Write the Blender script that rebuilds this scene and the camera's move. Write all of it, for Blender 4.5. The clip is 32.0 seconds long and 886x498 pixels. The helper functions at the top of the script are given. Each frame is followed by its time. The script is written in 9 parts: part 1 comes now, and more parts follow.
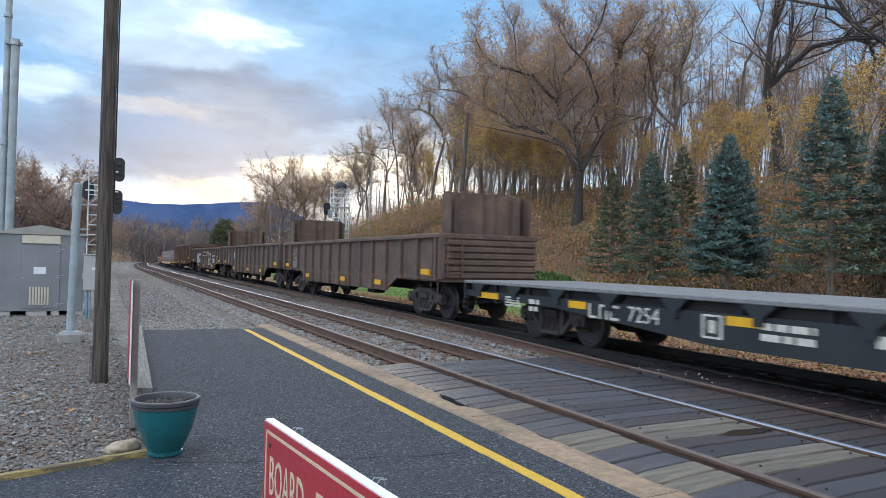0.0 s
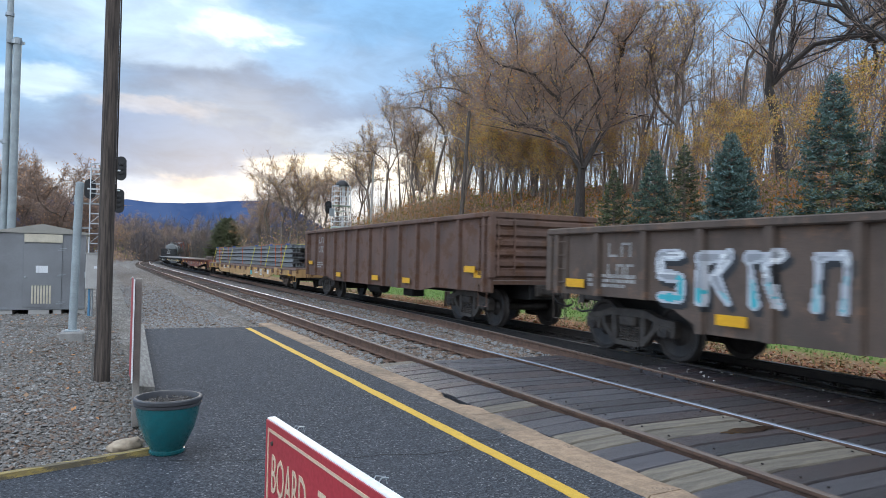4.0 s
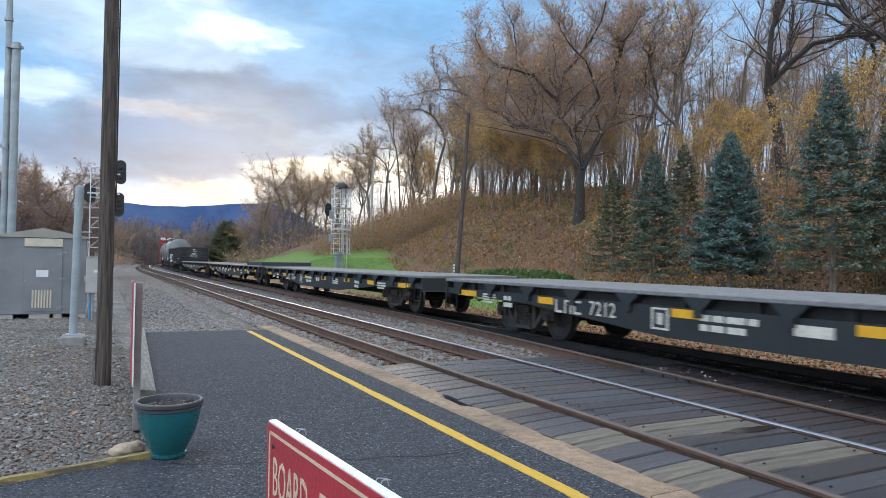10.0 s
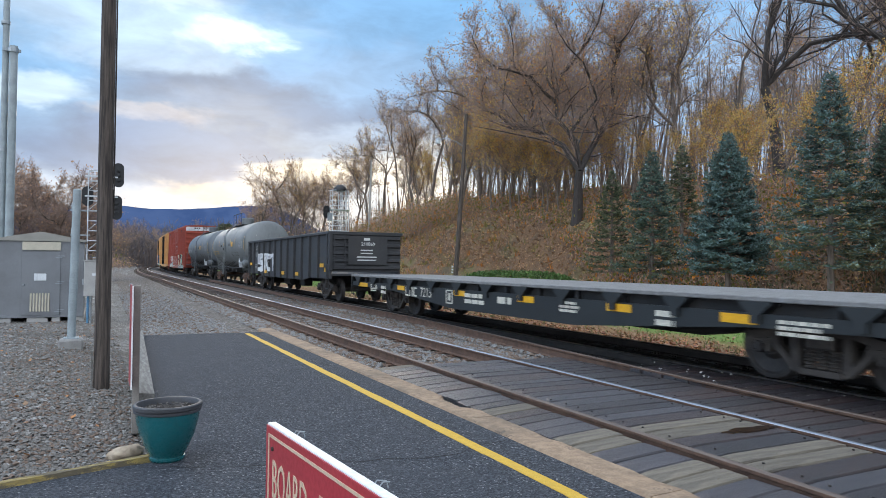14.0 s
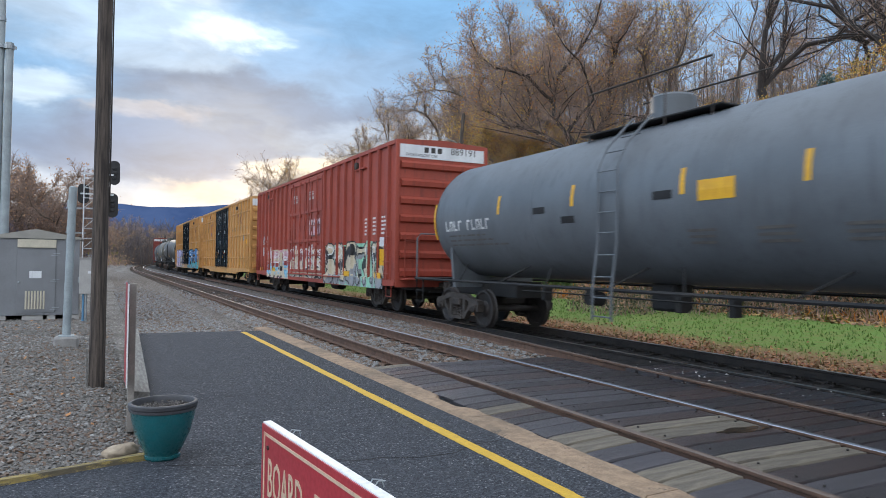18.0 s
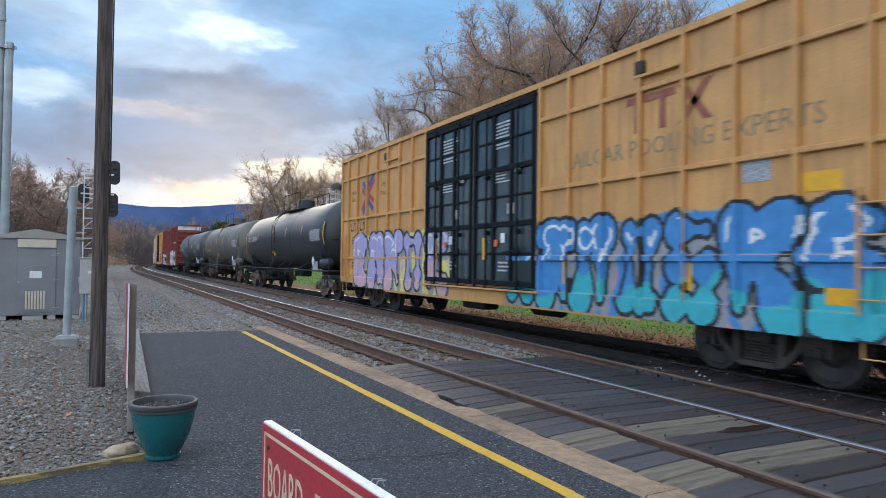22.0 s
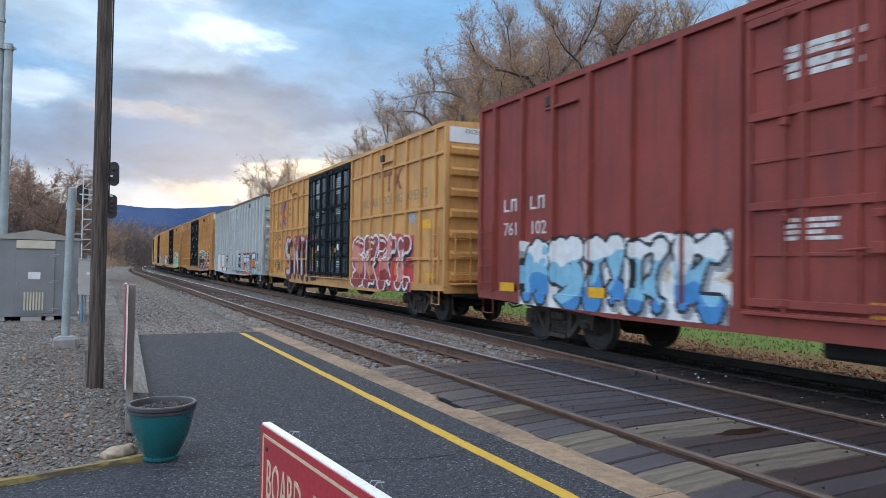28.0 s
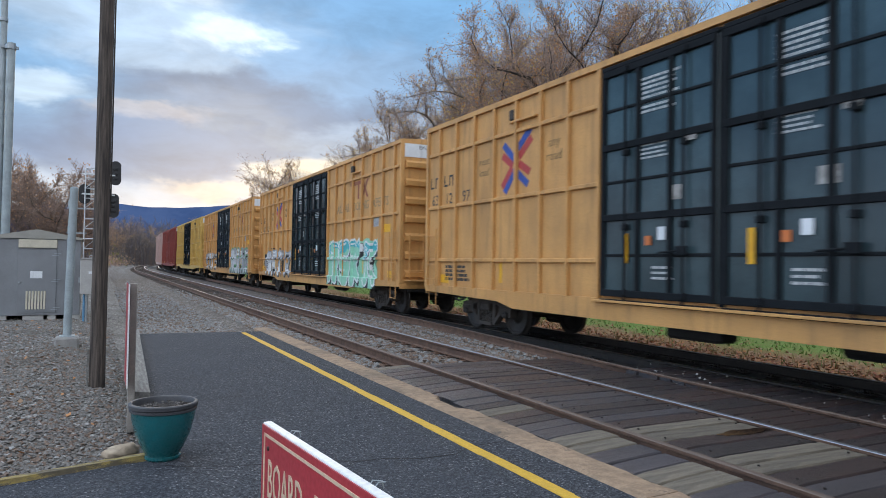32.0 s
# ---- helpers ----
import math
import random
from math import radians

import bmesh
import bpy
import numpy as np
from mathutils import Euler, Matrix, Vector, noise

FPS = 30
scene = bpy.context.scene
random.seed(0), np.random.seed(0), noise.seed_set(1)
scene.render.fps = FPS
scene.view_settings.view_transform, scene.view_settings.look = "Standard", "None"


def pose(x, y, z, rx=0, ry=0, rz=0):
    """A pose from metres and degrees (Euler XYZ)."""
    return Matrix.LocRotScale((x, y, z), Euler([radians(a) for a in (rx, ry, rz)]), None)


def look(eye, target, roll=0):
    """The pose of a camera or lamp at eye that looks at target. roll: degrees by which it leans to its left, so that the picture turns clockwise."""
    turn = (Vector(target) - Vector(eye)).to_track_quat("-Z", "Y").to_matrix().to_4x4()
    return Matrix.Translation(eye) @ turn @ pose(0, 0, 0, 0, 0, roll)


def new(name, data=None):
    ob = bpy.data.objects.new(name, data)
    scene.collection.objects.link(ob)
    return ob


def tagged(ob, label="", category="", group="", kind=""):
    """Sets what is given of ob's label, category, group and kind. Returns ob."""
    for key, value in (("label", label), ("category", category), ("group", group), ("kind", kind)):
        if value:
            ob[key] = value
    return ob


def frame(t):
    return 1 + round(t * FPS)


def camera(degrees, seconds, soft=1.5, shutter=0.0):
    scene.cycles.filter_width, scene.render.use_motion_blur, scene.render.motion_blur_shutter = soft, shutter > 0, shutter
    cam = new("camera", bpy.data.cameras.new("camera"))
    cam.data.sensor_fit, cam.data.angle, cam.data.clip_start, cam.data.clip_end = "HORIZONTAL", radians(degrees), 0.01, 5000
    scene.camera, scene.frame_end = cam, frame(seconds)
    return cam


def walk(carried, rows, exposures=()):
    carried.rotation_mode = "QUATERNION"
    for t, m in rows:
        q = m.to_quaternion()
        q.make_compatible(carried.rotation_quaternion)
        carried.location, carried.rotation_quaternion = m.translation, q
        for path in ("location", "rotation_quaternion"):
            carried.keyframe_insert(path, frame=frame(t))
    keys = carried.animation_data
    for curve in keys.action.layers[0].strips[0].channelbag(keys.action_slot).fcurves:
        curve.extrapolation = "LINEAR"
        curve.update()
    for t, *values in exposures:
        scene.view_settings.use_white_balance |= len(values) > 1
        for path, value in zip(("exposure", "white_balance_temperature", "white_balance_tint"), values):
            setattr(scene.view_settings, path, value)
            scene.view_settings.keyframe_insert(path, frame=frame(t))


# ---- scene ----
# Plan: y runs along the straight tracks, away from the viewer; x to the right, across them; z = 0 at the rail tops.
# seconds, heading (clockwise from y), tilt up, lean
PATH = [
    (0.0, 26.562, 1.132, 1.271), (0.5, 26.500, 1.155, 1.264), (1.0, 26.472, 1.130, 1.261), (1.5, 26.485, 1.057, 1.305),
    (2.0, 26.516, 0.995, 1.226), (2.5, 26.475, 1.014, 1.269), (3.0, 26.533, 1.027, 1.263), (3.5, 26.474, 1.018, 1.249),
    (5.5, 26.379, 0.960, 1.173), (6.0, 26.368, 0.975, 1.104), (6.5, 26.347, 0.971, 1.027), (7.0, 26.335, 0.941, 1.123),
    (7.5, 26.408, 0.912, 0.904), (8.0, 26.436, 0.934, 0.841), (8.5, 26.429, 1.000, 0.878), (9.0, 26.435, 1.059, 0.807),
    (9.5, 26.454, 1.093, 0.796), (10.0, 26.418, 1.128, 0.838), (10.5, 26.483, 1.172, 0.760), (11.0, 26.526, 1.242, 0.739),
    (11.5, 26.432, 1.293, 0.753), (12.0, 26.438, 1.324, 0.659), (12.5, 26.450, 1.327, 0.634), (13.0, 26.427, 1.285, 0.666),
    (13.5, 26.483, 1.243, 0.627), (14.0, 26.551, 1.256, 0.555), (14.5, 26.675, 1.210, 0.619), (16.5, 26.895, 1.217, 0.686),
    (17.0, 26.912, 1.237, 0.779), (17.5, 26.869, 1.229, 0.795), (18.0, 26.842, 1.193, 0.788), (18.5, 26.858, 1.148, 0.744),
    (19.0, 26.891, 1.130, 0.788), (19.5, 26.935, 1.145, 0.750), (20.0, 26.977, 1.146, 0.774), (20.5, 26.985, 1.154, 0.759),
    (21.0, 26.996, 1.155, 0.761), (21.5, 26.918, 1.131, 0.777), (22.0, 26.828, 1.157, 0.735), (22.5, 26.812, 1.176, 0.762),
    (23.0, 26.841, 1.140, 0.816), (23.5, 26.929, 1.127, 0.851), (24.0, 26.969, 1.130, 0.843), (24.5, 26.999, 1.122, 0.801),
    (25.0, 27.013, 1.178, 0.746), (25.5, 26.993, 1.199, 0.823), (27.5, 26.949, 1.300, 0.848), (28.0, 26.905, 1.310, 0.845),
    (28.5, 26.812, 1.339, 0.918), (29.0, 26.769, 1.394, 0.996), (29.5, 26.775, 1.373, 0.871), (30.0, 26.811, 1.297, 0.913),
    (30.5, 26.755, 1.334, 0.915), (31.0, 26.795, 1.354, 0.798), (31.5, 26.819, 1.363, 0.864), (32.0, 26.781, 1.297, 0.949),
]

EYE = (0.0, 0.0, 1.56)


def aim(heading, tilt, lean):
    a, b = radians(heading), radians(tilt)
    way = Vector((math.sin(a) * math.cos(b), math.cos(a) * math.cos(b), math.sin(b)))
    return look(EYE, Vector(EYE) + way, lean)


cam = camera(65.77, 32.0, soft=0.8, shutter=0.20)
walk(cam, [(t, aim(a, b, c)) for t, a, b, c in PATH], [(0.0, 0.92, 6350, 10), (13.0, 0.92, 6350, 10), (17.5, 0.84, 6600, 11), (20.0, 0.76, 6250, 11), (22.0, 0.74, 6250, 11), (25.0, 0.92, 6520, 11), (28.0, 0.76, 6400, 11), (32.0, 0.72, 6400, 11)])

# ---- sky and sun: late overcast afternoon, the low sun behind broken cloud ----
SUN_HEADING, SUN_HEIGHT = 10.0, 9.0
sun = new("sun", bpy.data.lights.new("sun", "SUN"))
sun.data.energy, sun.data.angle, sun.data.color = 0.7, radians(25), (1.0, 0.86, 0.68)
a, b = radians(SUN_HEADING), radians(SUN_HEIGHT)
SUN_WAY = Vector((math.sin(a) * math.cos(b), math.cos(a) * math.cos(b), math.sin(b)))
sun.matrix_world = look(SUN_WAY * 400, (0, 0, 0))


class Nodes:
    """Short forms for wiring a node tree."""

    def __init__(self, tree):
        self.tree = tree
        self.tree.nodes.clear()

    def add(self, kind, op=""):
        n = self.tree.nodes.new(kind)
        if op:
            n.operation = op
        return n

    def put(self, socket, value):
        if isinstance(value, bpy.types.NodeSocket):
            self.tree.links.new(value, socket)
        elif isinstance(value, (tuple, list)) and len(value) == 3 and socket.type == "RGBA":
            socket.default_value = (*value, 1)
        elif socket.type == "RGBA" and isinstance(value, (int, float)):
            socket.default_value = (value, value, value, 1)
        else:
            socket.default_value = value

    def math(self, op, x, y=0.0, z=0.0, clamp=False):
        n = self.add("ShaderNodeMath", op)
        n.use_clamp = clamp
        for s, v in zip(n.inputs, (x, y, z)):
            self.put(s, v)
        return n.outputs[0]

    def mix(self, f, x, y, blend="MIX"):
        n = self.add("ShaderNodeMix")
        n.data_type, n.blend_type = "RGBA", blend
        self.put(n.inputs[0], f), self.put(n.inputs[6], x), self.put(n.inputs[7], y)
        return n.outputs[2]

    def noise(self, vec, scale, detail=4.0, rough=0.55, warp=0.0):
        n = self.add("ShaderNodeTexNoise")
        self.put(n.inputs["Vector"], vec), self.put(n.inputs["Scale"], scale), self.put(n.inputs["Detail"], detail)
        self.put(n.inputs["Roughness"], rough), self.put(n.inputs["Distortion"], warp)
        return n.outputs["Fac"]

    def cells(self, vec, scale, feature="F1", out="Distance"):
        n = self.add("ShaderNodeTexVoronoi")
        n.feature = feature
        self.put(n.inputs["Vector"], vec), self.put(n.inputs["Scale"], scale)
        return n.outputs[out]

    def ramp(self, x, *stops):
        n = self.add("ShaderNodeValToRGB")
        while len(n.color_ramp.elements) < len(stops):
            n.color_ramp.elements.new(0.5)
        for e, (p, c) in zip(n.color_ramp.elements, stops):
            e.position, e.color = p, (*c, 1) if isinstance(c, tuple) else (c, c, c, 1)
        self.put(n.inputs[0], x)
        return n.outputs[0]

    def span(self, x, lo, hi, a=0.0, b=1.0):
        n = self.add("ShaderNodeMapRange")
        n.interpolation_type = "SMOOTHSTEP"
        for s, v in zip(n.inputs, (x, lo, hi, a, b)):
            self.put(s, v)
        return n.outputs[0]

    def stretch(self, vec, x, y, z, shift=(0, 0, 0)):
        n = self.add("ShaderNodeMapping")
        self.put(n.inputs[0], vec)
        n.inputs["Location"].default_value, n.inputs["Scale"].default_value = shift, (x, y, z)
        return n.outputs[0]


def make_sky():
    w = bpy.data.worlds.new("sky")
    scene.world = w
    w.use_nodes = True
    n = Nodes(w.node_tree)
    way = n.add("ShaderNodeTexCoord").outputs["Generated"]
    part_of = n.add("ShaderNodeSeparateXYZ")
    n.put(part_of.inputs[0], way)
    x, y, z = part_of.outputs
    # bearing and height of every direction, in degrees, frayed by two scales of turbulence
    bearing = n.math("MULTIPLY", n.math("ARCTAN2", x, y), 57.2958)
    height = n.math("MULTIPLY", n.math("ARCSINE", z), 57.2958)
    sheet = n.stretch(way, 1.0, 1.0, 2.2)

    def frayed(shift, scale, reach):
        return n.math("MULTIPLY", n.math("SUBTRACT", n.noise(n.stretch(sheet, 1.0, 1.0, 1.0, (shift, 0.3 * shift, 0.0)), scale, 5.0, 0.55, 0.3), 0.5), reach)

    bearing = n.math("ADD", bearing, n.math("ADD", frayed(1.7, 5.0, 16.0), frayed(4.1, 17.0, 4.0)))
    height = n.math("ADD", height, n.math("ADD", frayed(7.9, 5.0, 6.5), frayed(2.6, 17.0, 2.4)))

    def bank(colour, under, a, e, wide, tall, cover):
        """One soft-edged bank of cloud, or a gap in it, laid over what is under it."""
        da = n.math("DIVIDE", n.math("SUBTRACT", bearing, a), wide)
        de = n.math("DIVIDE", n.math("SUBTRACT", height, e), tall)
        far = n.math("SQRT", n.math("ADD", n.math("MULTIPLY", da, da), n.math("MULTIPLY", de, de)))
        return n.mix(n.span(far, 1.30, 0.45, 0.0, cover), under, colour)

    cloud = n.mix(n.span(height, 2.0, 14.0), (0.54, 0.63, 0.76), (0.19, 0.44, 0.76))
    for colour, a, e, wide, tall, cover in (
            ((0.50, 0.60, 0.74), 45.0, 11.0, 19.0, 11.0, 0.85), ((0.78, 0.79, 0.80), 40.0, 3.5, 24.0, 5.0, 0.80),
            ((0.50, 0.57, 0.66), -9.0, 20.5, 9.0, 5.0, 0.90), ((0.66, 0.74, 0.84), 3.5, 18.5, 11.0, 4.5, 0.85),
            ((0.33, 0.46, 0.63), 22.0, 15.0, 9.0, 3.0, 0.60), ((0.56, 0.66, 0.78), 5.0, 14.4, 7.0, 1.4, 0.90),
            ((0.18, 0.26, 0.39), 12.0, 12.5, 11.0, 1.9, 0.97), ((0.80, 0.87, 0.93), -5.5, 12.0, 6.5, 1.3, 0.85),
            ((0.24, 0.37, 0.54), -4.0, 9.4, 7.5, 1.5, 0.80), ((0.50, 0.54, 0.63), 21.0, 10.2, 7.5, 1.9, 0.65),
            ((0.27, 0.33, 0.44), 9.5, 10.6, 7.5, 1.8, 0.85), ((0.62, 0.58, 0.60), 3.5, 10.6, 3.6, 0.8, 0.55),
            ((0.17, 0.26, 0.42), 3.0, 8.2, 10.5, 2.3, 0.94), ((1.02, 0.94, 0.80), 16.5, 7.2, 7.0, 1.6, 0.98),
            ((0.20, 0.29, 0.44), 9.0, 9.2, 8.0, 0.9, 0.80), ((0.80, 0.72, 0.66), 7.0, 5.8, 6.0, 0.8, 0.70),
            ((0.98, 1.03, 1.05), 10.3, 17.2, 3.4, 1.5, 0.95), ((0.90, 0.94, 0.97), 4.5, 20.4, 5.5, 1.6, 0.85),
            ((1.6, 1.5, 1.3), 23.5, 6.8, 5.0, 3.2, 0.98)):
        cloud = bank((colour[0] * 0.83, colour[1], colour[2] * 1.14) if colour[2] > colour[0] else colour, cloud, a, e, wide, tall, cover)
    grain = n.noise(n.stretch(way, 3.0, 3.0, 8.0), 3.0, 6.0, 0.6, 0.4)
    cloud = n.mix(1.0, cloud, n.span(grain, 0.25, 0.75, 0.82, 1.18), "MULTIPLY")
    dot = n.add("ShaderNodeVectorMath", "DOT_PRODUCT")
    n.put(dot.inputs[0], way)
    dot.inputs[1].default_value = SUN_WAY
    toward = dot.outputs["Value"]
    # overhead and away from the sun the cover is pale and even
    thin = n.math("MAXIMUM", n.span(z, 0.36, 0.80), n.span(toward, 0.45, -0.25))
    cloud = n.mix(n.math("MULTIPLY", thin, 0.85), cloud, (0.69, 0.735, 0.80))
    west = n.add("ShaderNodeVectorMath", "DOT_PRODUCT")
    n.put(west.inputs[0], way)
    west.inputs[1].default_value = Vector((-0.80, -0.10, 0.55)).normalized()
    away = n.span(west.outputs["Value"], 0.35, 0.95)
    lift = n.math("ADD", 0.66, n.math("ADD", n.math("MULTIPLY", thin, 0.45), n.math("MULTIPLY", away, 0.85)))
    cloud = n.mix(1.0, cloud, lift, "MULTIPLY")
    air = n.add("ShaderNodeTexSky")
    air.sky_type, air.sun_disc, air.sun_elevation, air.sun_rotation = "NISHITA", False, radians(SUN_HEIGHT), radians(SUN_HEADING)
    clear, over = n.add("ShaderNodeBackground"), n.add("ShaderNodeBackground")
    n.put(clear.inputs[0], air.outputs[0])
    clear.inputs[1].default_value = 0.06
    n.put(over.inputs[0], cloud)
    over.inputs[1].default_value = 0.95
    both = n.add("ShaderNodeMixShader")
    both.inputs[0].default_value = 0.9
    n.put(both.inputs[1], clear.outputs[0]), n.put(both.inputs[2], over.outputs[0])
    n.put(n.add("ShaderNodeOutputWorld").inputs[0], both.outputs[0])


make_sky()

# ---- materials ----
MATS = {}


def mat(name, a, b=None, scale=3.0, rough=0.6, metal=0.0, bump=0.2, grain=60.0, streak=0.0, rust=0.0, dirt=0.0, vary=0.0, rustcol=(0.10, 0.045, 0.022), clear=0.0, along=(1, 1, 1), shine=0.5):
    """A surface of two tones with grain; streak: run-down stains; rust: worn patches; vary: tone from piece to piece."""
    if name in MATS:
        return MATS[name]
    b = b or tuple(c * 0.72 for c in a)
    m = bpy.data.materials.new(name)
    m.use_nodes = True
    n = Nodes(m.node_tree)
    vec = n.add("ShaderNodeTexCoord").outputs["Object"]
    if along != (1, 1, 1):
        vec = n.stretch(vec, *along)
    big, fine = n.noise(vec, scale, 5.0), n.noise(vec, grain, 3.0)
    col = n.mix(n.span(big, 0.3, 0.7), a, b)
    col = n.mix(n.math("MULTIPLY", n.span(fine, 0.35, 0.75), 0.35), col, tuple(c * 0.6 for c in b))
    roughness = n.math("ADD", rough - 0.08, n.math("MULTIPLY", fine, 0.16))
    if streak:
        run = n.noise(n.stretch(vec, 7.0, 7.0, 0.5), 1.0, 4.0, 0.6)
        col = n.mix(n.math("MULTIPLY", n.span(run, 0.5, 0.72), streak), col, tuple(c * 0.35 + 0.012 for c in b))
    if rust:
        patch = n.math("ADD", n.math("MULTIPLY", n.noise(vec, 2.3, 8.0, 0.68), 0.8), n.math("MULTIPLY", fine, 0.2))
        spot = n.span(patch, 0.66 - 0.25 * rust, 0.70 - 0.2 * rust)
        col = n.mix(n.math("MULTIPLY", spot, 0.85), col, rustcol)
        roughness = n.mix(spot, roughness, 0.85)
    if dirt:
        col = n.mix(n.math("MULTIPLY", n.span(n.noise(vec, 0.8, 6.0, 0.6), 0.4, 0.75), dirt), col, (0.085, 0.070, 0.055))
    if vary:
        rnd = n.add("ShaderNodeObjectInfo").outputs["Random"]
        h = n.add("ShaderNodeHueSaturation")
        n.put(h.inputs["Value"], n.math("ADD", 1.0 - vary, n.math("MULTIPLY", rnd, 2 * vary)))
        n.put(h.inputs["Color"], col)
        col = h.outputs[0]
    p = n.add("ShaderNodeBsdfPrincipled")
    n.put(p.inputs["Base Color"], col), n.put(p.inputs["Roughness"], roughness), n.put(p.inputs["Metallic"], metal)
    p.inputs["Specular IOR Level"].default_value = shine
    if clear:
        p.inputs["Coat Weight"].default_value = clear
    if bump:
        bp = n.add("ShaderNodeBump")
        bp.inputs["Strength"].default_value, bp.inputs["Distance"].default_value = bump, 0.01
        n.put(bp.inputs["Height"], n.math("ADD", n.math("MULTIPLY", big, 0.5), fine))
        n.put(p.inputs["Normal"], bp.outputs[0])
    n.put(n.add("ShaderNodeOutputMaterial").inputs[0], p.outputs[0])
    MATS[name] = m
    return m


# ---- mesh helpers ----
class Shape:
    """Collects faces for one mesh; every face carries a material slot."""

    def __init__(self):
        self.v, self.f, self.m = [], [], []

    def face(self, pts, slot=0):
        i = len(self.v)
        self.v += [tuple(p) for p in pts]
        self.f.append(tuple(range(i, i + len(pts))))
        self.m.append(slot)
        return self

    def solid(self, verts, faces, slot=0):
        i = len(self.v)
        self.v += [tuple(p) for p in verts]
        self.f += [tuple(i + k for k in f) for f in faces]
        self.m += [slot] * len(faces)
        return self

    def box(self, x0, x1, y0, y1, z0, z1, slot=0, c=0.0):
        """A block with chamfered edges of width c."""
        if c <= 0:
            v = [(x, y, z) for x in (x0, x1) for y in (y0, y1) for z in (z0, z1)]
            return self.solid(v, [(0, 1, 3, 2), (4, 6, 7, 5), (0, 4, 5, 1), (2, 3, 7, 6), (0, 2, 6, 4), (1, 5, 7, 3)], slot)
        c = min(c, (x1 - x0) * 0.45, (y1 - y0) * 0.45, (z1 - z0) * 0.45)
        v, at = [], {}
        for sx in (0, 1):
            for sy in (0, 1):
                for sz in (0, 1):
                    X, Y, Z = (x0, x1)[sx], (y0, y1)[sy], (z0, z1)[sz]
                    xi, yi, zi = X + c * (1 - 2 * sx), Y + c * (1 - 2 * sy), Z + c * (1 - 2 * sz)
                    at[sx, sy, sz] = len(v)
                    v += [(X, yi, zi), (xi, Y, zi), (xi, yi, Z)]
        f = []
        for s in (0, 1):
            q = [(s, 0, 0), (s, 1, 0), (s, 1, 1), (s, 0, 1)]
            f.append([at[k] for k in (q if s else q[::-1])])
            q = [(0, s, 0), (1, s, 0), (1, s, 1), (0, s, 1)]
            f.append([at[k] + 1 for k in (q[::-1] if s else q)])
            q = [(0, 0, s), (1, 0, s), (1, 1, s), (0, 1, s)]
            f.append([at[k] + 2 for k in (q if s else q[::-1])])
        for p in (0, 1):
            for q in (0, 1):
                f.append([at[p, q, 0], at[p, q, 0] + 1, at[p, q, 1] + 1, at[p, q, 1]])
                f.append([at[p, 0, q], at[p, 0, q] + 2, at[p, 1, q] + 2, at[p, 1, q]])
                f.append([at[0, p, q] + 1, at[0, p, q] + 2, at[1, p, q] + 2, at[1, p, q] + 1])
        f += [[i, i + 1, i + 2] for i in at.values()]
        return self.solid(v, f, slot)

    def prism(self, poly, axis, lo, hi, slot=0):
        """A flat outline pushed along an axis: x takes (y, z) pairs, y takes (x, z), z takes (x, y)."""
        put = {"x": lambda p, t: (t, p[0], p[1]), "y": lambda p, t: (p[0], t, p[1]), "z": lambda p, t: (p[0], p[1], t)}[axis]
        k = len(poly)
        v = [put(p, lo) for p in poly] + [put(p, hi) for p in poly]
        f = [tuple(range(k)), tuple(range(2 * k - 1, k - 1, -1))] + [(i, (i + 1) % k, k + (i + 1) % k, k + i) for i in range(k)]
        return self.solid(v, f, slot)

    def tube(self, pts, r, sides=6, slot=0, caps=True):
        """A round bar along points; r is one radius or one for each point."""
        pts = [Vector(p) for p in pts]
        rs = r if isinstance(r, (list, tuple)) else [r] * len(pts)
        v, f = [], []
        for i, (p, rad) in enumerate(zip(pts, rs)):
            way = (pts[min(i + 1, len(pts) - 1)] - pts[max(i - 1, 0)])
            way = way.normalized() if way.length > 1e-9 else Vector((0, 0, 1))
            side = way.cross(Vector((0, 0, 1)) if abs(way.z) < 0.9 else Vector((1, 0, 0))).normalized()
            up = side.cross(way)
            for k in range(sides):
                a = 2 * math.pi * k / sides
                v.append(p + (side * math.cos(a) + up * math.sin(a)) * rad)
        for i in range(len(pts) - 1):
            for k in range(sides):
                f.append((i * sides + k, i * sides + (k + 1) % sides, (i + 1) * sides + (k + 1) % sides, (i + 1) * sides + k))
        if caps:
            f += [tuple(range(sides - 1, -1, -1)), tuple(range((len(pts) - 1) * sides, len(pts) * sides))]
        return self.solid(v, f, slot)

    def turn(self, profile, axis="z", at=(0, 0, 0), sides=16, slot=0, closed=False):
        """A turned solid: profile is (radius, height) along the axis."""
        v, f, k = [], [], len(profile)
        for s in range(sides):
            a = 2 * math.pi * s / sides
            c, d = math.cos(a), math.sin(a)
            for r, h in profile:
                p = {"z": (r * c, r * d, h), "x": (h, r * c, r * d), "y": (r * d, h, r * c)}[axis]
                v.append((p[0] + at[0], p[1] + at[1], p[2] + at[2]))
        for s in range(sides):
            n = (s + 1) % sides
            for i in range(k if closed else k - 1):
                j = (i + 1) % k
                f.append((s * k + i, n * k + i, n * k + j, s * k + j))
        return self.solid(v, f, slot)

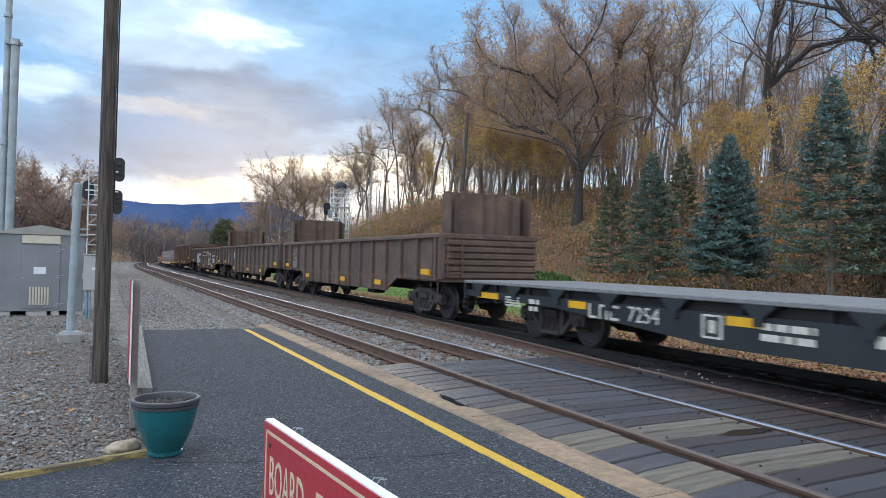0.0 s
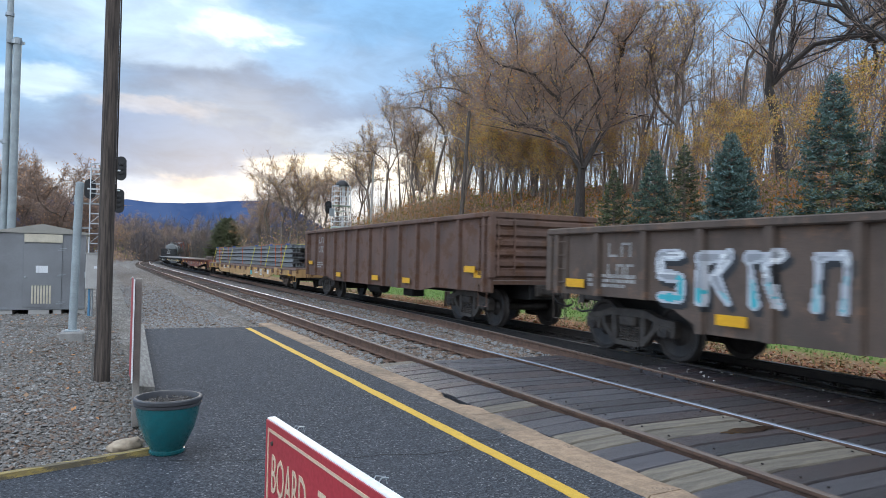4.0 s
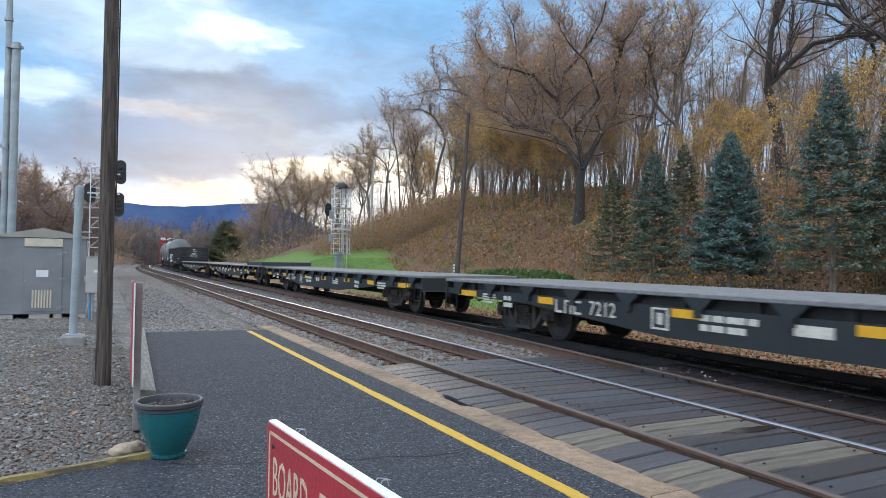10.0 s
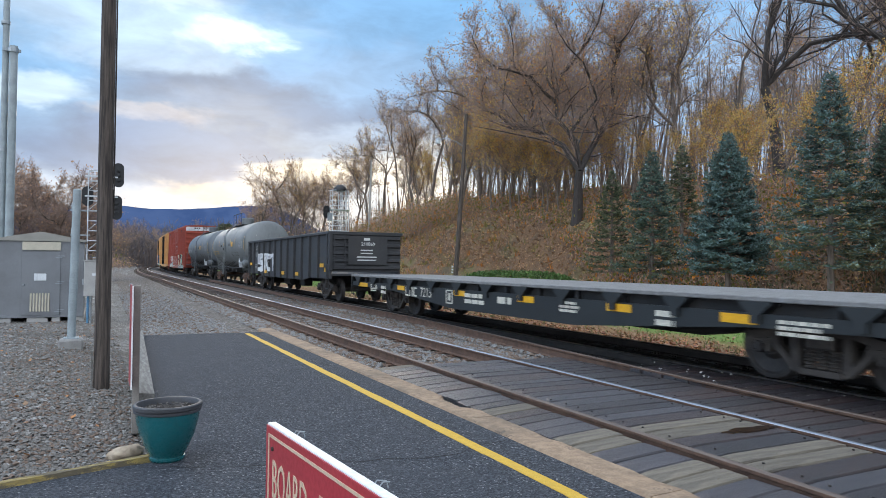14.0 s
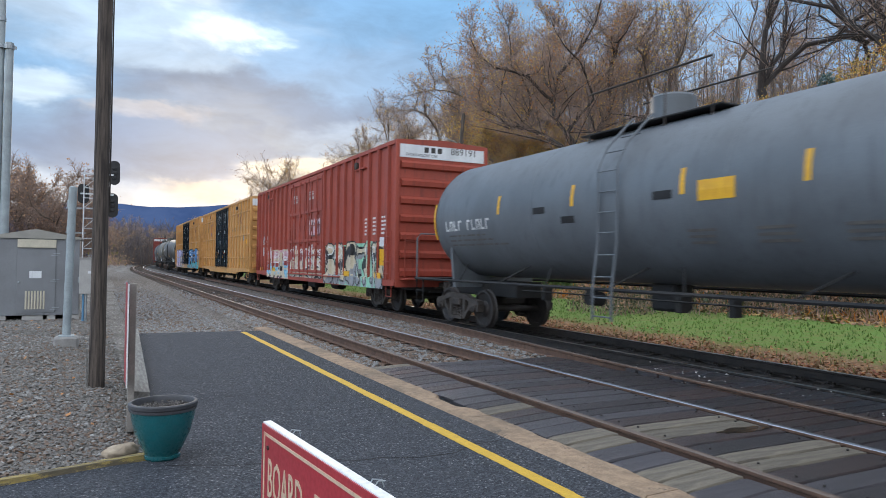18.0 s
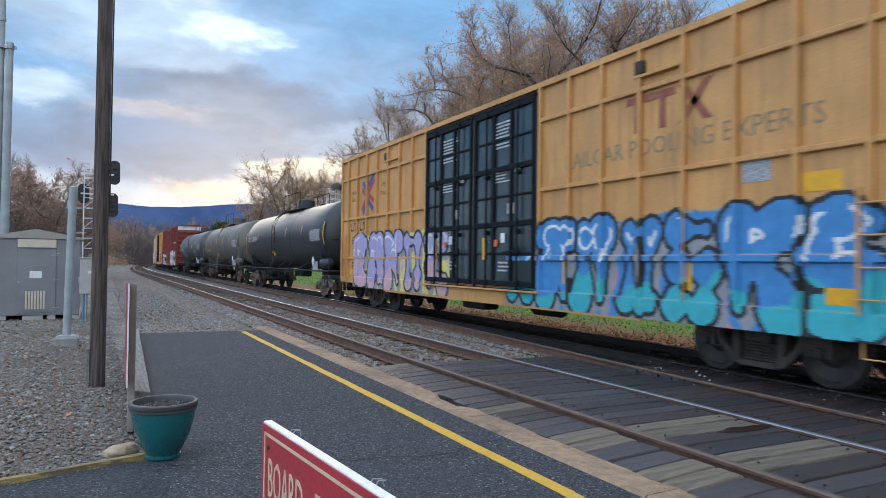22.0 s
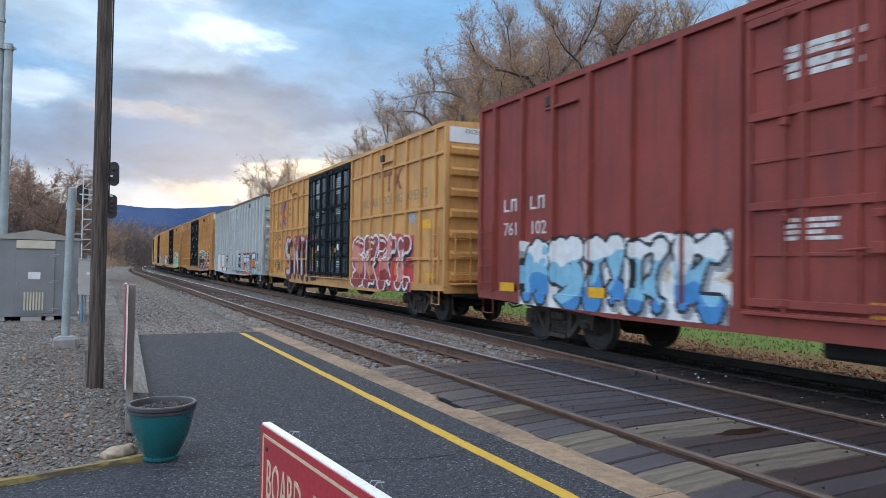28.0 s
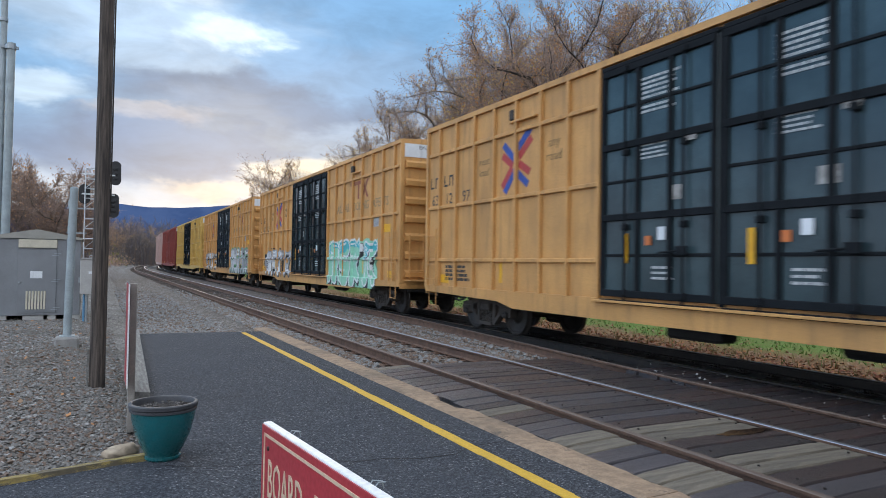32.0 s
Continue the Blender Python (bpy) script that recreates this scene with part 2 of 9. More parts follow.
    def mesh(self, name, mats, smooth=False, tidy=True):
        me = bpy.data.meshes.new(name)
        me.from_pydata(self.v, [], self.f)
        for m in mats if isinstance(mats, (list, tuple)) else [mats]:
            me.materials.append(m)
        if len(me.materials) > 1:
            me.polygons.foreach_set("material_index", self.m)
        if tidy and len(self.f) < 4000:
            bm = bmesh.new()
            bm.from_mesh(me)
            bmesh.ops.recalc_face_normals(bm, faces=bm.faces)
            bm.to_mesh(me)
            bm.free()
        if smooth:
            me.polygons.foreach_set("use_smooth", [True] * len(me.polygons))
            me.set_sharp_from_angle(angle=radians(38))
        return me


def part(name, shape, material, parent, label="", at=None, smooth=False):
    """Links a shape, or a mesh that is there already, as one mesh object under a thing or a part."""
    me = shape if isinstance(shape, bpy.types.Mesh) else shape.mesh(name, material, smooth)
    ob = new(name, me)
    ob.parent = parent
    if at is not None:
        ob.matrix_basis = at if isinstance(at, Matrix) else Matrix.Translation(at)
    if label:
        tagged(ob, label)
    if name in ("stencil", "car_mark"):
        ob["kind"] = "stuff"
    return ob


def thing(name, label, category, m=None, group="", kind="", shape=None, material=None, smooth=False):
    ob = new(name, shape.mesh(name, material, smooth) if shape else None)
    if m is not None:
        ob.matrix_basis = m if isinstance(m, Matrix) else Matrix.Translation(m)
    return tagged(ob, label, category, group, kind)


TEXTS = {}


def letters(text, size, material, depth=0.004, align="CENTER"):
    """Raised lettering as a mesh in its own xy plane, centred."""
    key = (text, round(size, 4), material.name, align)
    if key not in TEXTS:
        cu = bpy.data.curves.new("lettering", "FONT")
        cu.body, cu.size, cu.extrude, cu.align_x, cu.align_y, cu.resolution_u = text, size, depth / 2, align, "CENTER", 2
        ob = bpy.data.objects.new("lettering", cu)
        scene.collection.objects.link(ob)
        me = bpy.data.meshes.new_from_object(ob.evaluated_get(bpy.context.evaluated_depsgraph_get()))
        bpy.data.objects.remove(ob)
        me.materials.clear()
        me.materials.append(material)
        TEXTS[key] = me
    return TEXTS[key]


# the tracks: straight to BEND, then a wide right-hand curve, on a slight climb
BEND, RADIUS, CLIMB = 83.6, 814.0, 0.0017


def on_track(s, x=0.0):
    """Place and heading (radians clockwise from y) at the distance s along, x metres to the right of the viewer's line."""
    a = max(s - BEND, 0.0) / RADIUS
    if s > BEND:
        return Vector((RADIUS - (RADIUS - x) * math.cos(a), BEND + (RADIUS - x) * math.sin(a), CLIMB * s)), a
    return Vector((x, s, CLIMB * max(s, 0.0))), 0.0


def track_frame(s, x):
    p, a = on_track(s, x)
    return Matrix.Translation(p) @ Matrix.Rotation(-a, 4, "Z")


# ---- the ground ----
NEAR_X, FAR_X = 5.30, 9.2  # centre lines of the empty track and of the train's track


def lay(x, y):
    """x measured from the tracks' own line, so that the land follows the bend."""
    if y <= BEND:
        return x
    return RADIUS - math.hypot(RADIUS - x, y - BEND)


def land(x, y):
    """Height of the ground."""
    u = lay(x, y)
    z = CLIMB * min(max(y, 0.0), 200.0) - 0.42
    if u < 1.0:
        z += 0.20 * min(1.0, max(0.0, (1.0 - u) / 1.6))
        z += 0.05 * noise.noise((x * 0.35, y * 0.35, 2.0))
    if 2.6 < u < 12.2:
        z += 0.12
    if u > 12.2:
        lawn = min(1.0, max(0.0, (y - 34.0) / 22.0)) * min(1.0, max(0.0, (170.0 - y) / 70.0))
        z += (0.9 + 1.3 * lawn) * min(1.0, max(0.0, (u - 13.0) / (15.0 - 4.0 * lawn))) ** 1.3
        foot = 24.6 + 2.0 * noise.noise((y * 0.03, 4.0, 0.0)) - 4.0 * min(1.0, max(0.0, (22.0 - y) / 30.0))
        foot -= 1.5 * math.exp(-((y - 46.0) / 7.0) ** 2)
        up = max(0.0, u - foot)
        rise = 7.6 * (1 - math.exp(-up / 6.7)) * min(1.0, max(0.15, (160.0 - y) / 80.0))
        z += rise + (0.65 * noise.noise((x * 0.13, y * 0.13, 7.0)) + 0.12 * noise.noise((x * 0.5, y * 0.5, 1.0))) * min(1.0, up / 4.0)
    if u < -4.0:
        z += 1.2 * min(1.0, (-4.0 - u) / 60.0)
    return z


def lawn_edge(y):
    """Where the mown grass gives way to the leafy bank."""
    return min(25.5, max(20.0, 18.6 + 0.29 * (y - 41.0)))


def ground_material():
    m = bpy.data.materials.new("ground")
    m.use_nodes = True
    n = Nodes(m.node_tree)
    vec = n.add("ShaderNodeTexCoord").outputs["Object"]
    sp = n.add("ShaderNodeSeparateXYZ")
    n.put(sp.inputs[0], vec)
    x, y, z = sp.outputs
    wob = n.math("MULTIPLY", n.math("SUBTRACT", n.noise(vec, 0.35, 5.0, 0.6), 0.5), 3.0)
    u = n.math("SUBTRACT", n.math("ADD", x, wob), n.math("MULTIPLY", n.math("POWER", n.math("MAXIMUM", n.math("SUBTRACT", y, BEND), 0.0), 2.0), 0.5 / RADIUS))
    grain = n.cells(vec, 26.0, "F1", "Color")
    sep = n.add("ShaderNodeSeparateColor")
    n.put(sep.inputs[0], grain)
    pebble = n.ramp(sep.outputs[0], (0.0, (0.055, 0.050, 0.045)), (0.5, (0.15, 0.138, 0.123)), (0.9, (0.27, 0.25, 0.225)), (1.0, (0.42, 0.40, 0.36)))
    pebble = n.mix(n.span(n.noise(vec, 0.5, 5.0), 0.45, 0.75), pebble, (0.085, 0.070, 0.055), "MIX")
    leaf = n.ramp(n.noise(vec, 13.0, 6.0, 0.75), (0.30, (0.042, 0.027, 0.016)), (0.5, (0.145, 0.080, 0.040)), (0.62, (0.26, 0.14, 0.064)), (0.75, (0.115, 0.088, 0.040)))
    leaf = n.mix(n.math("MULTIPLY", n.span(n.noise(vec, 0.30, 5.0, 0.65), 0.52, 0.64), 0.6), leaf, (0.14, 0.14, 0.050))
    leaf = n.mix(n.math("MULTIPLY", n.span(n.noise(vec, 0.55, 6.0, 0.7), 0.50, 0.62), 0.6), leaf, (0.050, 0.034, 0.022))
    grass = n.mix(n.noise(vec, 9.0, 6.0, 0.7), (0.085, 0.165, 0.022), (0.155, 0.255, 0.042))
    grass = n.mix(n.math("MULTIPLY", n.span(n.noise(vec, 0.3, 4.0), 0.5, 0.75), 0.5), grass, (0.16, 0.14, 0.045))
    litter = n.ramp(n.noise(vec, 16.0, 6.0, 0.8), (0.32, (0.06, 0.035, 0.02)), (0.5, (0.22, 0.115, 0.05)), (0.64, (0.36, 0.19, 0.085)), (0.78, (0.16, 0.11, 0.06)))
    verge = n.mix(n.span(n.noise(vec, 2.2, 6.0, 0.7), 0.50, 0.66), litter, n.mix(0.5, litter, (0.12, 0.15, 0.035)))
    col = n.mix(n.span(u, 10.4, 11.6), pebble, verge)
    col = n.mix(n.span(u, 13.7, 15.0), col, n.mix(n.math("MULTIPLY", n.span(n.noise(vec, 3.0, 6.0, 0.7), 0.42, 0.62), n.span(y, 45.0, 15.0, 0.0, 0.32)), grass, litter))
    edge = n.math("MINIMUM", n.math("MAXIMUM", n.math("ADD", 18.6, n.math("MULTIPLY", n.math("SUBTRACT", y, 41.0), 0.29)), 20.0), 25.5)
    col = n.mix(n.span(n.math("SUBTRACT", u, edge), -0.5, 0.9), col, leaf)
    far_left = n.math("MULTIPLY", n.span(u, -7.0, -11.0), 1.0)
    col = n.mix(far_left, col, n.mix(0.35, leaf, (0.09, 0.11, 0.03)))
    p = n.add("ShaderNodeBsdfPrincipled")
    n.put(p.inputs["Base Color"], col)
    p.inputs["Roughness"].default_value = 0.92
    bp = n.add("ShaderNodeBump")
    bp.inputs["Strength"].default_value, bp.inputs["Distance"].default_value = 0.7, 0.03
    n.put(bp.inputs["Height"], n.math("ADD", n.cells(vec, 26.0), n.noise(vec, 14.0, 5.0, 0.7)))
    n.put(p.inputs["Normal"], bp.outputs[0])
    n.put(n.add("ShaderNodeOutputMaterial").inputs[0], p.outputs[0])
    return m


def steps(*spans):
    out = []
    for lo, hi, step in spans:
        k = max(1, round((hi - lo) / step))
        out += [lo + (hi - lo) * i / k for i in range(k)]
    return out + [spans[-1][1]]


def make_ground():
    xs = steps((-1600, -200, 200), (-200, -40, 20), (-40, -8, 4), (-8, 2.5, 0.5), (2.5, 12, 1.0), (12, 60, 1.0), (60, 140, 8), (140, 1600, 180))
    ys = steps((-300, -40, 40), (-40, -6, 4), (-6, 30, 0.75), (30, 130, 2.5), (130, 300, 12), (300, 2400, 200))
    v = [(x, y, land(x, y) if -200 <= y <= 400 and abs(x) <= 300 else land(max(-300, min(300, x)), max(-200, min(400, y)))) for y in ys for x in xs]
    k = len(xs)
    s = Shape()
    s.solid(v, [(j * k + i, j * k + i + 1, (j + 1) * k + i + 1, (j + 1) * k + i) for j in range(len(ys) - 1) for i in range(k - 1)])
    thing("ground", "gravel yard, grass verge and leaf-strewn bank in one sheet", "ground", kind="structure", shape=s, material=ground_material(), smooth=True)


make_ground()


def asphalt_material():
    m = bpy.data.materials.new("asphalt")
    m.use_nodes = True
    n = Nodes(m.node_tree)
    vec = n.add("ShaderNodeTexCoord").outputs["Object"]
    speck = n.cells(vec, 78.0, "F1", "Color")
    sep = n.add("ShaderNodeSeparateColor")
    n.put(sep.inputs[0], speck)
    col = n.ramp(sep.outputs[0], (0.0, (0.018, 0.020, 0.025)), (0.5, (0.044, 0.048, 0.057)), (0.85, (0.076, 0.082, 0.094)), (0.96, (0.105, 0.11, 0.12)), (1.0, (0.25, 0.255, 0.26)))
    col = n.mix(n.math("MULTIPLY", n.span(n.noise(vec, 0.7, 6.0, 0.65), 0.4, 0.72), 0.45), col, (0.046, 0.050, 0.060))
    col = n.mix(n.math("MULTIPLY", n.span(n.noise(vec, 2.7, 5.0, 0.6), 0.58, 0.75), 0.22), col, (0.080, 0.082, 0.085))
    p = n.add("ShaderNodeBsdfPrincipled")
    n.put(p.inputs["Base Color"], col)
    p.inputs["Roughness"].default_value = 0.93
    p.inputs["Specular IOR Level"].default_value = 0.25
    bp = n.add("ShaderNodeBump")
    bp.inputs["Strength"].default_value, bp.inputs["Distance"].default_value = 0.9, 0.008
    n.put(bp.inputs["Height"], n.cells(vec, 78.0))
    n.put(p.inputs["Normal"], bp.outputs[0])
    n.put(n.add("ShaderNodeOutputMaterial").inputs[0], p.outputs[0])
    return m


ASPHALT = asphalt_material()
LINE_YELLOW = mat("worn yellow paint", (0.66, 0.40, 0.035), (0.56, 0.34, 0.035), 14.0, 0.75, bump=0.5, grain=120.0, rust=0.12, rustcol=(0.08, 0.075, 0.065))
CONCRETE = mat("tan concrete kerb", (0.40, 0.275, 0.175), (0.25, 0.17, 0.11), 9.0, 0.88, bump=1.0, grain=55.0, dirt=0.6, rust=0.35, rustcol=(0.10, 0.075, 0.058))
GREY_WOOD = mat("weathered grey timber", (0.27, 0.26, 0.24), (0.14, 0.132, 0.12), 5.0, 0.85, bump=0.9, grain=40.0, along=(6, 0.7, 6), dirt=0.35)


def make_platform():
    # asphalt: the walkway past the pot and the wider part at the viewer's feet
    s = Shape()
    edge = [(0.80, 15.72), (3.31, 15.55), (3.31, -30.0), (-9.0, -30.0), (-9.0, 4.92), (-0.70, 5.60), (0.42, 5.80), (0.50, 8.30)]
    s.prism(edge, "z", -0.45, 0.0)
    plat = thing("pavement", "dark cracked asphalt station platform", "platform", kind="structure", shape=s, material=ASPHALT)
    s = Shape()
    for i in range(24):
        y0 = 15.35 - 0.55 * i
        s.box(2.845 + 0.004 * math.sin(i * 1.7), 2.955 + 0.004 * math.sin(i * 2.3), y0 - 0.55, y0, -0.002, 0.0045)
    thing("platform_line", "worn yellow painted line on the asphalt platform", "painted line", kind="structure", shape=s, material=LINE_YELLOW)
    # thin wandering cracks in the asphalt
    tar = mat("crack", (0.006, 0.006, 0.007), rough=0.95, bump=0.0)
    for k, line in enumerate((((0.50, 5.60), (0.94, 5.38), (1.3, 5.36), (1.67, 5.29), (1.81, 5.13), (2.09, 5.12), (2.38, 5.0), (2.68, 5.02), (2.95, 5.17), (3.30, 5.22)), ((0.95, 9.6), (1.6, 9.75), (2.15, 9.87), (2.66, 9.92), (3.30, 9.80)), ((0.6, 8.0), (1.3, 8.15), (2.0, 8.05)), ((0.9, 12.4), (1.8, 12.6), (2.6, 12.5)), ((-3.5, 3.6), (-1.2, 3.9), (0.2, 3.7), (1.6, 3.9)))):
        s, pts = Shape(), []
        for (xa, ya), (xb, yb) in zip(line, line[1:]):
            m = max(2, int(abs(xb - xa) / 0.05))
            pts += [(xa + (xb - xa) * i / m, ya + (yb - ya) * i / m) for i in range(m)]
        pts = [(x, y + 0.035 * noise.noise((x * 4.0, k, 0.0)) + 0.014 * noise.noise((x * 17.0, k, 3.0))) for x, y in pts]
        for i in range(len(pts) - 1):
            (xa, ya), (xb, yb) = pts[i], pts[i + 1]
            wa, wb = [0.0028 + (0.0075 if k == 0 else 0.004) * max(0.0, 0.5 + noise.noise((q * 3.0, k, 9.0))) for q in (xa, xb)]
            s.face([(xa, ya - wa, 0.0025), (xb, yb - wb, 0.0025), (xb, yb + wb, 0.0025), (xa, ya + wa, 0.0025)])
        part("crack", s, tar, plat)
    # the kerb along the platform's edge, in cast lengths
    kerb = thing("platform_kerb", "chipped tan concrete kerb along the platform edge", "kerb", kind="structure")
    rng = random.Random(5)
    y = 16.3
    while y > -8:
        ln = 2.4 + rng.uniform(-0.15, 0.25)
        s, k = Shape(), 20
        rows = []
        for i in range(k + 1):
            yy = y - (ln - 0.012) * i / k
            nick = 0.05 * max(0.0, noise.noise((yy * 1.9, 3.0, 0.0))) + 0.025 * noise.noise((yy * 7.0, 1.0, 0.0)) + (0.10 if 6.55 < yy < 7.15 else 0.0)
            worn = 0.012 * noise.noise((yy * 5.0, 7.0, 0.0))
            rows.append([(3.325, yy, -0.40), (3.325 + worn, yy, -0.006), (3.345 + worn, yy, 0.012), (3.63 - nick, yy, 0.012 + 0.008 * noise.noise((yy * 3, 9, 0))), (3.655 - nick * 0.8, yy, -0.03), (3.665, yy, -0.40)])
        v = [p for r in rows for p in r]
        f = [(i * 6 + j, i * 6 + j + 1, (i + 1) * 6 + j + 1, (i + 1) * 6 + j) for i in range(k) for j in range(5)]
        s.solid(v, f + [tuple(range(6)), tuple(range(k * 6 + 5, k * 6 - 1, -1))])
        part("kerb_stone", s, CONCRETE, kerb)
        y -= ln
    # timber edging between platform and gravel
    s = Shape()
    s.solid([(0.40, 8.2, -0.4), (0.56, 8.2, -0.4), (0.56, 8.2, 0.10), (0.40, 8.2, 0.12), (0.68, 15.7, -0.4), (0.82, 15.7, -0.4), (0.82, 15.7, 0.09), (0.68, 15.7, 0.10)],
            [(0, 1, 2, 3), (7, 6, 5, 4), (0, 4, 5, 1), (1, 5, 6, 2), (2, 6, 7, 3), (3, 7, 4, 0)])
    thing("timber_edging", "weathered grey plank edging the platform beside the gravel", "edging", shape=s, material=GREY_WOOD)
    s = Shape()
    k, n = 4, 16
    f = lambda x: 5.42 + 0.31 * (x + 0.95)
    for i in range(n + 1):
        x = -0.95 + 1.376 * i / n
        s.v += [(x, f(x), -0.01), (x, f(x) + 0.085, -0.01), (x, f(x) + 0.08, 0.036 + 0.006 * noise.noise((x * 9, 1, 0))), (x, f(x) + 0.006, 0.038 + 0.006 * noise.noise((x * 9, 4, 0)))]
    s.f = [(i * k + j, i * k + (j + 1) % k, (i + 1) * k + (j + 1) % k, (i + 1) * k + j) for i in range(n) for j in range(k)] + [(0, 1, 2, 3), (n * k + 3, n * k + 2, n * k + 1, n * k)]
    s.m = [0] * len(s.f)
    thing("yellow_timber", "yellow-painted timber edging strip lying on the asphalt", "edging", shape=s, material=mat("worn yellow timber", (0.42, 0.31, 0.09), (0.26, 0.20, 0.09), 12.0, 0.8, bump=0.9, grain=70.0, rust=0.8, rustcol=(0.10, 0.085, 0.065), along=(0.6, 4, 4)))


make_platform()

# ---- the tracks ----
RAIL_SIDE = mat("brown rusty rail", (0.155, 0.088, 0.058), (0.095, 0.054, 0.038), 6.0, 0.8, 0.1, 0.4, 50.0)
RAIL_TOP = mat("worn rail head", (0.42, 0.40, 0.39), (0.30, 0.27, 0.25), 4.0, 0.30, 1.0, 0.05, 30.0, along=(8, 0.4, 8))
RAIL_DULL = mat("dull rail head", (0.17, 0.125, 0.10), (0.11, 0.08, 0.065), 4.0, 0.55, 0.25, 0.05, 30.0, along=(8, 0.4, 8))
RAIL_BRIGHT = mat("polished rail head", (0.44, 0.48, 0.54), (0.34, 0.37, 0.42), 4.0, 0.42, 0.9, 0.03, 30.0, along=(8, 0.4, 8))
TIE_WOOD = mat("oily dark sleeper wood", (0.070, 0.048, 0.036), (0.040, 0.030, 0.025), 4.0, 0.88, bump=0.8, grain=50.0, vary=0.35, along=(1, 5, 5))


# Near-black with oil and with the shade under the train, both in the colour.
RAIL_OIL_SHADE = mat("rail black with oil and shade", (0.034, 0.027, 0.023), (0.018, 0.015, 0.014), 6.0, 0.8, 0.1, 0.4, 50.0)
TIE_OIL_SHADE = mat("sleeper wood black with oil and shade", (0.026, 0.020, 0.017), (0.014, 0.012, 0.011), 4.0, 0.85, bump=0.8, grain=50.0, vary=0.35, along=(1, 5, 5))


def make_rail(name, x, top, label, swing=None, side=RAIL_SIDE):
    prof = [(-0.07, -0.175), (0.07, -0.175), (0.07, -0.163), (0.012, -0.145), (0.010, -0.048), (0.036, -0.036), (0.037, -0.010), (0.030, -0.0045), (0.016, -0.001), (-0.016, -0.001), (-0.030, -0.0045), (-0.037, -0.010), (-0.036, -0.036), (-0.010, -0.048), (-0.012, -0.145), (-0.07, -0.163)]
    ss = steps((-30, BEND, 6.0), (BEND, 260, 4.0)) if not swing else steps((-30, 0, 5.0), (0, 30, 1.0), (30, 60, 6.0))
    s, k = Shape(), len(prof)
    v = []
    for d in ss:
        m = track_frame(d, swing(d) if swing else x)
        v += [m @ Vector((a, 0, b)) for a, b in prof]
    for j in range(len(ss) - 1):
        for i in range(k):
            s.f.append((j * k + i, j * k + (i + 1) % k, (j + 1) * k + (i + 1) % k, (j + 1) * k + i))
            s.m.append(1 if 6 <= i <= 10 else 0)
    s.v = v
    ob = thing(name, label, "rail", kind="structure", shape=s, material=[side, top])
    return ob


R1 = make_rail("rail", NEAR_X - 0.7525, RAIL_DULL, "rusty steel rail with a dull brown running surface")
R2 = make_rail("rail", NEAR_X + 0.7525, RAIL_BRIGHT, "steel rail with a bright polished running surface")


def closing(d):
    """The middle rail closes on the train's track farther along."""
    u = min(1.0, max(0.0, (d - 2.0) / 19.0))
    return 7.20 + 0.95 * u * u * (3 - 2 * u)


R3 = make_rail("rail", 7.35, RAIL_DULL, "rusty rail converging on the train's track", closing)
R4 = make_rail("rail", FAR_X - 0.7525, RAIL_TOP, "steel rail under the freight train", side=RAIL_OIL_SHADE)
R5 = make_rail("rail", FAR_X + 0.7525, RAIL_TOP, "steel rail under the freight train", side=RAIL_OIL_SHADE)


def make_sleepers():
    rng = random.Random(11)
    me = Shape().box(-1.3, 1.3, -0.115, 0.115, -0.16, 0.0, c=0.012).mesh("sleeper", TIE_WOOD)
    # the train's sleepers: oil plus painted under-train shade
    oily = Shape().box(-1.3, 1.3, -0.115, 0.115, -0.16, 0.0, c=0.012).mesh("sleeper", TIE_OIL_SHADE)
    plate = Shape().box(-0.17, 0.17, -0.10, 0.10, 0.0, 0.018, c=0.004)
    for sx in (-0.11, 0.11):
        plate.box(sx - 0.018, sx + 0.018, -0.06, -0.025, 0.018, 0.055, c=0.005).box(sx - 0.018, sx + 0.018, 0.025, 0.06, 0.018, 0.055, c=0.005)
    pm = [plate.mesh("tie_plate", q) for q in (RAIL_SIDE, RAIL_OIL_SHADE)]
    rest = Shape()
    bed = [thing("track_bed", "wooden sleepers under the empty track", "sleepers", kind="structure"), thing("track_bed", "wooden sleepers under the freight train", "sleepers", kind="structure")]
    for tr, x in ((0, NEAR_X), (1, FAR_X)):
        d = 9.9 if tr == 0 else -12.0
        while d < 220:
            m = track_frame(d, x) @ pose(rng.uniform(-0.05, 0.05), 0, -0.195 + rng.uniform(-0.008, 0.004), 0, 0, rng.uniform(-0.8, 0.8))
            if d < 62:
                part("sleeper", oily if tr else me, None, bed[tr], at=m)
                if d < 34:
                    for sx in (-0.7525, 0.7525):
                        part("tie_plate", pm[tr], None, bed[tr], at=track_frame(d, x) @ pose(sx, 0, -0.197))
            else:
                s = Shape().box(-1.3, 1.3, -0.115, 0.115, -0.16, 0.0)
                rest.solid([m @ Vector(p) for p in s.v], s.f)
            d += 0.53
    part("far_sleepers", rest, TIE_WOOD, bed[1])["kind"] = "stuff"


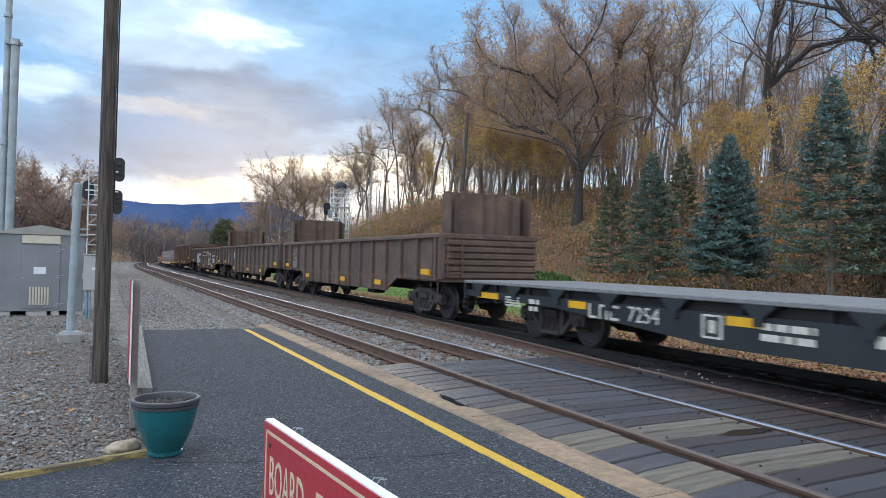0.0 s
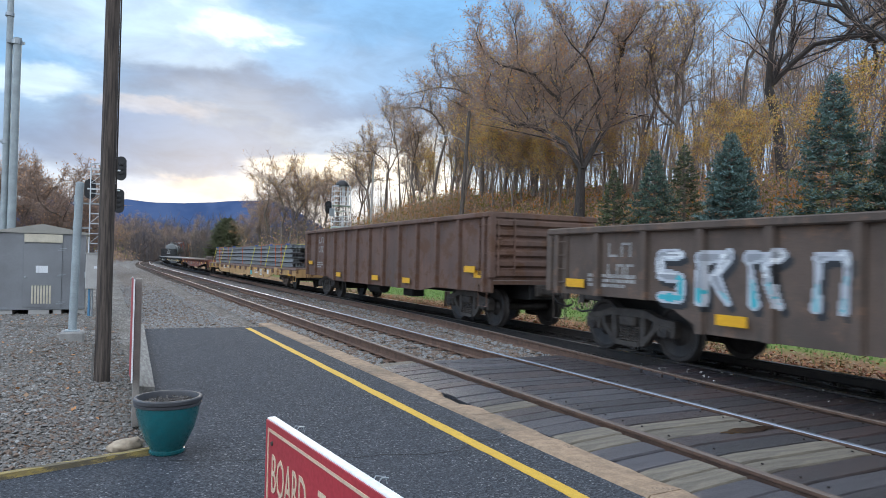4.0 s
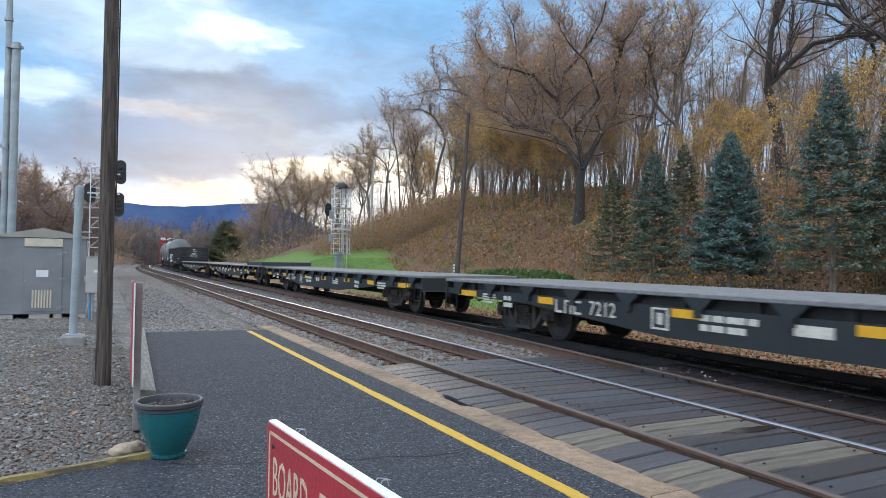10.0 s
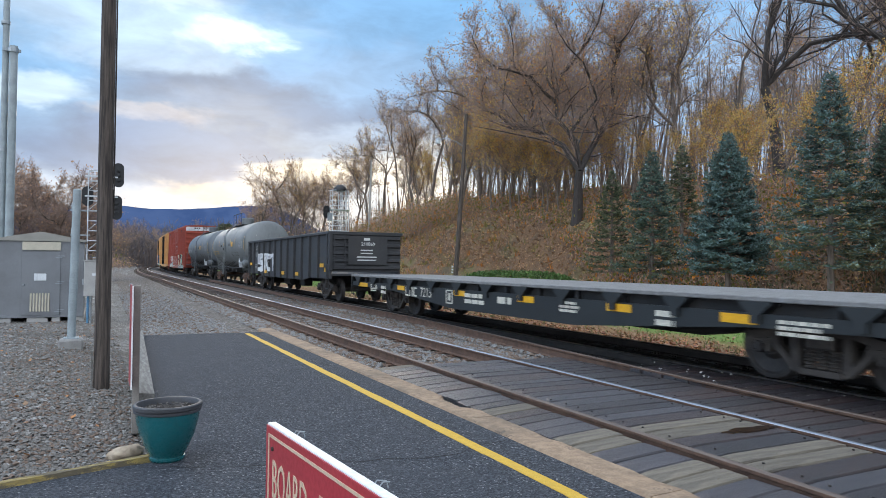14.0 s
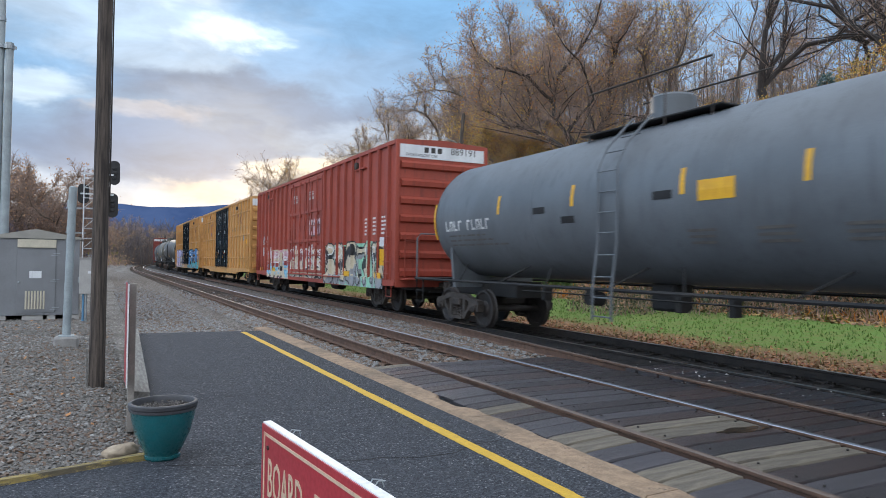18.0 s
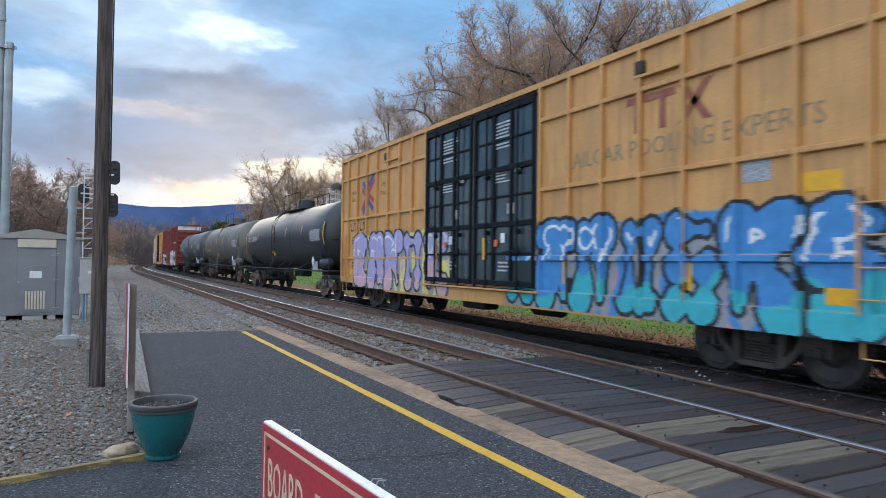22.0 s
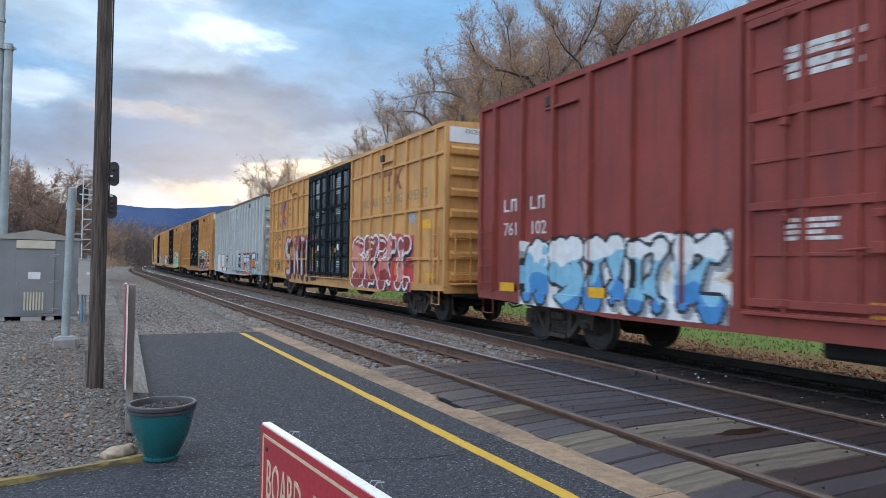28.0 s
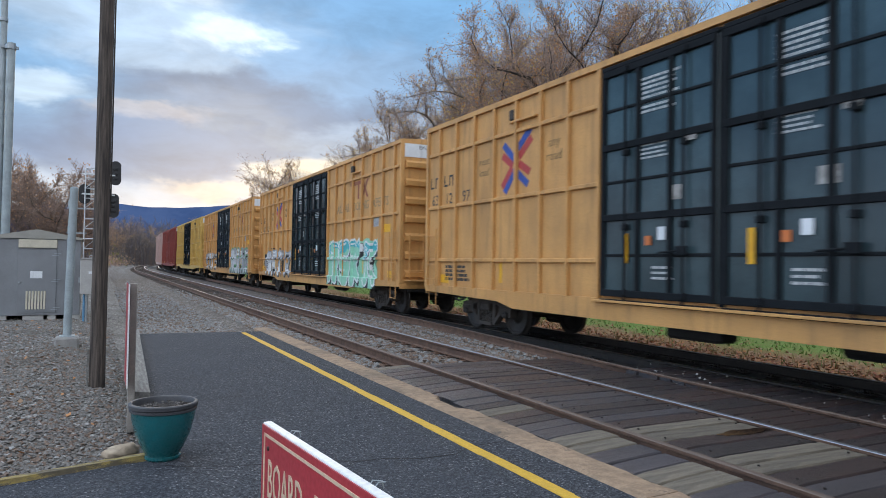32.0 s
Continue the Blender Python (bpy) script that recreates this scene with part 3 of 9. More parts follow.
# the board crossing: rough planks across the tracks, lying in lengths between the rails
PLANK = [mat("crossing plank dark", (0.034, 0.025, 0.029), (0.012, 0.009, 0.012), 3.0, 0.40, bump=0.9, grain=34.0, vary=0.30, along=(0.8, 7, 7), shine=0.9),
         mat("crossing plank pale", (0.205, 0.175, 0.130), (0.105, 0.088, 0.070), 3.0, 0.70, bump=1.0, grain=34.0, vary=0.15, along=(0.8, 7, 7)),
         mat("crossing plank brown", (0.050, 0.028, 0.026), (0.020, 0.012, 0.013), 3.0, 0.40, bump=0.9, grain=34.0, vary=0.25, along=(0.8, 7, 7), shine=0.9),
         mat("crossing plank grey", (0.064, 0.056, 0.064), (0.028, 0.025, 0.031), 3.0, 0.42, bump=0.9, grain=34.0, vary=0.2, along=(0.8, 7, 7), shine=0.9)]


def make_crossing():
    rng = random.Random(3)
    cross = thing("board_crossing", "worn wooden board crossing laid between the rails", "crossing", kind="structure")
    pits, spikes = {}, Shape()
    lanes = [(3.84, 4.47, 10.05), (4.63, 5.97, 9.75), (6.13, 7.10, 9.65), (7.34, 8.36, 8.2)]
    for k, (x0, x1, top) in enumerate(lanes):
        y, j = top, 0
        while y > -6.0:
            w = rng.choice((0.24, 0.27, 0.30)) if k < 2 else rng.choice((0.22, 0.25))
            mid = y - w / 2
            if k < 2 and (4.70 < mid < 5.26 or 3.70 < mid < 4.20):
                kind = 1
            elif k == 0:
                kind = 1 if (9.70 < mid or 7.45 < mid < 7.70 or 6.50 < mid < 6.76 or 1.4 < mid < 1.7) else rng.choice((0, 3, 3, 0, 2, 3))
            elif k == 1:
                kind = 3 if 6.5 < mid < 6.85 else rng.choice((0, 0, 2, 0, 3, 2))
            else:
                kind = rng.choice((0, 2, 0, 0, 2))
            key = (k, round(w, 2), kind)
            if key not in pits:
                L = x1 - x0
                s = Shape()
                m = 8
                v = []
                for i in range(m + 1):
                    xx = x0 + L * i / m
                    sag = 0.002 * noise.noise((xx * 3, w * 20, kind)) - (0.007 if i in (0, m) else 0)
                    for yy, zz in ((-w / 2 + 0.018, -0.11), (w / 2 - 0.018, -0.11), (w / 2 - 0.013, -0.026 + sag), (w / 2 - 0.021, -0.010 + sag), (-w / 2 + 0.021, -0.010 + sag), (-w / 2 + 0.013, -0.026 + sag)):
                        v.append((xx - (x0 + x1) / 2, yy, zz))
                f = [(i * 6 + a, i * 6 + (a + 1) % 6, (i + 1) * 6 + (a + 1) % 6, (i + 1) * 6 + a) for i in range(m) for a in range(6)]
                s.solid(v, f + [tuple(range(5, -1, -1)), tuple(range(m * 6, m * 6 + 6))])
                pits[key] = s.mesh("plank", PLANK[kind])
            part("plank", pits[key], None, cross, at=pose((x0 + x1) / 2 + rng.uniform(-0.012, 0.012), y - w / 2, rng.uniform(-0.008, 0.004) - (0.045 if k == 0 else 0.0), rng.uniform(-0.6, 0.6), rng.uniform(-0.25, 0.25) - (3.0 if k == 0 else 0.0), rng.uniform(-0.35, 0.35) + (0.8 if k == 0 else 0.0)))
            if k and y > 1.5 and rng.random() < 0.55:
                for sx in (x0 + 0.12, x1 - 0.12):
                    spikes.turn([(0.0, 0.0), (0.010, -0.001), (0.012, -0.012)], "z", (sx + rng.uniform(-0.03, 0.03), mid + rng.uniform(-0.3, 0.3) * w, -0.001), 6)
            y -= w
            j += 1
    # Near-black slab added below the boards; it stands in for shade in the gaps.
    part("footing", Shape().box(3.70, 8.36, -6.0, 9.6, -0.30, -0.125), TIE_OIL_SHADE, cross, "near-black slab added to darken the gaps between boards")
    part("spike_heads", spikes, RAIL_OIL_SHADE, cross)["kind"] = "stuff"


# ballast: shoulders of broken stone along the tracks
STONE = mat("grey ballast stone", (0.30, 0.292, 0.28), (0.15, 0.145, 0.138), 40.0, 0.9, bump=0.3, vary=0.0)
STONE_WARM = mat("brown ballast stone", (0.23, 0.165, 0.125), (0.125, 0.088, 0.066), 40.0, 0.9, bump=0.3)


def scatter_stones(name, label, count, place, size, mats, seed, share=0.3):
    """Loose broken stones, too many to count."""
    rng = random.Random(seed)
    base = []
    for k in range(6):
        r = random.Random(seed * 10 + k)
        pts = [(0, 0, 1), (0, 0, -0.6)] + [(math.cos(a), math.sin(a), r.uniform(-0.35, 0.45)) for a in [i * 1.2566 + r.uniform(-0.3, 0.3) for i in range(5)]]
        pts = [Vector(p) * r.uniform(0.7, 1.15) for p in pts]
        base.append((np.array([tuple(p) for p in pts]), [(0, 2 + i, 2 + (i + 1) % 5) for i in range(5)] + [(1, 2 + (i + 1) % 5, 2 + i) for i in range(5)]))
    vs, fs, ms, n = [], [], [], 0
    for _ in range(count):
        p = place(rng)
        if p is None:
            continue
        b, f = base[rng.randrange(6)]
        e = Euler((rng.uniform(-0.5, 0.5), rng.uniform(-0.5, 0.5), rng.uniform(0, 6.3))).to_matrix()
        sz = size * rng.choice((0.45, 0.6, 0.8, 1.0, 1.0, 1.3, 1.9))
        vs.append(b @ np.array(e).T * sz * np.array((1, 1, 0.75)) + np.array(p))
        fs += [tuple(n + i for i in t) for t in f]
        q = rng.random()
        ms += [1 if q < share else (2 if q > 0.92 and len(mats) > 2 else 0)] * len(f)
        n += len(b)
    me = bpy.data.meshes.new(name)
    me.from_pydata(np.concatenate(vs).tolist(), [], fs)
    for m in mats:
        me.materials.append(m)
    me.polygons.foreach_set("material_index", ms)
    return tagged(new(name, me), label, "stones", kind="stuff")


def bed_height(u):
    """Ballast profile across the tracks."""
    if u < 3.62:
        return -0.30 - 0.10 * min(1.0, (3.62 - u) / 1.2)
    if u < 10.9:
        return -0.215 if abs(u - 7.1) > 0.9 else -0.20
    return -0.215 - 0.22 * min(1.0, (u - 10.9) / 1.3)


def ballast_bed():
    us = [1.2, 2.4, 3.0, 3.62, 4.2, 4.9, 5.6, 6.3, 7.1, 7.9, 8.6, 9.2, 9.8, 10.5, 10.9, 11.5, 12.3]
    ss = steps((-30, 16.5, 3.0), (16.5, 60, 1.0), (60, 260, 5.0))
    s, k = Shape(), len(us)
    for d in ss:
        for u in us:
            uu = max(u, 3.62) if d < 16.4 else u
            p, _ = on_track(d, uu)
            s.v.append((p.x, p.y, p.z + bed_height(u) + 0.012 * noise.noise((uu * 3, d * 3, 0))))
    for j in range(len(ss) - 1):
        for i in range(k - 1):
            s.f.append((j * k + i, j * k + i + 1, (j + 1) * k + i + 1, (j + 1) * k + i))
            s.m.append(0)
    m = bpy.data.materials.new("ballast")
    m.use_nodes = True
    n = Nodes(m.node_tree)
    vec = n.add("ShaderNodeTexCoord").outputs["Object"]
    sep = n.add("ShaderNodeSeparateColor")
    n.put(sep.inputs[0], n.cells(vec, 22.0, "F1", "Color"))
    col = n.ramp(sep.outputs[0], (0.0, (0.050, 0.042, 0.036)), (0.5, (0.12, 0.105, 0.09)), (0.9, (0.21, 0.19, 0.17)), (1.0, (0.32, 0.30, 0.28)))
    sp = n.add("ShaderNodeSeparateXYZ")
    n.put(sp.inputs[0], vec)
    brown = n.math("MULTIPLY", n.span(n.noise(vec, 0.6, 4.0), 0.35, 0.6), 0.6)
    col = n.mix(brown, col, n.mix(0.5, col, (0.085, 0.05, 0.035)))
    # Bed blackened below the train: oil stain plus shade painted in.
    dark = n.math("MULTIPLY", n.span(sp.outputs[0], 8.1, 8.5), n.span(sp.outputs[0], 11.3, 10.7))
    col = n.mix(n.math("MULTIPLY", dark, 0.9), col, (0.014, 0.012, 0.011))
    p = n.add("ShaderNodeBsdfPrincipled")
    n.put(p.inputs["Base Color"], col)
    p.inputs["Roughness"].default_value = 0.92
    bp = n.add("ShaderNodeBump")
    bp.inputs["Strength"].default_value, bp.inputs["Distance"].default_value = 0.9, 0.03
    n.put(bp.inputs["Height"], n.cells(vec, 22.0))
    n.put(p.inputs["Normal"], bp.outputs[0])
    n.put(n.add("ShaderNodeOutputMaterial").inputs[0], p.outputs[0])
    thing("ballast_bed", "broken-stone ballast under the tracks, dark with oil and painted shade under the train", "ballast", kind="structure", shape=s, material=m, smooth=True)


ballast_bed()
make_sleepers()
make_crossing()


def make_puddle():
    """A wet hollow in the crossing boards."""
    rng = random.Random(2)
    s, k = Shape(), 26
    rim = [(5.62 + 0.40 * math.cos(6.283 * i / k) * rng.uniform(0.75, 1.1), PUDDLE_Y + 0.085 * math.sin(6.283 * i / k) * rng.uniform(0.6, 1.2), -0.0055) for i in range(k)]
    s.face(rim)
    thing("puddle", "small brown puddle lying in the worn crossing boards", "puddle", kind="structure", shape=s, material=mat("wet brown film", (0.050, 0.030, 0.020), (0.030, 0.020, 0.016), 8.0, 0.12, bump=0.02))


PUDDLE_Y = 4.62
make_puddle()


# ---- the freight train: materials ----
STEEL_DARK = mat("grimy truck steel", (0.072, 0.060, 0.052), (0.036, 0.030, 0.027), 5.0, 0.8, 0.2, 0.4, 40.0, dirt=0.35)
STEEL_RUSTY = mat("rusty truck steel", (0.165, 0.120, 0.095), (0.095, 0.070, 0.056), 5.0, 0.85, 0.1, 0.4, 40.0, dirt=0.4)
STEEL_BROWN = mat("red-brown truck steel", (0.155, 0.088, 0.062), (0.085, 0.050, 0.038), 5.0, 0.85, 0.1, 0.4, 40.0, dirt=0.35)
WHEEL_STEEL = mat("wheel steel", (0.055, 0.048, 0.045), (0.032, 0.028, 0.027), 6.0, 0.6, 0.4, 0.2, 30.0)
BLACK_FRAME = mat("black underframe", (0.016, 0.016, 0.017), (0.010, 0.010, 0.011), 3.0, 0.8, 0.0, 0.2, 40.0, dirt=0.2)
BOX_YELLOW = mat("boxcar yellow paint", (0.64, 0.335, 0.108), (0.52, 0.27, 0.087), 1.1, 0.55, bump=0.3, grain=45.0, streak=0.45, dirt=0.22)
BOX_GOLD = mat("pale boxcar yellow paint", (0.66, 0.43, 0.11), (0.56, 0.36, 0.10), 1.1, 0.6, bump=0.12, grain=70.0, streak=0.35, dirt=0.2)
BOX_RED = mat("boxcar red paint", (0.37, 0.064, 0.036), (0.30, 0.052, 0.031), 1.0, 0.6, bump=0.3, grain=45.0, streak=0.5, dirt=0.10)
BOX_MAROON = mat("boxcar maroon paint", (0.27, 0.046, 0.033), (0.205, 0.037, 0.028), 1.0, 0.7, bump=0.3, grain=45.0, streak=0.5, dirt=0.10)
BOX_GREY = mat("boxcar pale grey paint", (0.50, 0.53, 0.52), (0.40, 0.425, 0.42), 1.0, 0.6, bump=0.12, grain=70.0, streak=0.45, rust=0.1)
BOX_PINK = mat("boxcar faded pink paint", (0.48, 0.33, 0.29), (0.40, 0.27, 0.24), 1.0, 0.65, bump=0.12, grain=70.0, streak=0.4)
DOOR_RAIL = mat("black door rail paint", (0.011, 0.013, 0.016), (0.007, 0.009, 0.011), 3.0, 0.75, bump=0.1, grain=60.0, shine=0.15)
# Reflected sky is put into the panel colour: black paint lifted to teal.
DOOR_SHEEN = mat("black plug door paint with sky sheen", (0.046, 0.076, 0.086), (0.024, 0.040, 0.047), 0.9, 0.17, bump=0.1, grain=60.0, streak=0.2)
WHITE_PAINT = mat("white car paint", (0.74, 0.76, 0.78), (0.62, 0.64, 0.66), 2.0, 0.6, bump=0.1, streak=0.2)
MARK_WHITE = mat("white stencil paint", (0.72, 0.72, 0.70), (0.55, 0.55, 0.54), 14.0, 0.7, bump=0.0, dirt=0.2)
MARK_DIM = mat("worn pale stencil paint", (0.40, 0.385, 0.365), (0.20, 0.19, 0.18), 9.0, 0.8, bump=0.0, dirt=0.5)
MARK_FADED = mat("faded dark lettering", (0.17, 0.105, 0.045), (0.26, 0.16, 0.06), 9.0, 0.7, bump=0.0)
MARK_WORN = mat("half gone stencil paint", (0.165, 0.150, 0.130), (0.10, 0.095, 0.09), 9.0, 0.8, bump=0.0, dirt=0.4)
MARK_GREY = mat("greyed stencil paint", (0.52, 0.53, 0.53), (0.34, 0.35, 0.355), 14.0, 0.75, bump=0.0)
MARK_CREAM = mat("cream stencil paint", (0.66, 0.62, 0.52), (0.48, 0.45, 0.38), 14.0, 0.75, bump=0.0)
MARK_BLACK = mat("black stencil paint", (0.03, 0.03, 0.032), (0.05, 0.045, 0.04), 14.0, 0.7, bump=0.0)
MARK_YELLOW = mat("yellow stencil paint", (0.65, 0.38, 0.03), (0.5, 0.3, 0.03), 14.0, 0.6, bump=0.0)
REFLECT = mat("yellow reflector strip", (0.78, 0.42, 0.012), (0.68, 0.34, 0.01), 9.0, 0.4, bump=0.0, dirt=0.15)
LOGO_RED = mat("logo red", (0.45, 0.05, 0.045), (0.36, 0.05, 0.045), 6.0, 0.6, bump=0.0)
LOGO_BLUE = mat("logo blue", (0.03, 0.085, 0.36), (0.04, 0.07, 0.28), 6.0, 0.6, bump=0.0)
RED_FADED = mat("faded dark red mark", (0.26, 0.06, 0.05), (0.30, 0.13, 0.06), 8.0, 0.7, bump=0.0)
GON_BROWN = mat("brown gondola steel", (0.140, 0.088, 0.064), (0.080, 0.050, 0.037), 0.9, 0.75, bump=0.4, grain=45.0, streak=0.6, rust=0.5, dirt=0.3, rustcol=(0.17, 0.10, 0.065))
GON_RUST = mat("rusty red gondola steel", (0.155, 0.085, 0.060), (0.10, 0.06, 0.048), 0.9, 0.8, bump=0.35, grain=45.0, streak=0.4, rust=0.6, dirt=0.3)
GON_BLACK = mat("black gondola steel", (0.040, 0.041, 0.045), (0.028, 0.028, 0.031), 0.9, 0.65, bump=0.2, grain=45.0, streak=0.3, rust=0.12, dirt=0.2)
GON_DARK = mat("dark weathered gondola steel", (0.128, 0.088, 0.067), (0.073, 0.051, 0.040), 0.9, 0.8, bump=0.4, grain=45.0, streak=0.6, rust=0.45, dirt=0.3, rustcol=(0.17, 0.10, 0.065))
FLAT_BLACK = mat("black flatcar paint", (0.020, 0.023, 0.024), (0.013, 0.015, 0.016), 1.2, 0.55, bump=0.15, grain=50.0, streak=0.25, rust=0.06)
FLAT_RED = mat("faded red flatcar paint", (0.30, 0.095, 0.055), (0.20, 0.062, 0.042), 1.6, 0.78, bump=0.35, grain=50.0, streak=0.5, rust=0.45, rustcol=(0.30, 0.20, 0.165), dirt=0.25)
FLAT_TAN = mat("tan yellow flatcar paint", (0.50, 0.30, 0.12), (0.40, 0.235, 0.10), 1.2, 0.7, bump=0.25, grain=50.0, streak=0.45, rust=0.42)
DECK_WOOD = mat("grey flatcar deck wood", (0.23, 0.225, 0.22), (0.15, 0.145, 0.14), 3.0, 0.85, bump=0.5, grain=35.0, along=(1, 4, 4))
DECK_RUST = mat("rusty flatcar deck", (0.20, 0.12, 0.09), (0.13, 0.085, 0.07), 2.0, 0.85, bump=0.5, grain=35.0)
RAIL_LOAD = mat("grey rail steel load", (0.25, 0.26, 0.265), (0.17, 0.175, 0.18), 4.0, 0.6, 0.25, 0.1, 30.0, vary=0.3, along=(6, 0.5, 6))
STRAP_YELLOW = mat("yellow webbing strap", (0.72, 0.62, 0.04), (0.6, 0.5, 0.03), 20.0, 0.6, bump=0.2)
STRAP_ORANGE = mat("orange webbing strap", (0.62, 0.14, 0.035), (0.5, 0.11, 0.03), 20.0, 0.6, bump=0.2)
STRAP_BLUE = mat("blue edge protector", (0.05, 0.14, 0.40), (0.04, 0.10, 0.3), 20.0, 0.5, bump=0.1)
TANK_GREY = mat("grey tank paint", (0.185, 0.197, 0.197), (0.145, 0.155, 0.157), 0.8, 0.5, bump=0.05, grain=60.0, streak=0.3, dirt=0.12)
TANK_MID = mat("dark blue-grey tank paint", (0.135, 0.15, 0.165), (0.10, 0.112, 0.125), 0.8, 0.5, bump=0.05, grain=60.0, streak=0.35, dirt=0.12)
TANK_BLACK = mat("black tank paint", (0.024, 0.027, 0.031), (0.017, 0.019, 0.022), 0.8, 0.42, bump=0.05, grain=60.0, streak=0.3, dirt=0.05)
TANK_DUST = mat("dusty grey-brown tank paint", (0.150, 0.136, 0.112), (0.088, 0.084, 0.076), 0.8, 0.6, bump=0.05, grain=60.0, streak=0.4, dirt=0.3)
TANK_WORN = mat("worn dark tank paint", (0.085, 0.09, 0.095), (0.06, 0.064, 0.068), 0.8, 0.55, bump=0.05, grain=60.0, streak=0.4, dirt=0.2)
PAINTS = {k: mat("spray paint " + k, c, tuple(q * 0.82 for q in c), 6.0, 0.5, bump=0.0) for k, c in dict(
    white=(0.75, 0.76, 0.76), black=(0.02, 0.02, 0.022), blue=(0.06, 0.25, 0.55), sky=(0.24, 0.50, 0.66), teal=(0.05, 0.42, 0.48), mint=(0.30, 0.62, 0.45), pink=(0.62, 0.40, 0.44), lilac=(0.40, 0.36, 0.60),
    yellow=(0.72, 0.62, 0.20), orange=(0.60, 0.17, 0.04), red=(0.55, 0.06, 0.06), wine=(0.30, 0.05, 0.05), cream=(0.62, 0.54, 0.40), grey=(0.30, 0.31, 0.33), silver=(0.50, 0.51, 0.54), salmon=(0.62, 0.25, 0.20), green=(0.12, 0.30, 0.16)).items()}

# ---- running gear ----
WHEEL_R = 0.457
GEAR = {}


def gear():
    """Meshes shared by all trucks and couplers."""
    s = Shape()
    for side in (-1, 1):
        prof = [(0.085, 0.62), (0.085, 0.70), (0.30, 0.755), (0.37, 0.735), (0.39, 0.69), (0.485, 0.69), (0.482, 0.715), (WHEEL_R, 0.735), (WHEEL_R - 0.004, 0.825), (0.40, 0.832), (0.37, 0.80), (0.20, 0.775), (0.13, 0.84), (0.085, 0.84)]
        s.turn([(r, h * side) for r, h in prof], "x", sides=28)
        s.turn([(0.0, 1.13 * side), (0.075, 1.125 * side), (0.085, 1.10 * side), (0.085, 0.60 * side)], "x", sides=12)
        for k in range(3):
            a = k * 2.094
            s.turn([(0.0, 1.15 * side), (0.016, 1.148 * side), (0.016, 1.12 * side)], "x", (0, 0.05 * math.cos(a), 0.05 * math.sin(a)), 6)
    s.turn([(0.08, -0.62), (0.075, 0.0), (0.08, 0.62)], "x", sides=12)
    GEAR["wheelset"] = s.mesh("wheelset", WHEEL_STEEL, True)
    for kind, m in (("dark", STEEL_DARK), ("rusty", STEEL_RUSTY), ("brown", STEEL_BROWN)):
        s = Shape()
        top = [(-1.10, 0.56), (-1.07, 0.66), (-0.72, 0.70), (-0.42, 0.80), (0.42, 0.80), (0.72, 0.70), (1.07, 0.66), (1.10, 0.56), (0.74, 0.585), (0.44, 0.67), (-0.44, 0.67), (-0.74, 0.585)]
        s.prism(top, "x", -0.075, 0.075)
        for q in (-1, 1):
            s.prism([(q * 0.72, 0.60), (q * 0.66, 0.46), (q * 0.40, 0.20), (q * 0.26, 0.17), (q * 0.26, 0.25), (q * 0.37, 0.30), (q * 0.58, 0.50), (q * 0.60, 0.62)], "x", -0.07, 0.07)
            s.prism([(q * 0.28, 0.22), (q * 0.40, 0.22), (q * 0.42, 0.72), (q * 0.30, 0.72)], "x", -0.065, 0.065)
            s.prism([(q * 0.70, 0.58), (q * 0.72, 0.40), (q * 0.78, 0.40), (q * 0.78, 0.55), (q * 1.01, 0.55), (q * 1.01, 0.40), (q * 1.07, 0.40), (q * 1.10, 0.58)], "x", -0.09, 0.09)
            s.box(-0.10, 0.10, q * 0.895 - 0.10, q * 0.895 + 0.10, 0.50, 0.575, c=0.01)
        s.prism([(-0.30, 0.17), (0.30, 0.17), (0.30, 0.245), (-0.30, 0.245)], "x", -0.10, 0.10)
        GEAR["side_frame", kind] = s.mesh("side_frame", m)
        s = Shape()
        s.box(-1.12, 1.12, -0.20, 0.20, 0.50, 0.68, c=0.03).box(-0.25, 0.25, -0.25, 0.25, 0.66, 0.74, c=0.02)
        for q in (-1, 1):
            s.box(-0.85, 0.85, q * 0.50 - 0.05, q * 0.50 + 0.05, 0.36, 0.47, c=0.01)
            for e in (-1, 1):
                s.box(e * 0.77 - 0.05, e * 0.77 + 0.05, q * 0.50 - 0.06, q * 0.50 + 0.10 * q + 0.06, 0.32, 0.60, c=0.015)
        GEAR["truck", kind] = s.mesh("truck", m)
        s = Shape()
        for y in (-0.17, 0.0, 0.17):
            prof = []
            for i in range(6):
                prof += [(0.060, 0.25 + i * 0.043), (0.078, 0.262 + i * 0.043), (0.078, 0.275 + i * 0.043), (0.060, 0.288 + i * 0.043)]
            s.turn(prof, "z", (0, y, 0), 10)
        GEAR["spring_nest", kind] = s.mesh("spring_nest", m, True)
    s = Shape()
    s.box(-0.09, 0.09, -0.70, 0.0, 0.80, 0.94, c=0.02).prism([(-0.17, -0.95), (-0.05, -0.72), (0.12, -0.68), (0.17, -0.80), (0.06, -0.84), (0.03, -0.93), (-0.06, -1.00)], "z", 0.74, 1.0)
    s.box(-0.22, 0.22, -0.05, 0.05, 0.74, 1.02, c=0.02)
    GEAR["coupler"] = s.mesh("coupler", STEEL_DARK)
    s = Shape()
    s.tube([(0.22, 0.0, 0.78), (0.24, -0.25, 0.62), (0.22, -0.62, 0.56), (0.18, -0.85, 0.62)], 0.024, 6)
    GEAR["air_hose"] = s.mesh("air_hose", BLACK_FRAME)


gear()
SPINNING = []


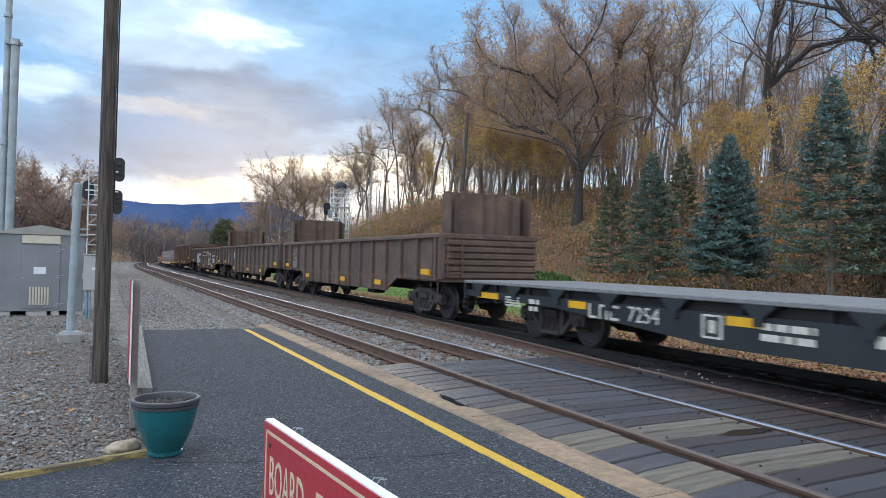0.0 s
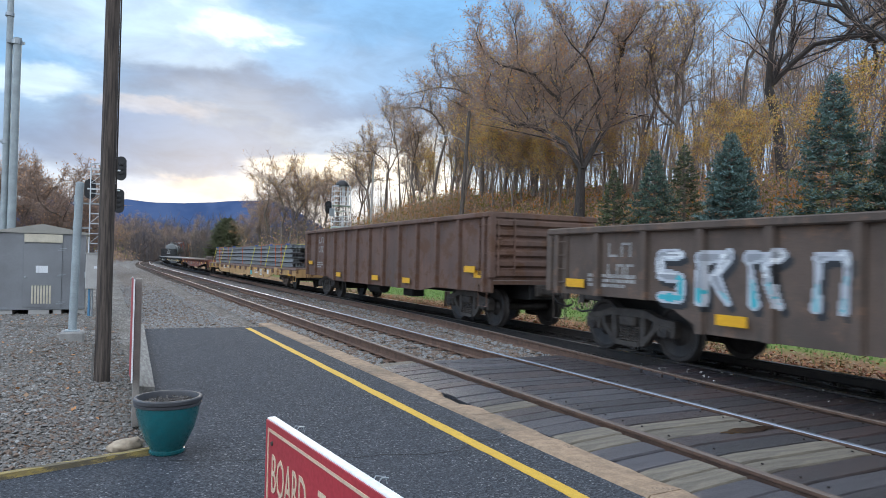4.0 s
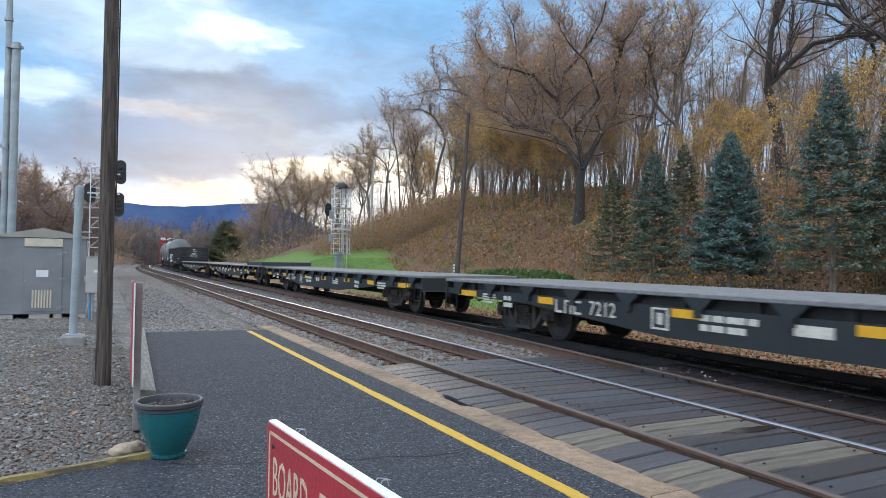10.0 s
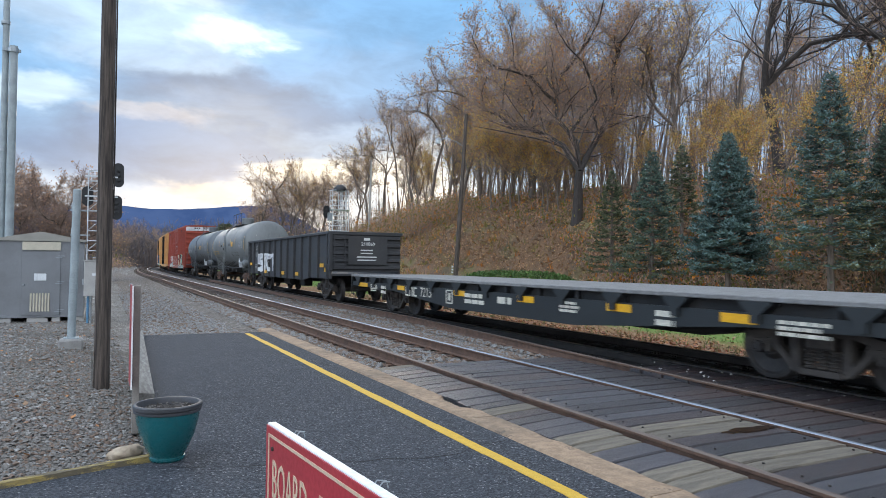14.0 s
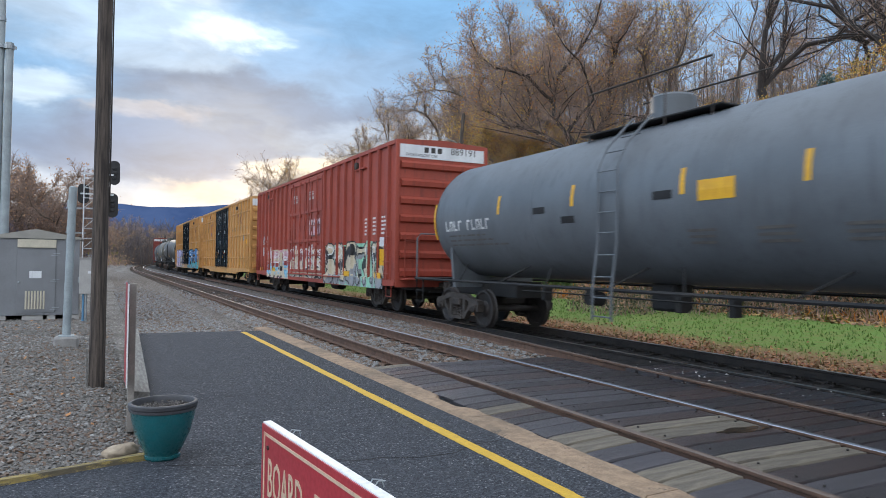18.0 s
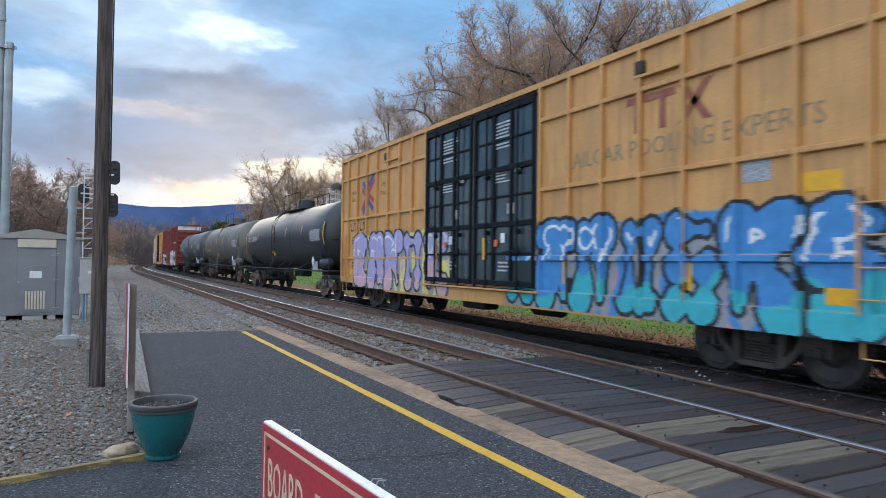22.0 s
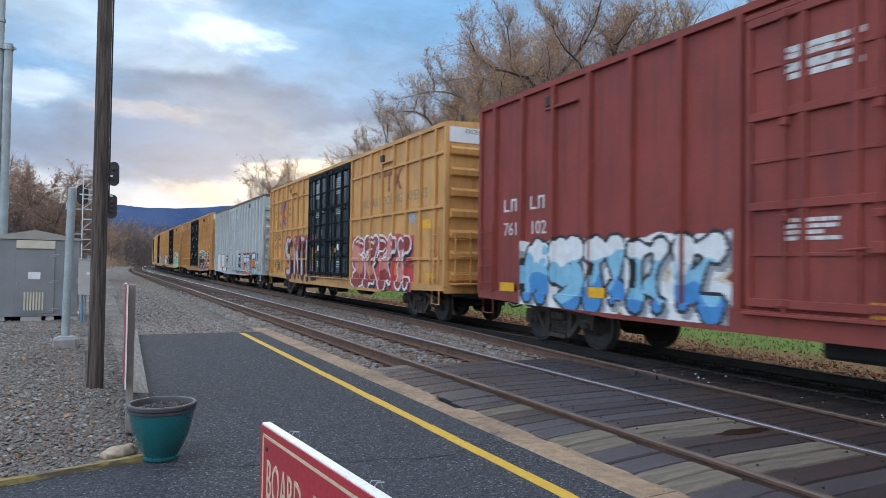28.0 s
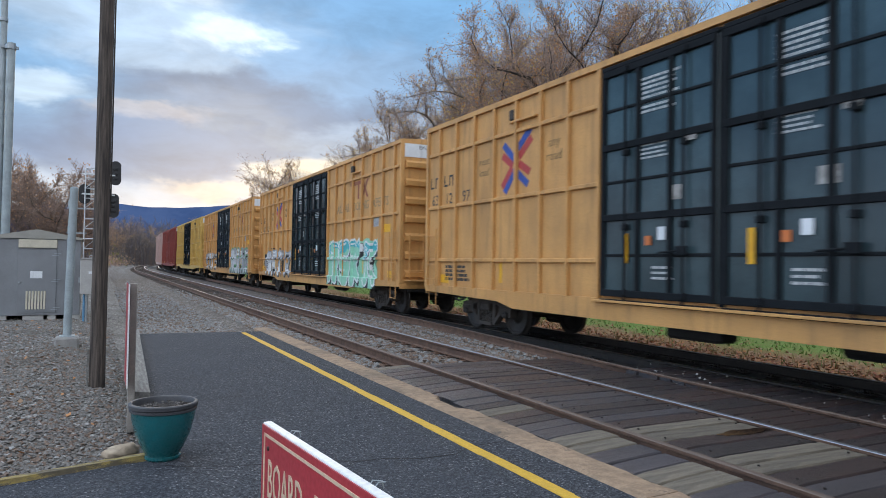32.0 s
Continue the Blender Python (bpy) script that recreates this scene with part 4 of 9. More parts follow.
def add_trucks(car, ys, kind="dark"):
    for y in ys:
        truck = part("truck", GEAR["truck", kind], None, car, at=(0, y, 0))
        for sx in (-1, 1):
            part("side_frame", GEAR["side_frame", kind], None, truck, at=(sx * 1.0, 0, 0))
            part("spring_nest", GEAR["spring_nest", kind], None, truck, at=(sx * 1.0, 0, 0))
        for q in (-0.895, 0.895):
            w = part("wheelset", GEAR["wheelset"], None, truck, at=(0, q, WHEEL_R))
            SPINNING.append((w, car, q))


def add_couplers(car, half):
    for q in (-1, 1):
        turn = Matrix.Rotation(0 if q < 0 else math.pi, 4, "Z")
        part("coupler", GEAR["coupler"], None, car, at=Matrix.Translation((0, q * (half - 0.02), 0)) @ turn)
        part("air_hose", GEAR["air_hose"], None, car, at=Matrix.Translation((0, q * (half - 0.02), 0)) @ turn)


def rung_ladder(car, x, y, z0, z1, wide, along="y", material=None, count=0, label=""):
    """A ladder of two stiles and round rungs on a side (along y) or an end (along x)."""
    s = Shape()
    for e in (-1, 1):
        if along == "y":
            s.box(x - 0.03, x + 0.005, y + e * wide / 2 - 0.02, y + e * wide / 2 + 0.02, z0, z1, c=0.004)
        else:
            s.box(x + e * wide / 2 - 0.02, x + e * wide / 2 + 0.02, y - 0.03, y + 0.005, z0, z1, c=0.004)
    ladder = part("ladder", s, material, car, label)
    count = count or max(2, round((z1 - z0) / 0.36))
    for i in range(count):
        z = z0 + (z1 - z0) * (i + 0.5) / count
        s = Shape()
        a = (x - 0.055, y - wide / 2, z) if along == "y" else (x - wide / 2, y - 0.055, z)
        b = (x - 0.055, y + wide / 2, z) if along == "y" else (x + wide / 2, y - 0.055, z)
        part("rung", s.tube([a, b], 0.012, 6), material, ladder)
    return ladder


def plate(y0, y1, z0, z1, x=-1.5, d=0.006):
    """A thin painted or bolted plate on the near side."""
    return Shape().box(x - d, x + 0.002, y0, y1, z0, z1)


def bars(x, y0, y1, z0, z1, rows, seed, gap=0.35, ragged=0.3, d=0.006):
    """Lines of small bars standing in for small stencilled writing."""
    rng = random.Random(seed)
    s = Shape()
    h = (z1 - z0) / rows
    for i in range(rows):
        z = z1 - h * (i + 1)
        y, end = y1, y0 + rng.uniform(0, ragged) * (y1 - y0)
        while y > end:
            w = rng.uniform(1.5, 4.0) * h * 0.6
            s.box(x - d, x + 0.002, max(end, y - w), y, z + h * gap * 0.5, z + h * (1 - gap * 0.5))
            y -= w + h * 0.35
    return s


def glyphs(x, y0, y1, z0, z1, count, d=0.006):
    """A row of plain block shapes standing in for a car's large owner's marks."""
    s = Shape()
    w, h = (y1 - y0) / count, z1 - z0
    t = 0.17 * h
    for i in range(count):
        a, b = y1 - w * i, y1 - w * i - 0.76 * w
        s.box(x - d, x + 0.002, a - t, a, z0, z1)
        if i % 3 != 0:
            s.box(x - d, x + 0.002, b, a - t, z1 - t, z1)
        if i % 3 != 1:
            s.box(x - d, x + 0.002, b, a - t, z0, z0 + t)
        if i % 3 == 1:
            s.box(x - d, x + 0.002, b, b + t, z0, z1 - t)
    return s


def side_text(text, size, material, car, y, z, x=-1.502):
    """Real lettering on the near side; it reads from the platform, so it runs towards -y."""
    turn = Matrix(((0, 0, -1, x), (-1, 0, 0, y), (0, 1, 0, z), (0, 0, 0, 1)))
    return part("lettering", letters(text, size, material), None, car, at=turn)


def spray(car, y0, y1, z0, z1, fill, rim, back, skin, seed, letters_count=5, step=0.045, stroke=0.16, name="graffiti", halo=0.22, splash=0.0, hollow=False):
    """Sprayed wildstyle letters that follow the side's relief: skin(y, z) gives the surface's x."""
    rng = random.Random(seed)
    ny, nz = int((y1 - y0) / step), int((z1 - z0) / step)
    Y = y0 + (np.arange(ny) + 0.5) * step
    Z = z0 + (np.arange(nz) + 0.5) * step
    gy, gz = np.meshgrid(Y, Z, indexing="ij")
    best, second = np.full(gy.shape, 9.0), np.full(gy.shape, 9.0)
    owner = np.zeros(gy.shape)
    w, h = (y1 - y0) / letters_count, z1 - z0
    for k in range(letters_count):
        c = y1 - w * (k + 0.5)
        pts = [(c + rng.uniform(-0.36, 0.36) * w, z0 + h * rng.uniform(0.14, 0.80)) for _ in range(3)]
        lo, hi = (c + 0.34 * w * rng.uniform(0.7, 1), z0 + 0.16 * h), (c - 0.34 * w * rng.uniform(0.4, 1), z0 + 0.78 * h)
        path = [lo, (lo[0] + rng.uniform(-0.1, 0.1) * w, hi[1] * rng.uniform(0.97, 1.0)), hi, pts[0], (hi[0], z0 + 0.15 * h)] if rng.random() < 0.6 else [hi, (lo[0], hi[1]), (lo[0], z0 + h * 0.48), (hi[0], z0 + h * 0.45), (hi[0], lo[1]), lo]
        mine = np.full(gy.shape, 9.0)
        for (ay, az), (by, bz) in zip(path, path[1:]):
            dy, dz = by - ay, bz - az
            t = np.clip(((gy - ay) * dy + (gz - az) * dz) / (dy * dy + dz * dz + 1e-6), 0, 1)
            fat = stroke * (0.8 + 0.5 * np.sin(3 * t + k)) * h
            away = np.hypot(gy - ay - t * dy, gz - az - t * dz) - fat
            mine = np.minimum(mine, away)
        owner = np.where(mine < best, k, owner)
        second = np.where(mine < best, best, np.minimum(second, mine))
        best = np.minimum(best, mine)
    rough = np.array([[noise.noise((a * 1.6, b * 1.6, seed)) for b in Z] for a in Y])
    tone = np.array([[noise.noise((a * 2.3, b * 2.3, seed + 7.7)) for b in Z] for a in Y])
    kind = np.full(gy.shape, -1)
    reach = (halo + 0.5 * splash * np.maximum(rough, 0)) * h
    if back:
        edge = (best < reach + 0.12 * rough * h) & (gz < z0 + h * (0.93 + 0.1 * rough))
        kind[edge] = np.where((best < (reach + 0.12 * rough * h) * 0.72)[edge], len(fill) + 1, len(fill) + len(back))
    drop = max(1, int(0.075 * h / step))
    block = np.roll(best, (-drop, -drop), (0, 1)) < 0.03 * h
    kind[block & (kind >= 0 if back else block)] = len(fill) + 1 + len(back or [])
    kind[best < 0.030 * h] = len(fill)
    inner = best < -0.012 * h
    layer = np.clip(((gz - z0) / h * 0.95 + tone * 0.30 + 0.12 * (owner % 2)) * len(fill), 0, len(fill) - 1).astype(int)
    kind[inner] = -1 if hollow else layer[inner]
    kind[inner & (second - best < 0.045 * h)] = len(fill)
    shine = inner & (np.abs(best + stroke * 0.55 * h) < 0.018 * h) & (gz > z0 + 0.5 * h) & (tone > 0.05)
    if not hollow:
        kind[shine] = len(fill) + 2 + len(back or [])
    s = Shape()
    xs = {}
    quad = {}
    for i, j in zip(*np.nonzero(kind >= 0)):
        q = []
        for a, b in ((i, j), (i, j + 1), (i + 1, j + 1), (i + 1, j)):
            if (a, b) not in quad:
                yy, zz = y0 + a * step, z0 + b * step
                quad[a, b] = len(s.v)
                s.v.append((skin(yy, zz) - 0.004, yy, zz))
            q.append(quad[a, b])
        s.f.append(tuple(q))
        s.m.append(int(kind[i, j]))
    names = list(fill) + [rim] + list(back or []) + ["grey" if rim == "black" else "black", "white"]
    if s.f:
        part(name, s.mesh(name, [PAINTS[k] for k in names], tidy=False), None, car, "sprayed graffiti in " + " and ".join(dict.fromkeys(list(fill)[:2])) + " with " + rim + " outlines")


def new_car(name, label, category="freight car"):
    return thing(name, label, category, group="cars of the freight train")


def ribbed_skin(posts, base=-1.46, out=-1.545, half=0.035, belts=()):
    """Outer surface of a side with upright posts, level belts and a sill along the foot."""
    posts = np.array(sorted(posts))

    def f(y, z):
        if len(posts) and np.min(np.abs(posts - y)) < half + 0.012:
            return out
        if z < 1.035:
            return min(base, -1.532)
        return min(base, -1.527) if any(abs(z - b) < 0.052 for b in belts) else base
    return f


def vent_latch(car, y, z, paint):
    """A small black latch box over a short ledge, high on the side."""
    part("ledge", Shape().box(-1.55, -1.455, y - 0.85, y + 0.10, z - 0.16, z - 0.11, c=0.008), paint, car)
    part("latch", Shape().box(-1.56, -1.455, y - 0.09, y + 0.09, z - 0.10, z + 0.12, c=0.02), STEEL_DARK, car)


# ---- boxcars ----
def box_body(car, half, paint, top=5.15, roof_paint=None):
    s = Shape().box(-1.46, 1.46, -half, half, 0.98, top - 0.16, c=0.02)
    part("body", s, paint, car)
    s = Shape().prism([(-1.53, top - 0.17), (-1.53, top - 0.06), (-1.40, top - 0.045), (0, top + 0.03), (1.40, top - 0.045), (1.53, top - 0.06), (1.53, top - 0.17)], "y", -half - 0.02, half + 0.02)
    y = -half + 0.6
    while y < half - 0.3:
        s.prism([(-1.42, top - 0.05), (0, top + 0.025), (1.42, top - 0.05), (1.42, top - 0.02), (0, top + 0.055), (-1.42, top - 0.02)], "y", y, y + 0.06)
        y += 1.18
    part("roof", s, roof_paint or paint, car)
    part("centre_sill", Shape().box(-0.32, 0.32, -half + 0.1, half - 0.1, 0.62, 0.98, c=0.02), BLACK_FRAME, car)
    bearer = Shape().box(-1.35, 1.35, -0.06, 0.06, 0.78, 0.98).mesh("cross_bearer", BLACK_FRAME)
    for k in range(-6, 7):
        part("cross_bearer", bearer, None, car, at=(0, k * half / 7, 0))
    part("brake_box", Shape().box(-0.9, -0.45, 0.6, 1.7, 0.42, 0.80, c=0.05), BLACK_FRAME, car)
    part("air_tank", Shape().turn([(0, -2.1), (0.19, -2.08), (0.19, -1.2), (0, -1.18)], "y", (-0.6, 0, 0.62), 12), BLACK_FRAME, car)
    for q in (-1, 1):
        part("end_beam", Shape().box(-1.2, 1.2, q * (half - 0.07) - 0.05, q * (half - 0.07) + 0.05, 0.72, 0.98), BLACK_FRAME, car)


def box_ends(car, half, paint, top, white=True, ribs=7, number=""):
    me = {}
    for q in (-1, 1):
        zs = [1.25 + (top - 0.75 - 1.25) * i / (ribs - 1) for i in range(ribs)]
        for z in zs:
            if q not in me:
                s = Shape().prism([(q * half, z - 0.15), (q * (half + 0.10), z - 0.11), (q * (half + 0.12), z + 0.02), (q * half, z + 0.10)], "x", -1.36, 1.36)
                me[q] = (s.mesh("end_rib", paint), z)
            part("end_rib", me[q][0], None, car, at=(0, 0, z - me[q][1]))
        if white:
            part("end_plate", Shape().box(-1.44, 1.44, min(q * half, q * (half + 0.02)), max(q * half, q * (half + 0.02)), top - 0.56, top - 0.17, c=0.004), WHITE_PAINT, car, "white height warning plate")
            turn = Matrix(((1, 0, 0, -0.25), (0, 0, -1, -half - 0.022), (0, 1, 0, top - 0.27), (0, 0, 0, 1)))
            if q < 0 and number:
                part("lettering", letters(number, 0.30, MARK_BLACK), None, car, at=Matrix.Translation((0.95, 0, -0.02)) @ turn)
                part("car_mark", Shape().box(-0.62, -0.48, -half - 0.026, -half - 0.02, top - 0.38, top - 0.22).box(-0.40, -0.26, -half - 0.026, -half - 0.02, top - 0.38, top - 0.22).box(-0.18, -0.04, -half - 0.026, -half - 0.02, top - 0.38, top - 0.22), MARK_BLACK, car, "black block marks")
                part("lettering", letters("EXCESS HEIGHT CAR", 0.11, MARK_BLACK), None, car, at=Matrix.Translation((-0.45, 0, -0.20)) @ turn)
            elif q < 0:
                part("lettering", letters("EXCESS HEIGHT CAR", 0.15, MARK_BLACK), None, car, at=turn)
        s = Shape().box(-1.5, 1.5, min(q * half, q * (half + 0.035)), max(q * half, q * (half + 0.035)), 0.80, 1.06, c=0.01)
        part("end_sill", s, paint, car)
        for sx in (-1.47, 1.47):
            s = Shape().box(sx - 0.06, sx + 0.06, q * half - 0.05, q * half + 0.05, 0.95, top - 0.15, c=0.012)
            part("corner_post", s, paint, car)
        rung_ladder(car, -1.02, q * (half + 0.10), 1.1, 2.35, 0.44, "x", paint)
        rung_ladder(car, -1.55, q * (half - 0.42), 1.0, 2.45, 0.46, "y", paint)
        s = Shape().tube([(-1.52, q * (half - 0.62), 0.98), (-1.52, q * (half - 0.62), 0.52), (-1.52, q * (half - 0.22), 0.52), (-1.52, q * (half - 0.22), 0.98)], 0.016, 6)
        part("step", s, paint, car)
    s = Shape().box(-1.35, 1.35, -half - 0.42, -half - 0.02, 1.02, 1.06, c=0.006)
    part("crossover_platform", s, paint, car)
    s = Shape().turn([(0.26, -0.012), (0.285, 0.0), (0.26, 0.012), (0.245, 0.0)], "y", (0.55, -half - 0.22, 1.95), 20, closed=True)
    for k in range(5):
        a = k * 1.2566
        s.tube([(0.55, -half - 0.22, 1.95), (0.55 + 0.25 * math.cos(a), -half - 0.22, 1.95 + 0.25 * math.sin(a))], 0.012, 4)
    s.tube([(0.55, -half - 0.22, 1.95), (0.55, -half, 1.95)], 0.03, 8).box(0.42, 0.68, -half - 0.16, -half, 1.72, 2.15, c=0.02)
    part("brake_wheel", s, STEEL_DARK, car)


def plug_door(car, y0, y1, z0, z1, paint, x=-1.465, bar_paint=None):
    """A plug door: panel, stiffeners and lock rods."""
    w, bar_paint = y1 - y0, bar_paint or paint
    door = part("door", Shape().box(x - 0.05, x, y0 + 0.015, y1 - 0.015, z0, z1, c=0.01), paint, car)
    for f in (0.0, 0.34, 0.66, 1.0):
        z = z0 + 0.06 + (z1 - z0 - 0.12) * f
        part("door_rail", Shape().box(x - 0.105, x - 0.05, y0 + 0.03, y1 - 0.03, z - 0.055, z + 0.055, c=0.008), bar_paint, door)
    for f in (0.17, 0.50, 0.83):
        z = z0 + 0.06 + (z1 - z0 - 0.12) * f
        part("door_rib", Shape().box(x - 0.075, x - 0.05, y0 + 0.08, y1 - 0.08, z - 0.024, z + 0.024, c=0.006), bar_paint, door)
    for f in (0.03, 0.36, 0.64, 0.97):
        y = y0 + w * f
        part("door_stile", Shape().box(x - 0.10, x - 0.05, y - 0.045, y + 0.045, z0 + 0.02, z1 - 0.02, c=0.008), bar_paint, door)
    for f in (0.24, 0.74):
        y = y0 + w * f
        part("lock_rod", Shape().tube([(x - 0.12, y, z0 - 0.1), (x - 0.12, y, z1 + 0.02)], 0.022, 6), bar_paint, door)
        for g in (0.02, 0.3, 0.62, 0.98):
            z = z0 + (z1 - z0) * g
            part("rod_bracket", Shape().box(x - 0.15, x - 0.05, y - 0.05, y + 0.05, z - 0.05, z + 0.05, c=0.012), bar_paint, door)
    part("door_handle", Shape().tube([(x - 0.14, y0 + 0.24 * w, z0 + 0.75), (x - 0.16, y0 + 0.42 * w, z0 + 0.72)], 0.018, 6).box(x - 0.17, x - 0.12, y0 + 0.2 * w, y0 + 0.28 * w, z0 + 0.68, z0 + 0.82, c=0.01), bar_paint, door)
    for zf in (-0.02, 1.01):
        z = z0 + (z1 - z0) * zf
        part("door_track", Shape().box(x - 0.09, x - 0.005, y0, y1, z - 0.035, z + 0.035, c=0.008), bar_paint, door)
    return door


def pool_boxcar(name, label, half, seed, paint=BOX_YELLOW, number="", mark=5.34):
    """A tall yellow boxcar with a gridded side and two black plug doors."""
    car = new_car(name, label, "boxcar")
    box_body(car, half, paint)
    box_ends(car, half, paint, 5.15)
    me = Shape().box(-1.545, -1.455, -0.036, 0.036, 1.0, 4.98, c=0.01).mesh("side_post", paint)
    posts = [-2.55 - 0.915 * i for i in range(8)] + [2.65 + 0.88 * i for i in range(8)]
    posts = [y for y in posts if abs(y) < half - 0.15]
    for y in posts:
        part("side_post", me, None, car, at=(0, y, 0))
        part("side_post", me, None, car, at=Matrix.Rotation(math.pi, 4, "Z") @ Matrix.Translation((0, y, 0)))
    for a, b in ((-half + 0.1, -2.55), (2.65, half - 0.1)):
        for z in (1.66, 2.98, 4.34):
            part("side_belt", Shape().box(-1.525, -1.455, a, b, z - 0.04, z + 0.04, c=0.012), paint, car)
    for sx in (-1, 1):
        x0, x1 = sorted((sx * 1.40, sx * 1.525))
        s = Shape().prism([(-half, 1.02), (-half, 0.86), (-half + 3.6, 0.78), (-half + 4.2, 0.66), (half - 4.2, 0.66), (half - 3.6, 0.78), (half, 0.86), (half, 1.02)], "x", x0, x1)
        part("side_sill", s, paint, car)
    plug_door(car, 0.08, 2.56, 1.06, 4.86, DOOR_SHEEN, bar_paint=DOOR_RAIL)
    plug_door(car, -2.46, 0.02, 1.06, 4.86, DOOR_SHEEN, bar_paint=DOOR_RAIL)
    part("door_post", Shape().box(-1.50, -1.46, 0.005, 0.095, 1.02, 4.90), DOOR_RAIL, car)
    part("door_sill", Shape().box(-1.62, -1.50, -2.6, 2.7, 0.96, 1.0, c=0.006), paint, car)
    for y in (0.55, -1.85):
        part("stencil", bars(-1.52, y + 0.25, y + 1.05, 3.98, 4.58, 8, seed, 0.5), MARK_GREY, car)
        part("stencil", bars(-1.52, y + 0.35, y + 1.05, 3.25, 3.52, 4, seed + 1, 0.55), MARK_GREY, car)
        part("stencil", bars(-1.52, y + 0.3, y + 0.8, 1.35, 1.6, 3, seed + 2, 0.55), MARK_GREY, car)
        part("label", plate(y + 0.18, y + 0.46, 2.58, 2.80, -1.52), MARK_DIM, car, "worn stencilled block")
        part("label", plate(y - 0.08, y + 0.14, 3.42, 3.52, -1.55), MARK_DIM, car, "worn stencilled block")
        part("placard", plate(y + 0.50, y + 0.66, 1.98, 2.18, -1.545), WHITE_PAINT, car, "white placard")
        part("placard", plate(y + 0.80, y + 0.93, 1.90, 2.05, -1.545), PAINTS["orange"], car, "orange-red placard")
        part("reflector", plate(y + 1.32, y + 1.43, 1.62, 2.10, -1.545), REFLECT, car)
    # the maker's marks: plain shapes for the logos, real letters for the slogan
    s = Shape()
    s.box(-1.468, -1.459, -6.00, -4.95, 4.13, 4.25)
    for a in (-5.20, -5.75):
        s.box(-1.468, -1.459, a - 0.07, a + 0.07, 3.66, 4.13)
    for q in (-1, 1):
        s.solid([(-1.468, -6.05 - 0.0, 3.955 + q * 0.295), (-1.468, -6.22, 3.955 + q * 0.295), (-1.468, -6.72, 3.955 - q * 0.295), (-1.468, -6.55, 3.955 - q * 0.295)], [(0, 1, 2, 3)])
    part("logo", s, RED_FADED, car, "faded dark red letter-like emblem")
    side_text("RAILCAR POOLING EXPERTS", 0.40, mat("faded grey lettering", (0.20, 0.16, 0.11), (0.30, 0.21, 0.11), 8.0, 0.7, bump=0.0), car, -5.85, 3.40, -1.462)
    sx = Shape()

    def stroke(h0, v0, h1, v1, slot, wide=0.155):
        along = Vector((0, h0 - h1, v1 - v0)).normalized()
        off = Vector((0, -along.z, along.y)) * wide / 2
        p, q = Vector((-1.466, mark - h0, 3.72 + v0)), Vector((-1.466, mark - h1, 3.72 + v1))
        thick = Vector((0.006, 0, 0))
        v = [p - off, p + off, q + off, q - off]
        sx.solid(v + [c + thick for c in v], [(0, 1, 2, 3), (7, 6, 5, 4), (0, 4, 5, 1), (1, 5, 6, 2), (2, 6, 7, 3), (3, 7, 4, 0)], slot)

    for h0, v0, h1, v1, slot in ((-0.50, 0.41, 0.02, -0.03, 0), (0.02, -0.10, -0.44, -0.62, 0), (-0.54, 0.18, -0.13, -0.07, 1), (-0.54, -0.50, -0.16, -0.12, 1),
                                 (0.06, 0.26, 0.52, 0.62, 0), (0.10, 0.08, 0.56, 0.42, 1), (0.10, -0.05, 0.50, -0.27, 1), (0.04, -0.24, 0.44, -0.52, 0)):
        stroke(h0, v0, h1, v1, slot)
    part("logo", sx, [LOGO_BLUE, LOGO_RED], car, "red and blue crossed-band emblem")
    side_text("next\nload", 0.25, MARK_FADED, car, mark + 1.32, 3.75, -1.462)
    side_text("any\nroad", 0.27, MARK_FADED, car, mark - 1.32, 3.80, -1.462)
    bays, base = ((8.37, 7.49, 6.61), 2.24) if mark > 6 else ((9.13, 8.37, 7.49), 3.17)
    for a in bays[:2]:
        part("car_mark", glyphs(-1.46, a - 0.27, a + 0.28, base + 0.32, base + 0.59, 2), MARK_BLACK, car, "black block marks")
    for a, pair in zip(bays, number.split() or ("", "", "")):
        if pair:
            side_text(pair, 0.38, MARK_BLACK, car, a, base, -1.462)
        else:
            part("car_mark", glyphs(-1.46, a - 0.27, a + 0.28, base - 0.14, base + 0.12, 2), MARK_BLACK, car, "black block marks")
    vent_latch(car, 5.42, 4.68, paint)
    vent_latch(car, -5.30, 4.68, paint)
    part("stencil", bars(-1.46, 7.25, 8.5, 1.15, 1.55, 4, seed + 5), MARK_BLACK, car)
    part("label", plate(-7.65, -7.22, 2.66, 2.98, -1.46), mat("label card", (0.55, 0.58, 0.6), (0.12, 0.12, 0.13), 30.0, 0.6, bump=0.0), car, "printed label card")
    part("label", plate(-8.6, -8.1, 2.46, 2.70, -1.46), REFLECT, car, "yellow label")
    for y in (8.55, 5.9, -3.3, -6.3, -8.6):
        part("reflector", plate(y - 0.05, y + 0.05, 1.18, 1.62, -1.46) if abs(y) < 8 else plate(y - 0.2, y + 0.2, 1.1, 1.3, -1.46), REFLECT, car)
    add_couplers(car, half)
    add_trucks(car, (-half + 2.35, half - 2.35), "dark")
    return car, ribbed_skin(posts, belts=(1.66, 2.98, 4.34))


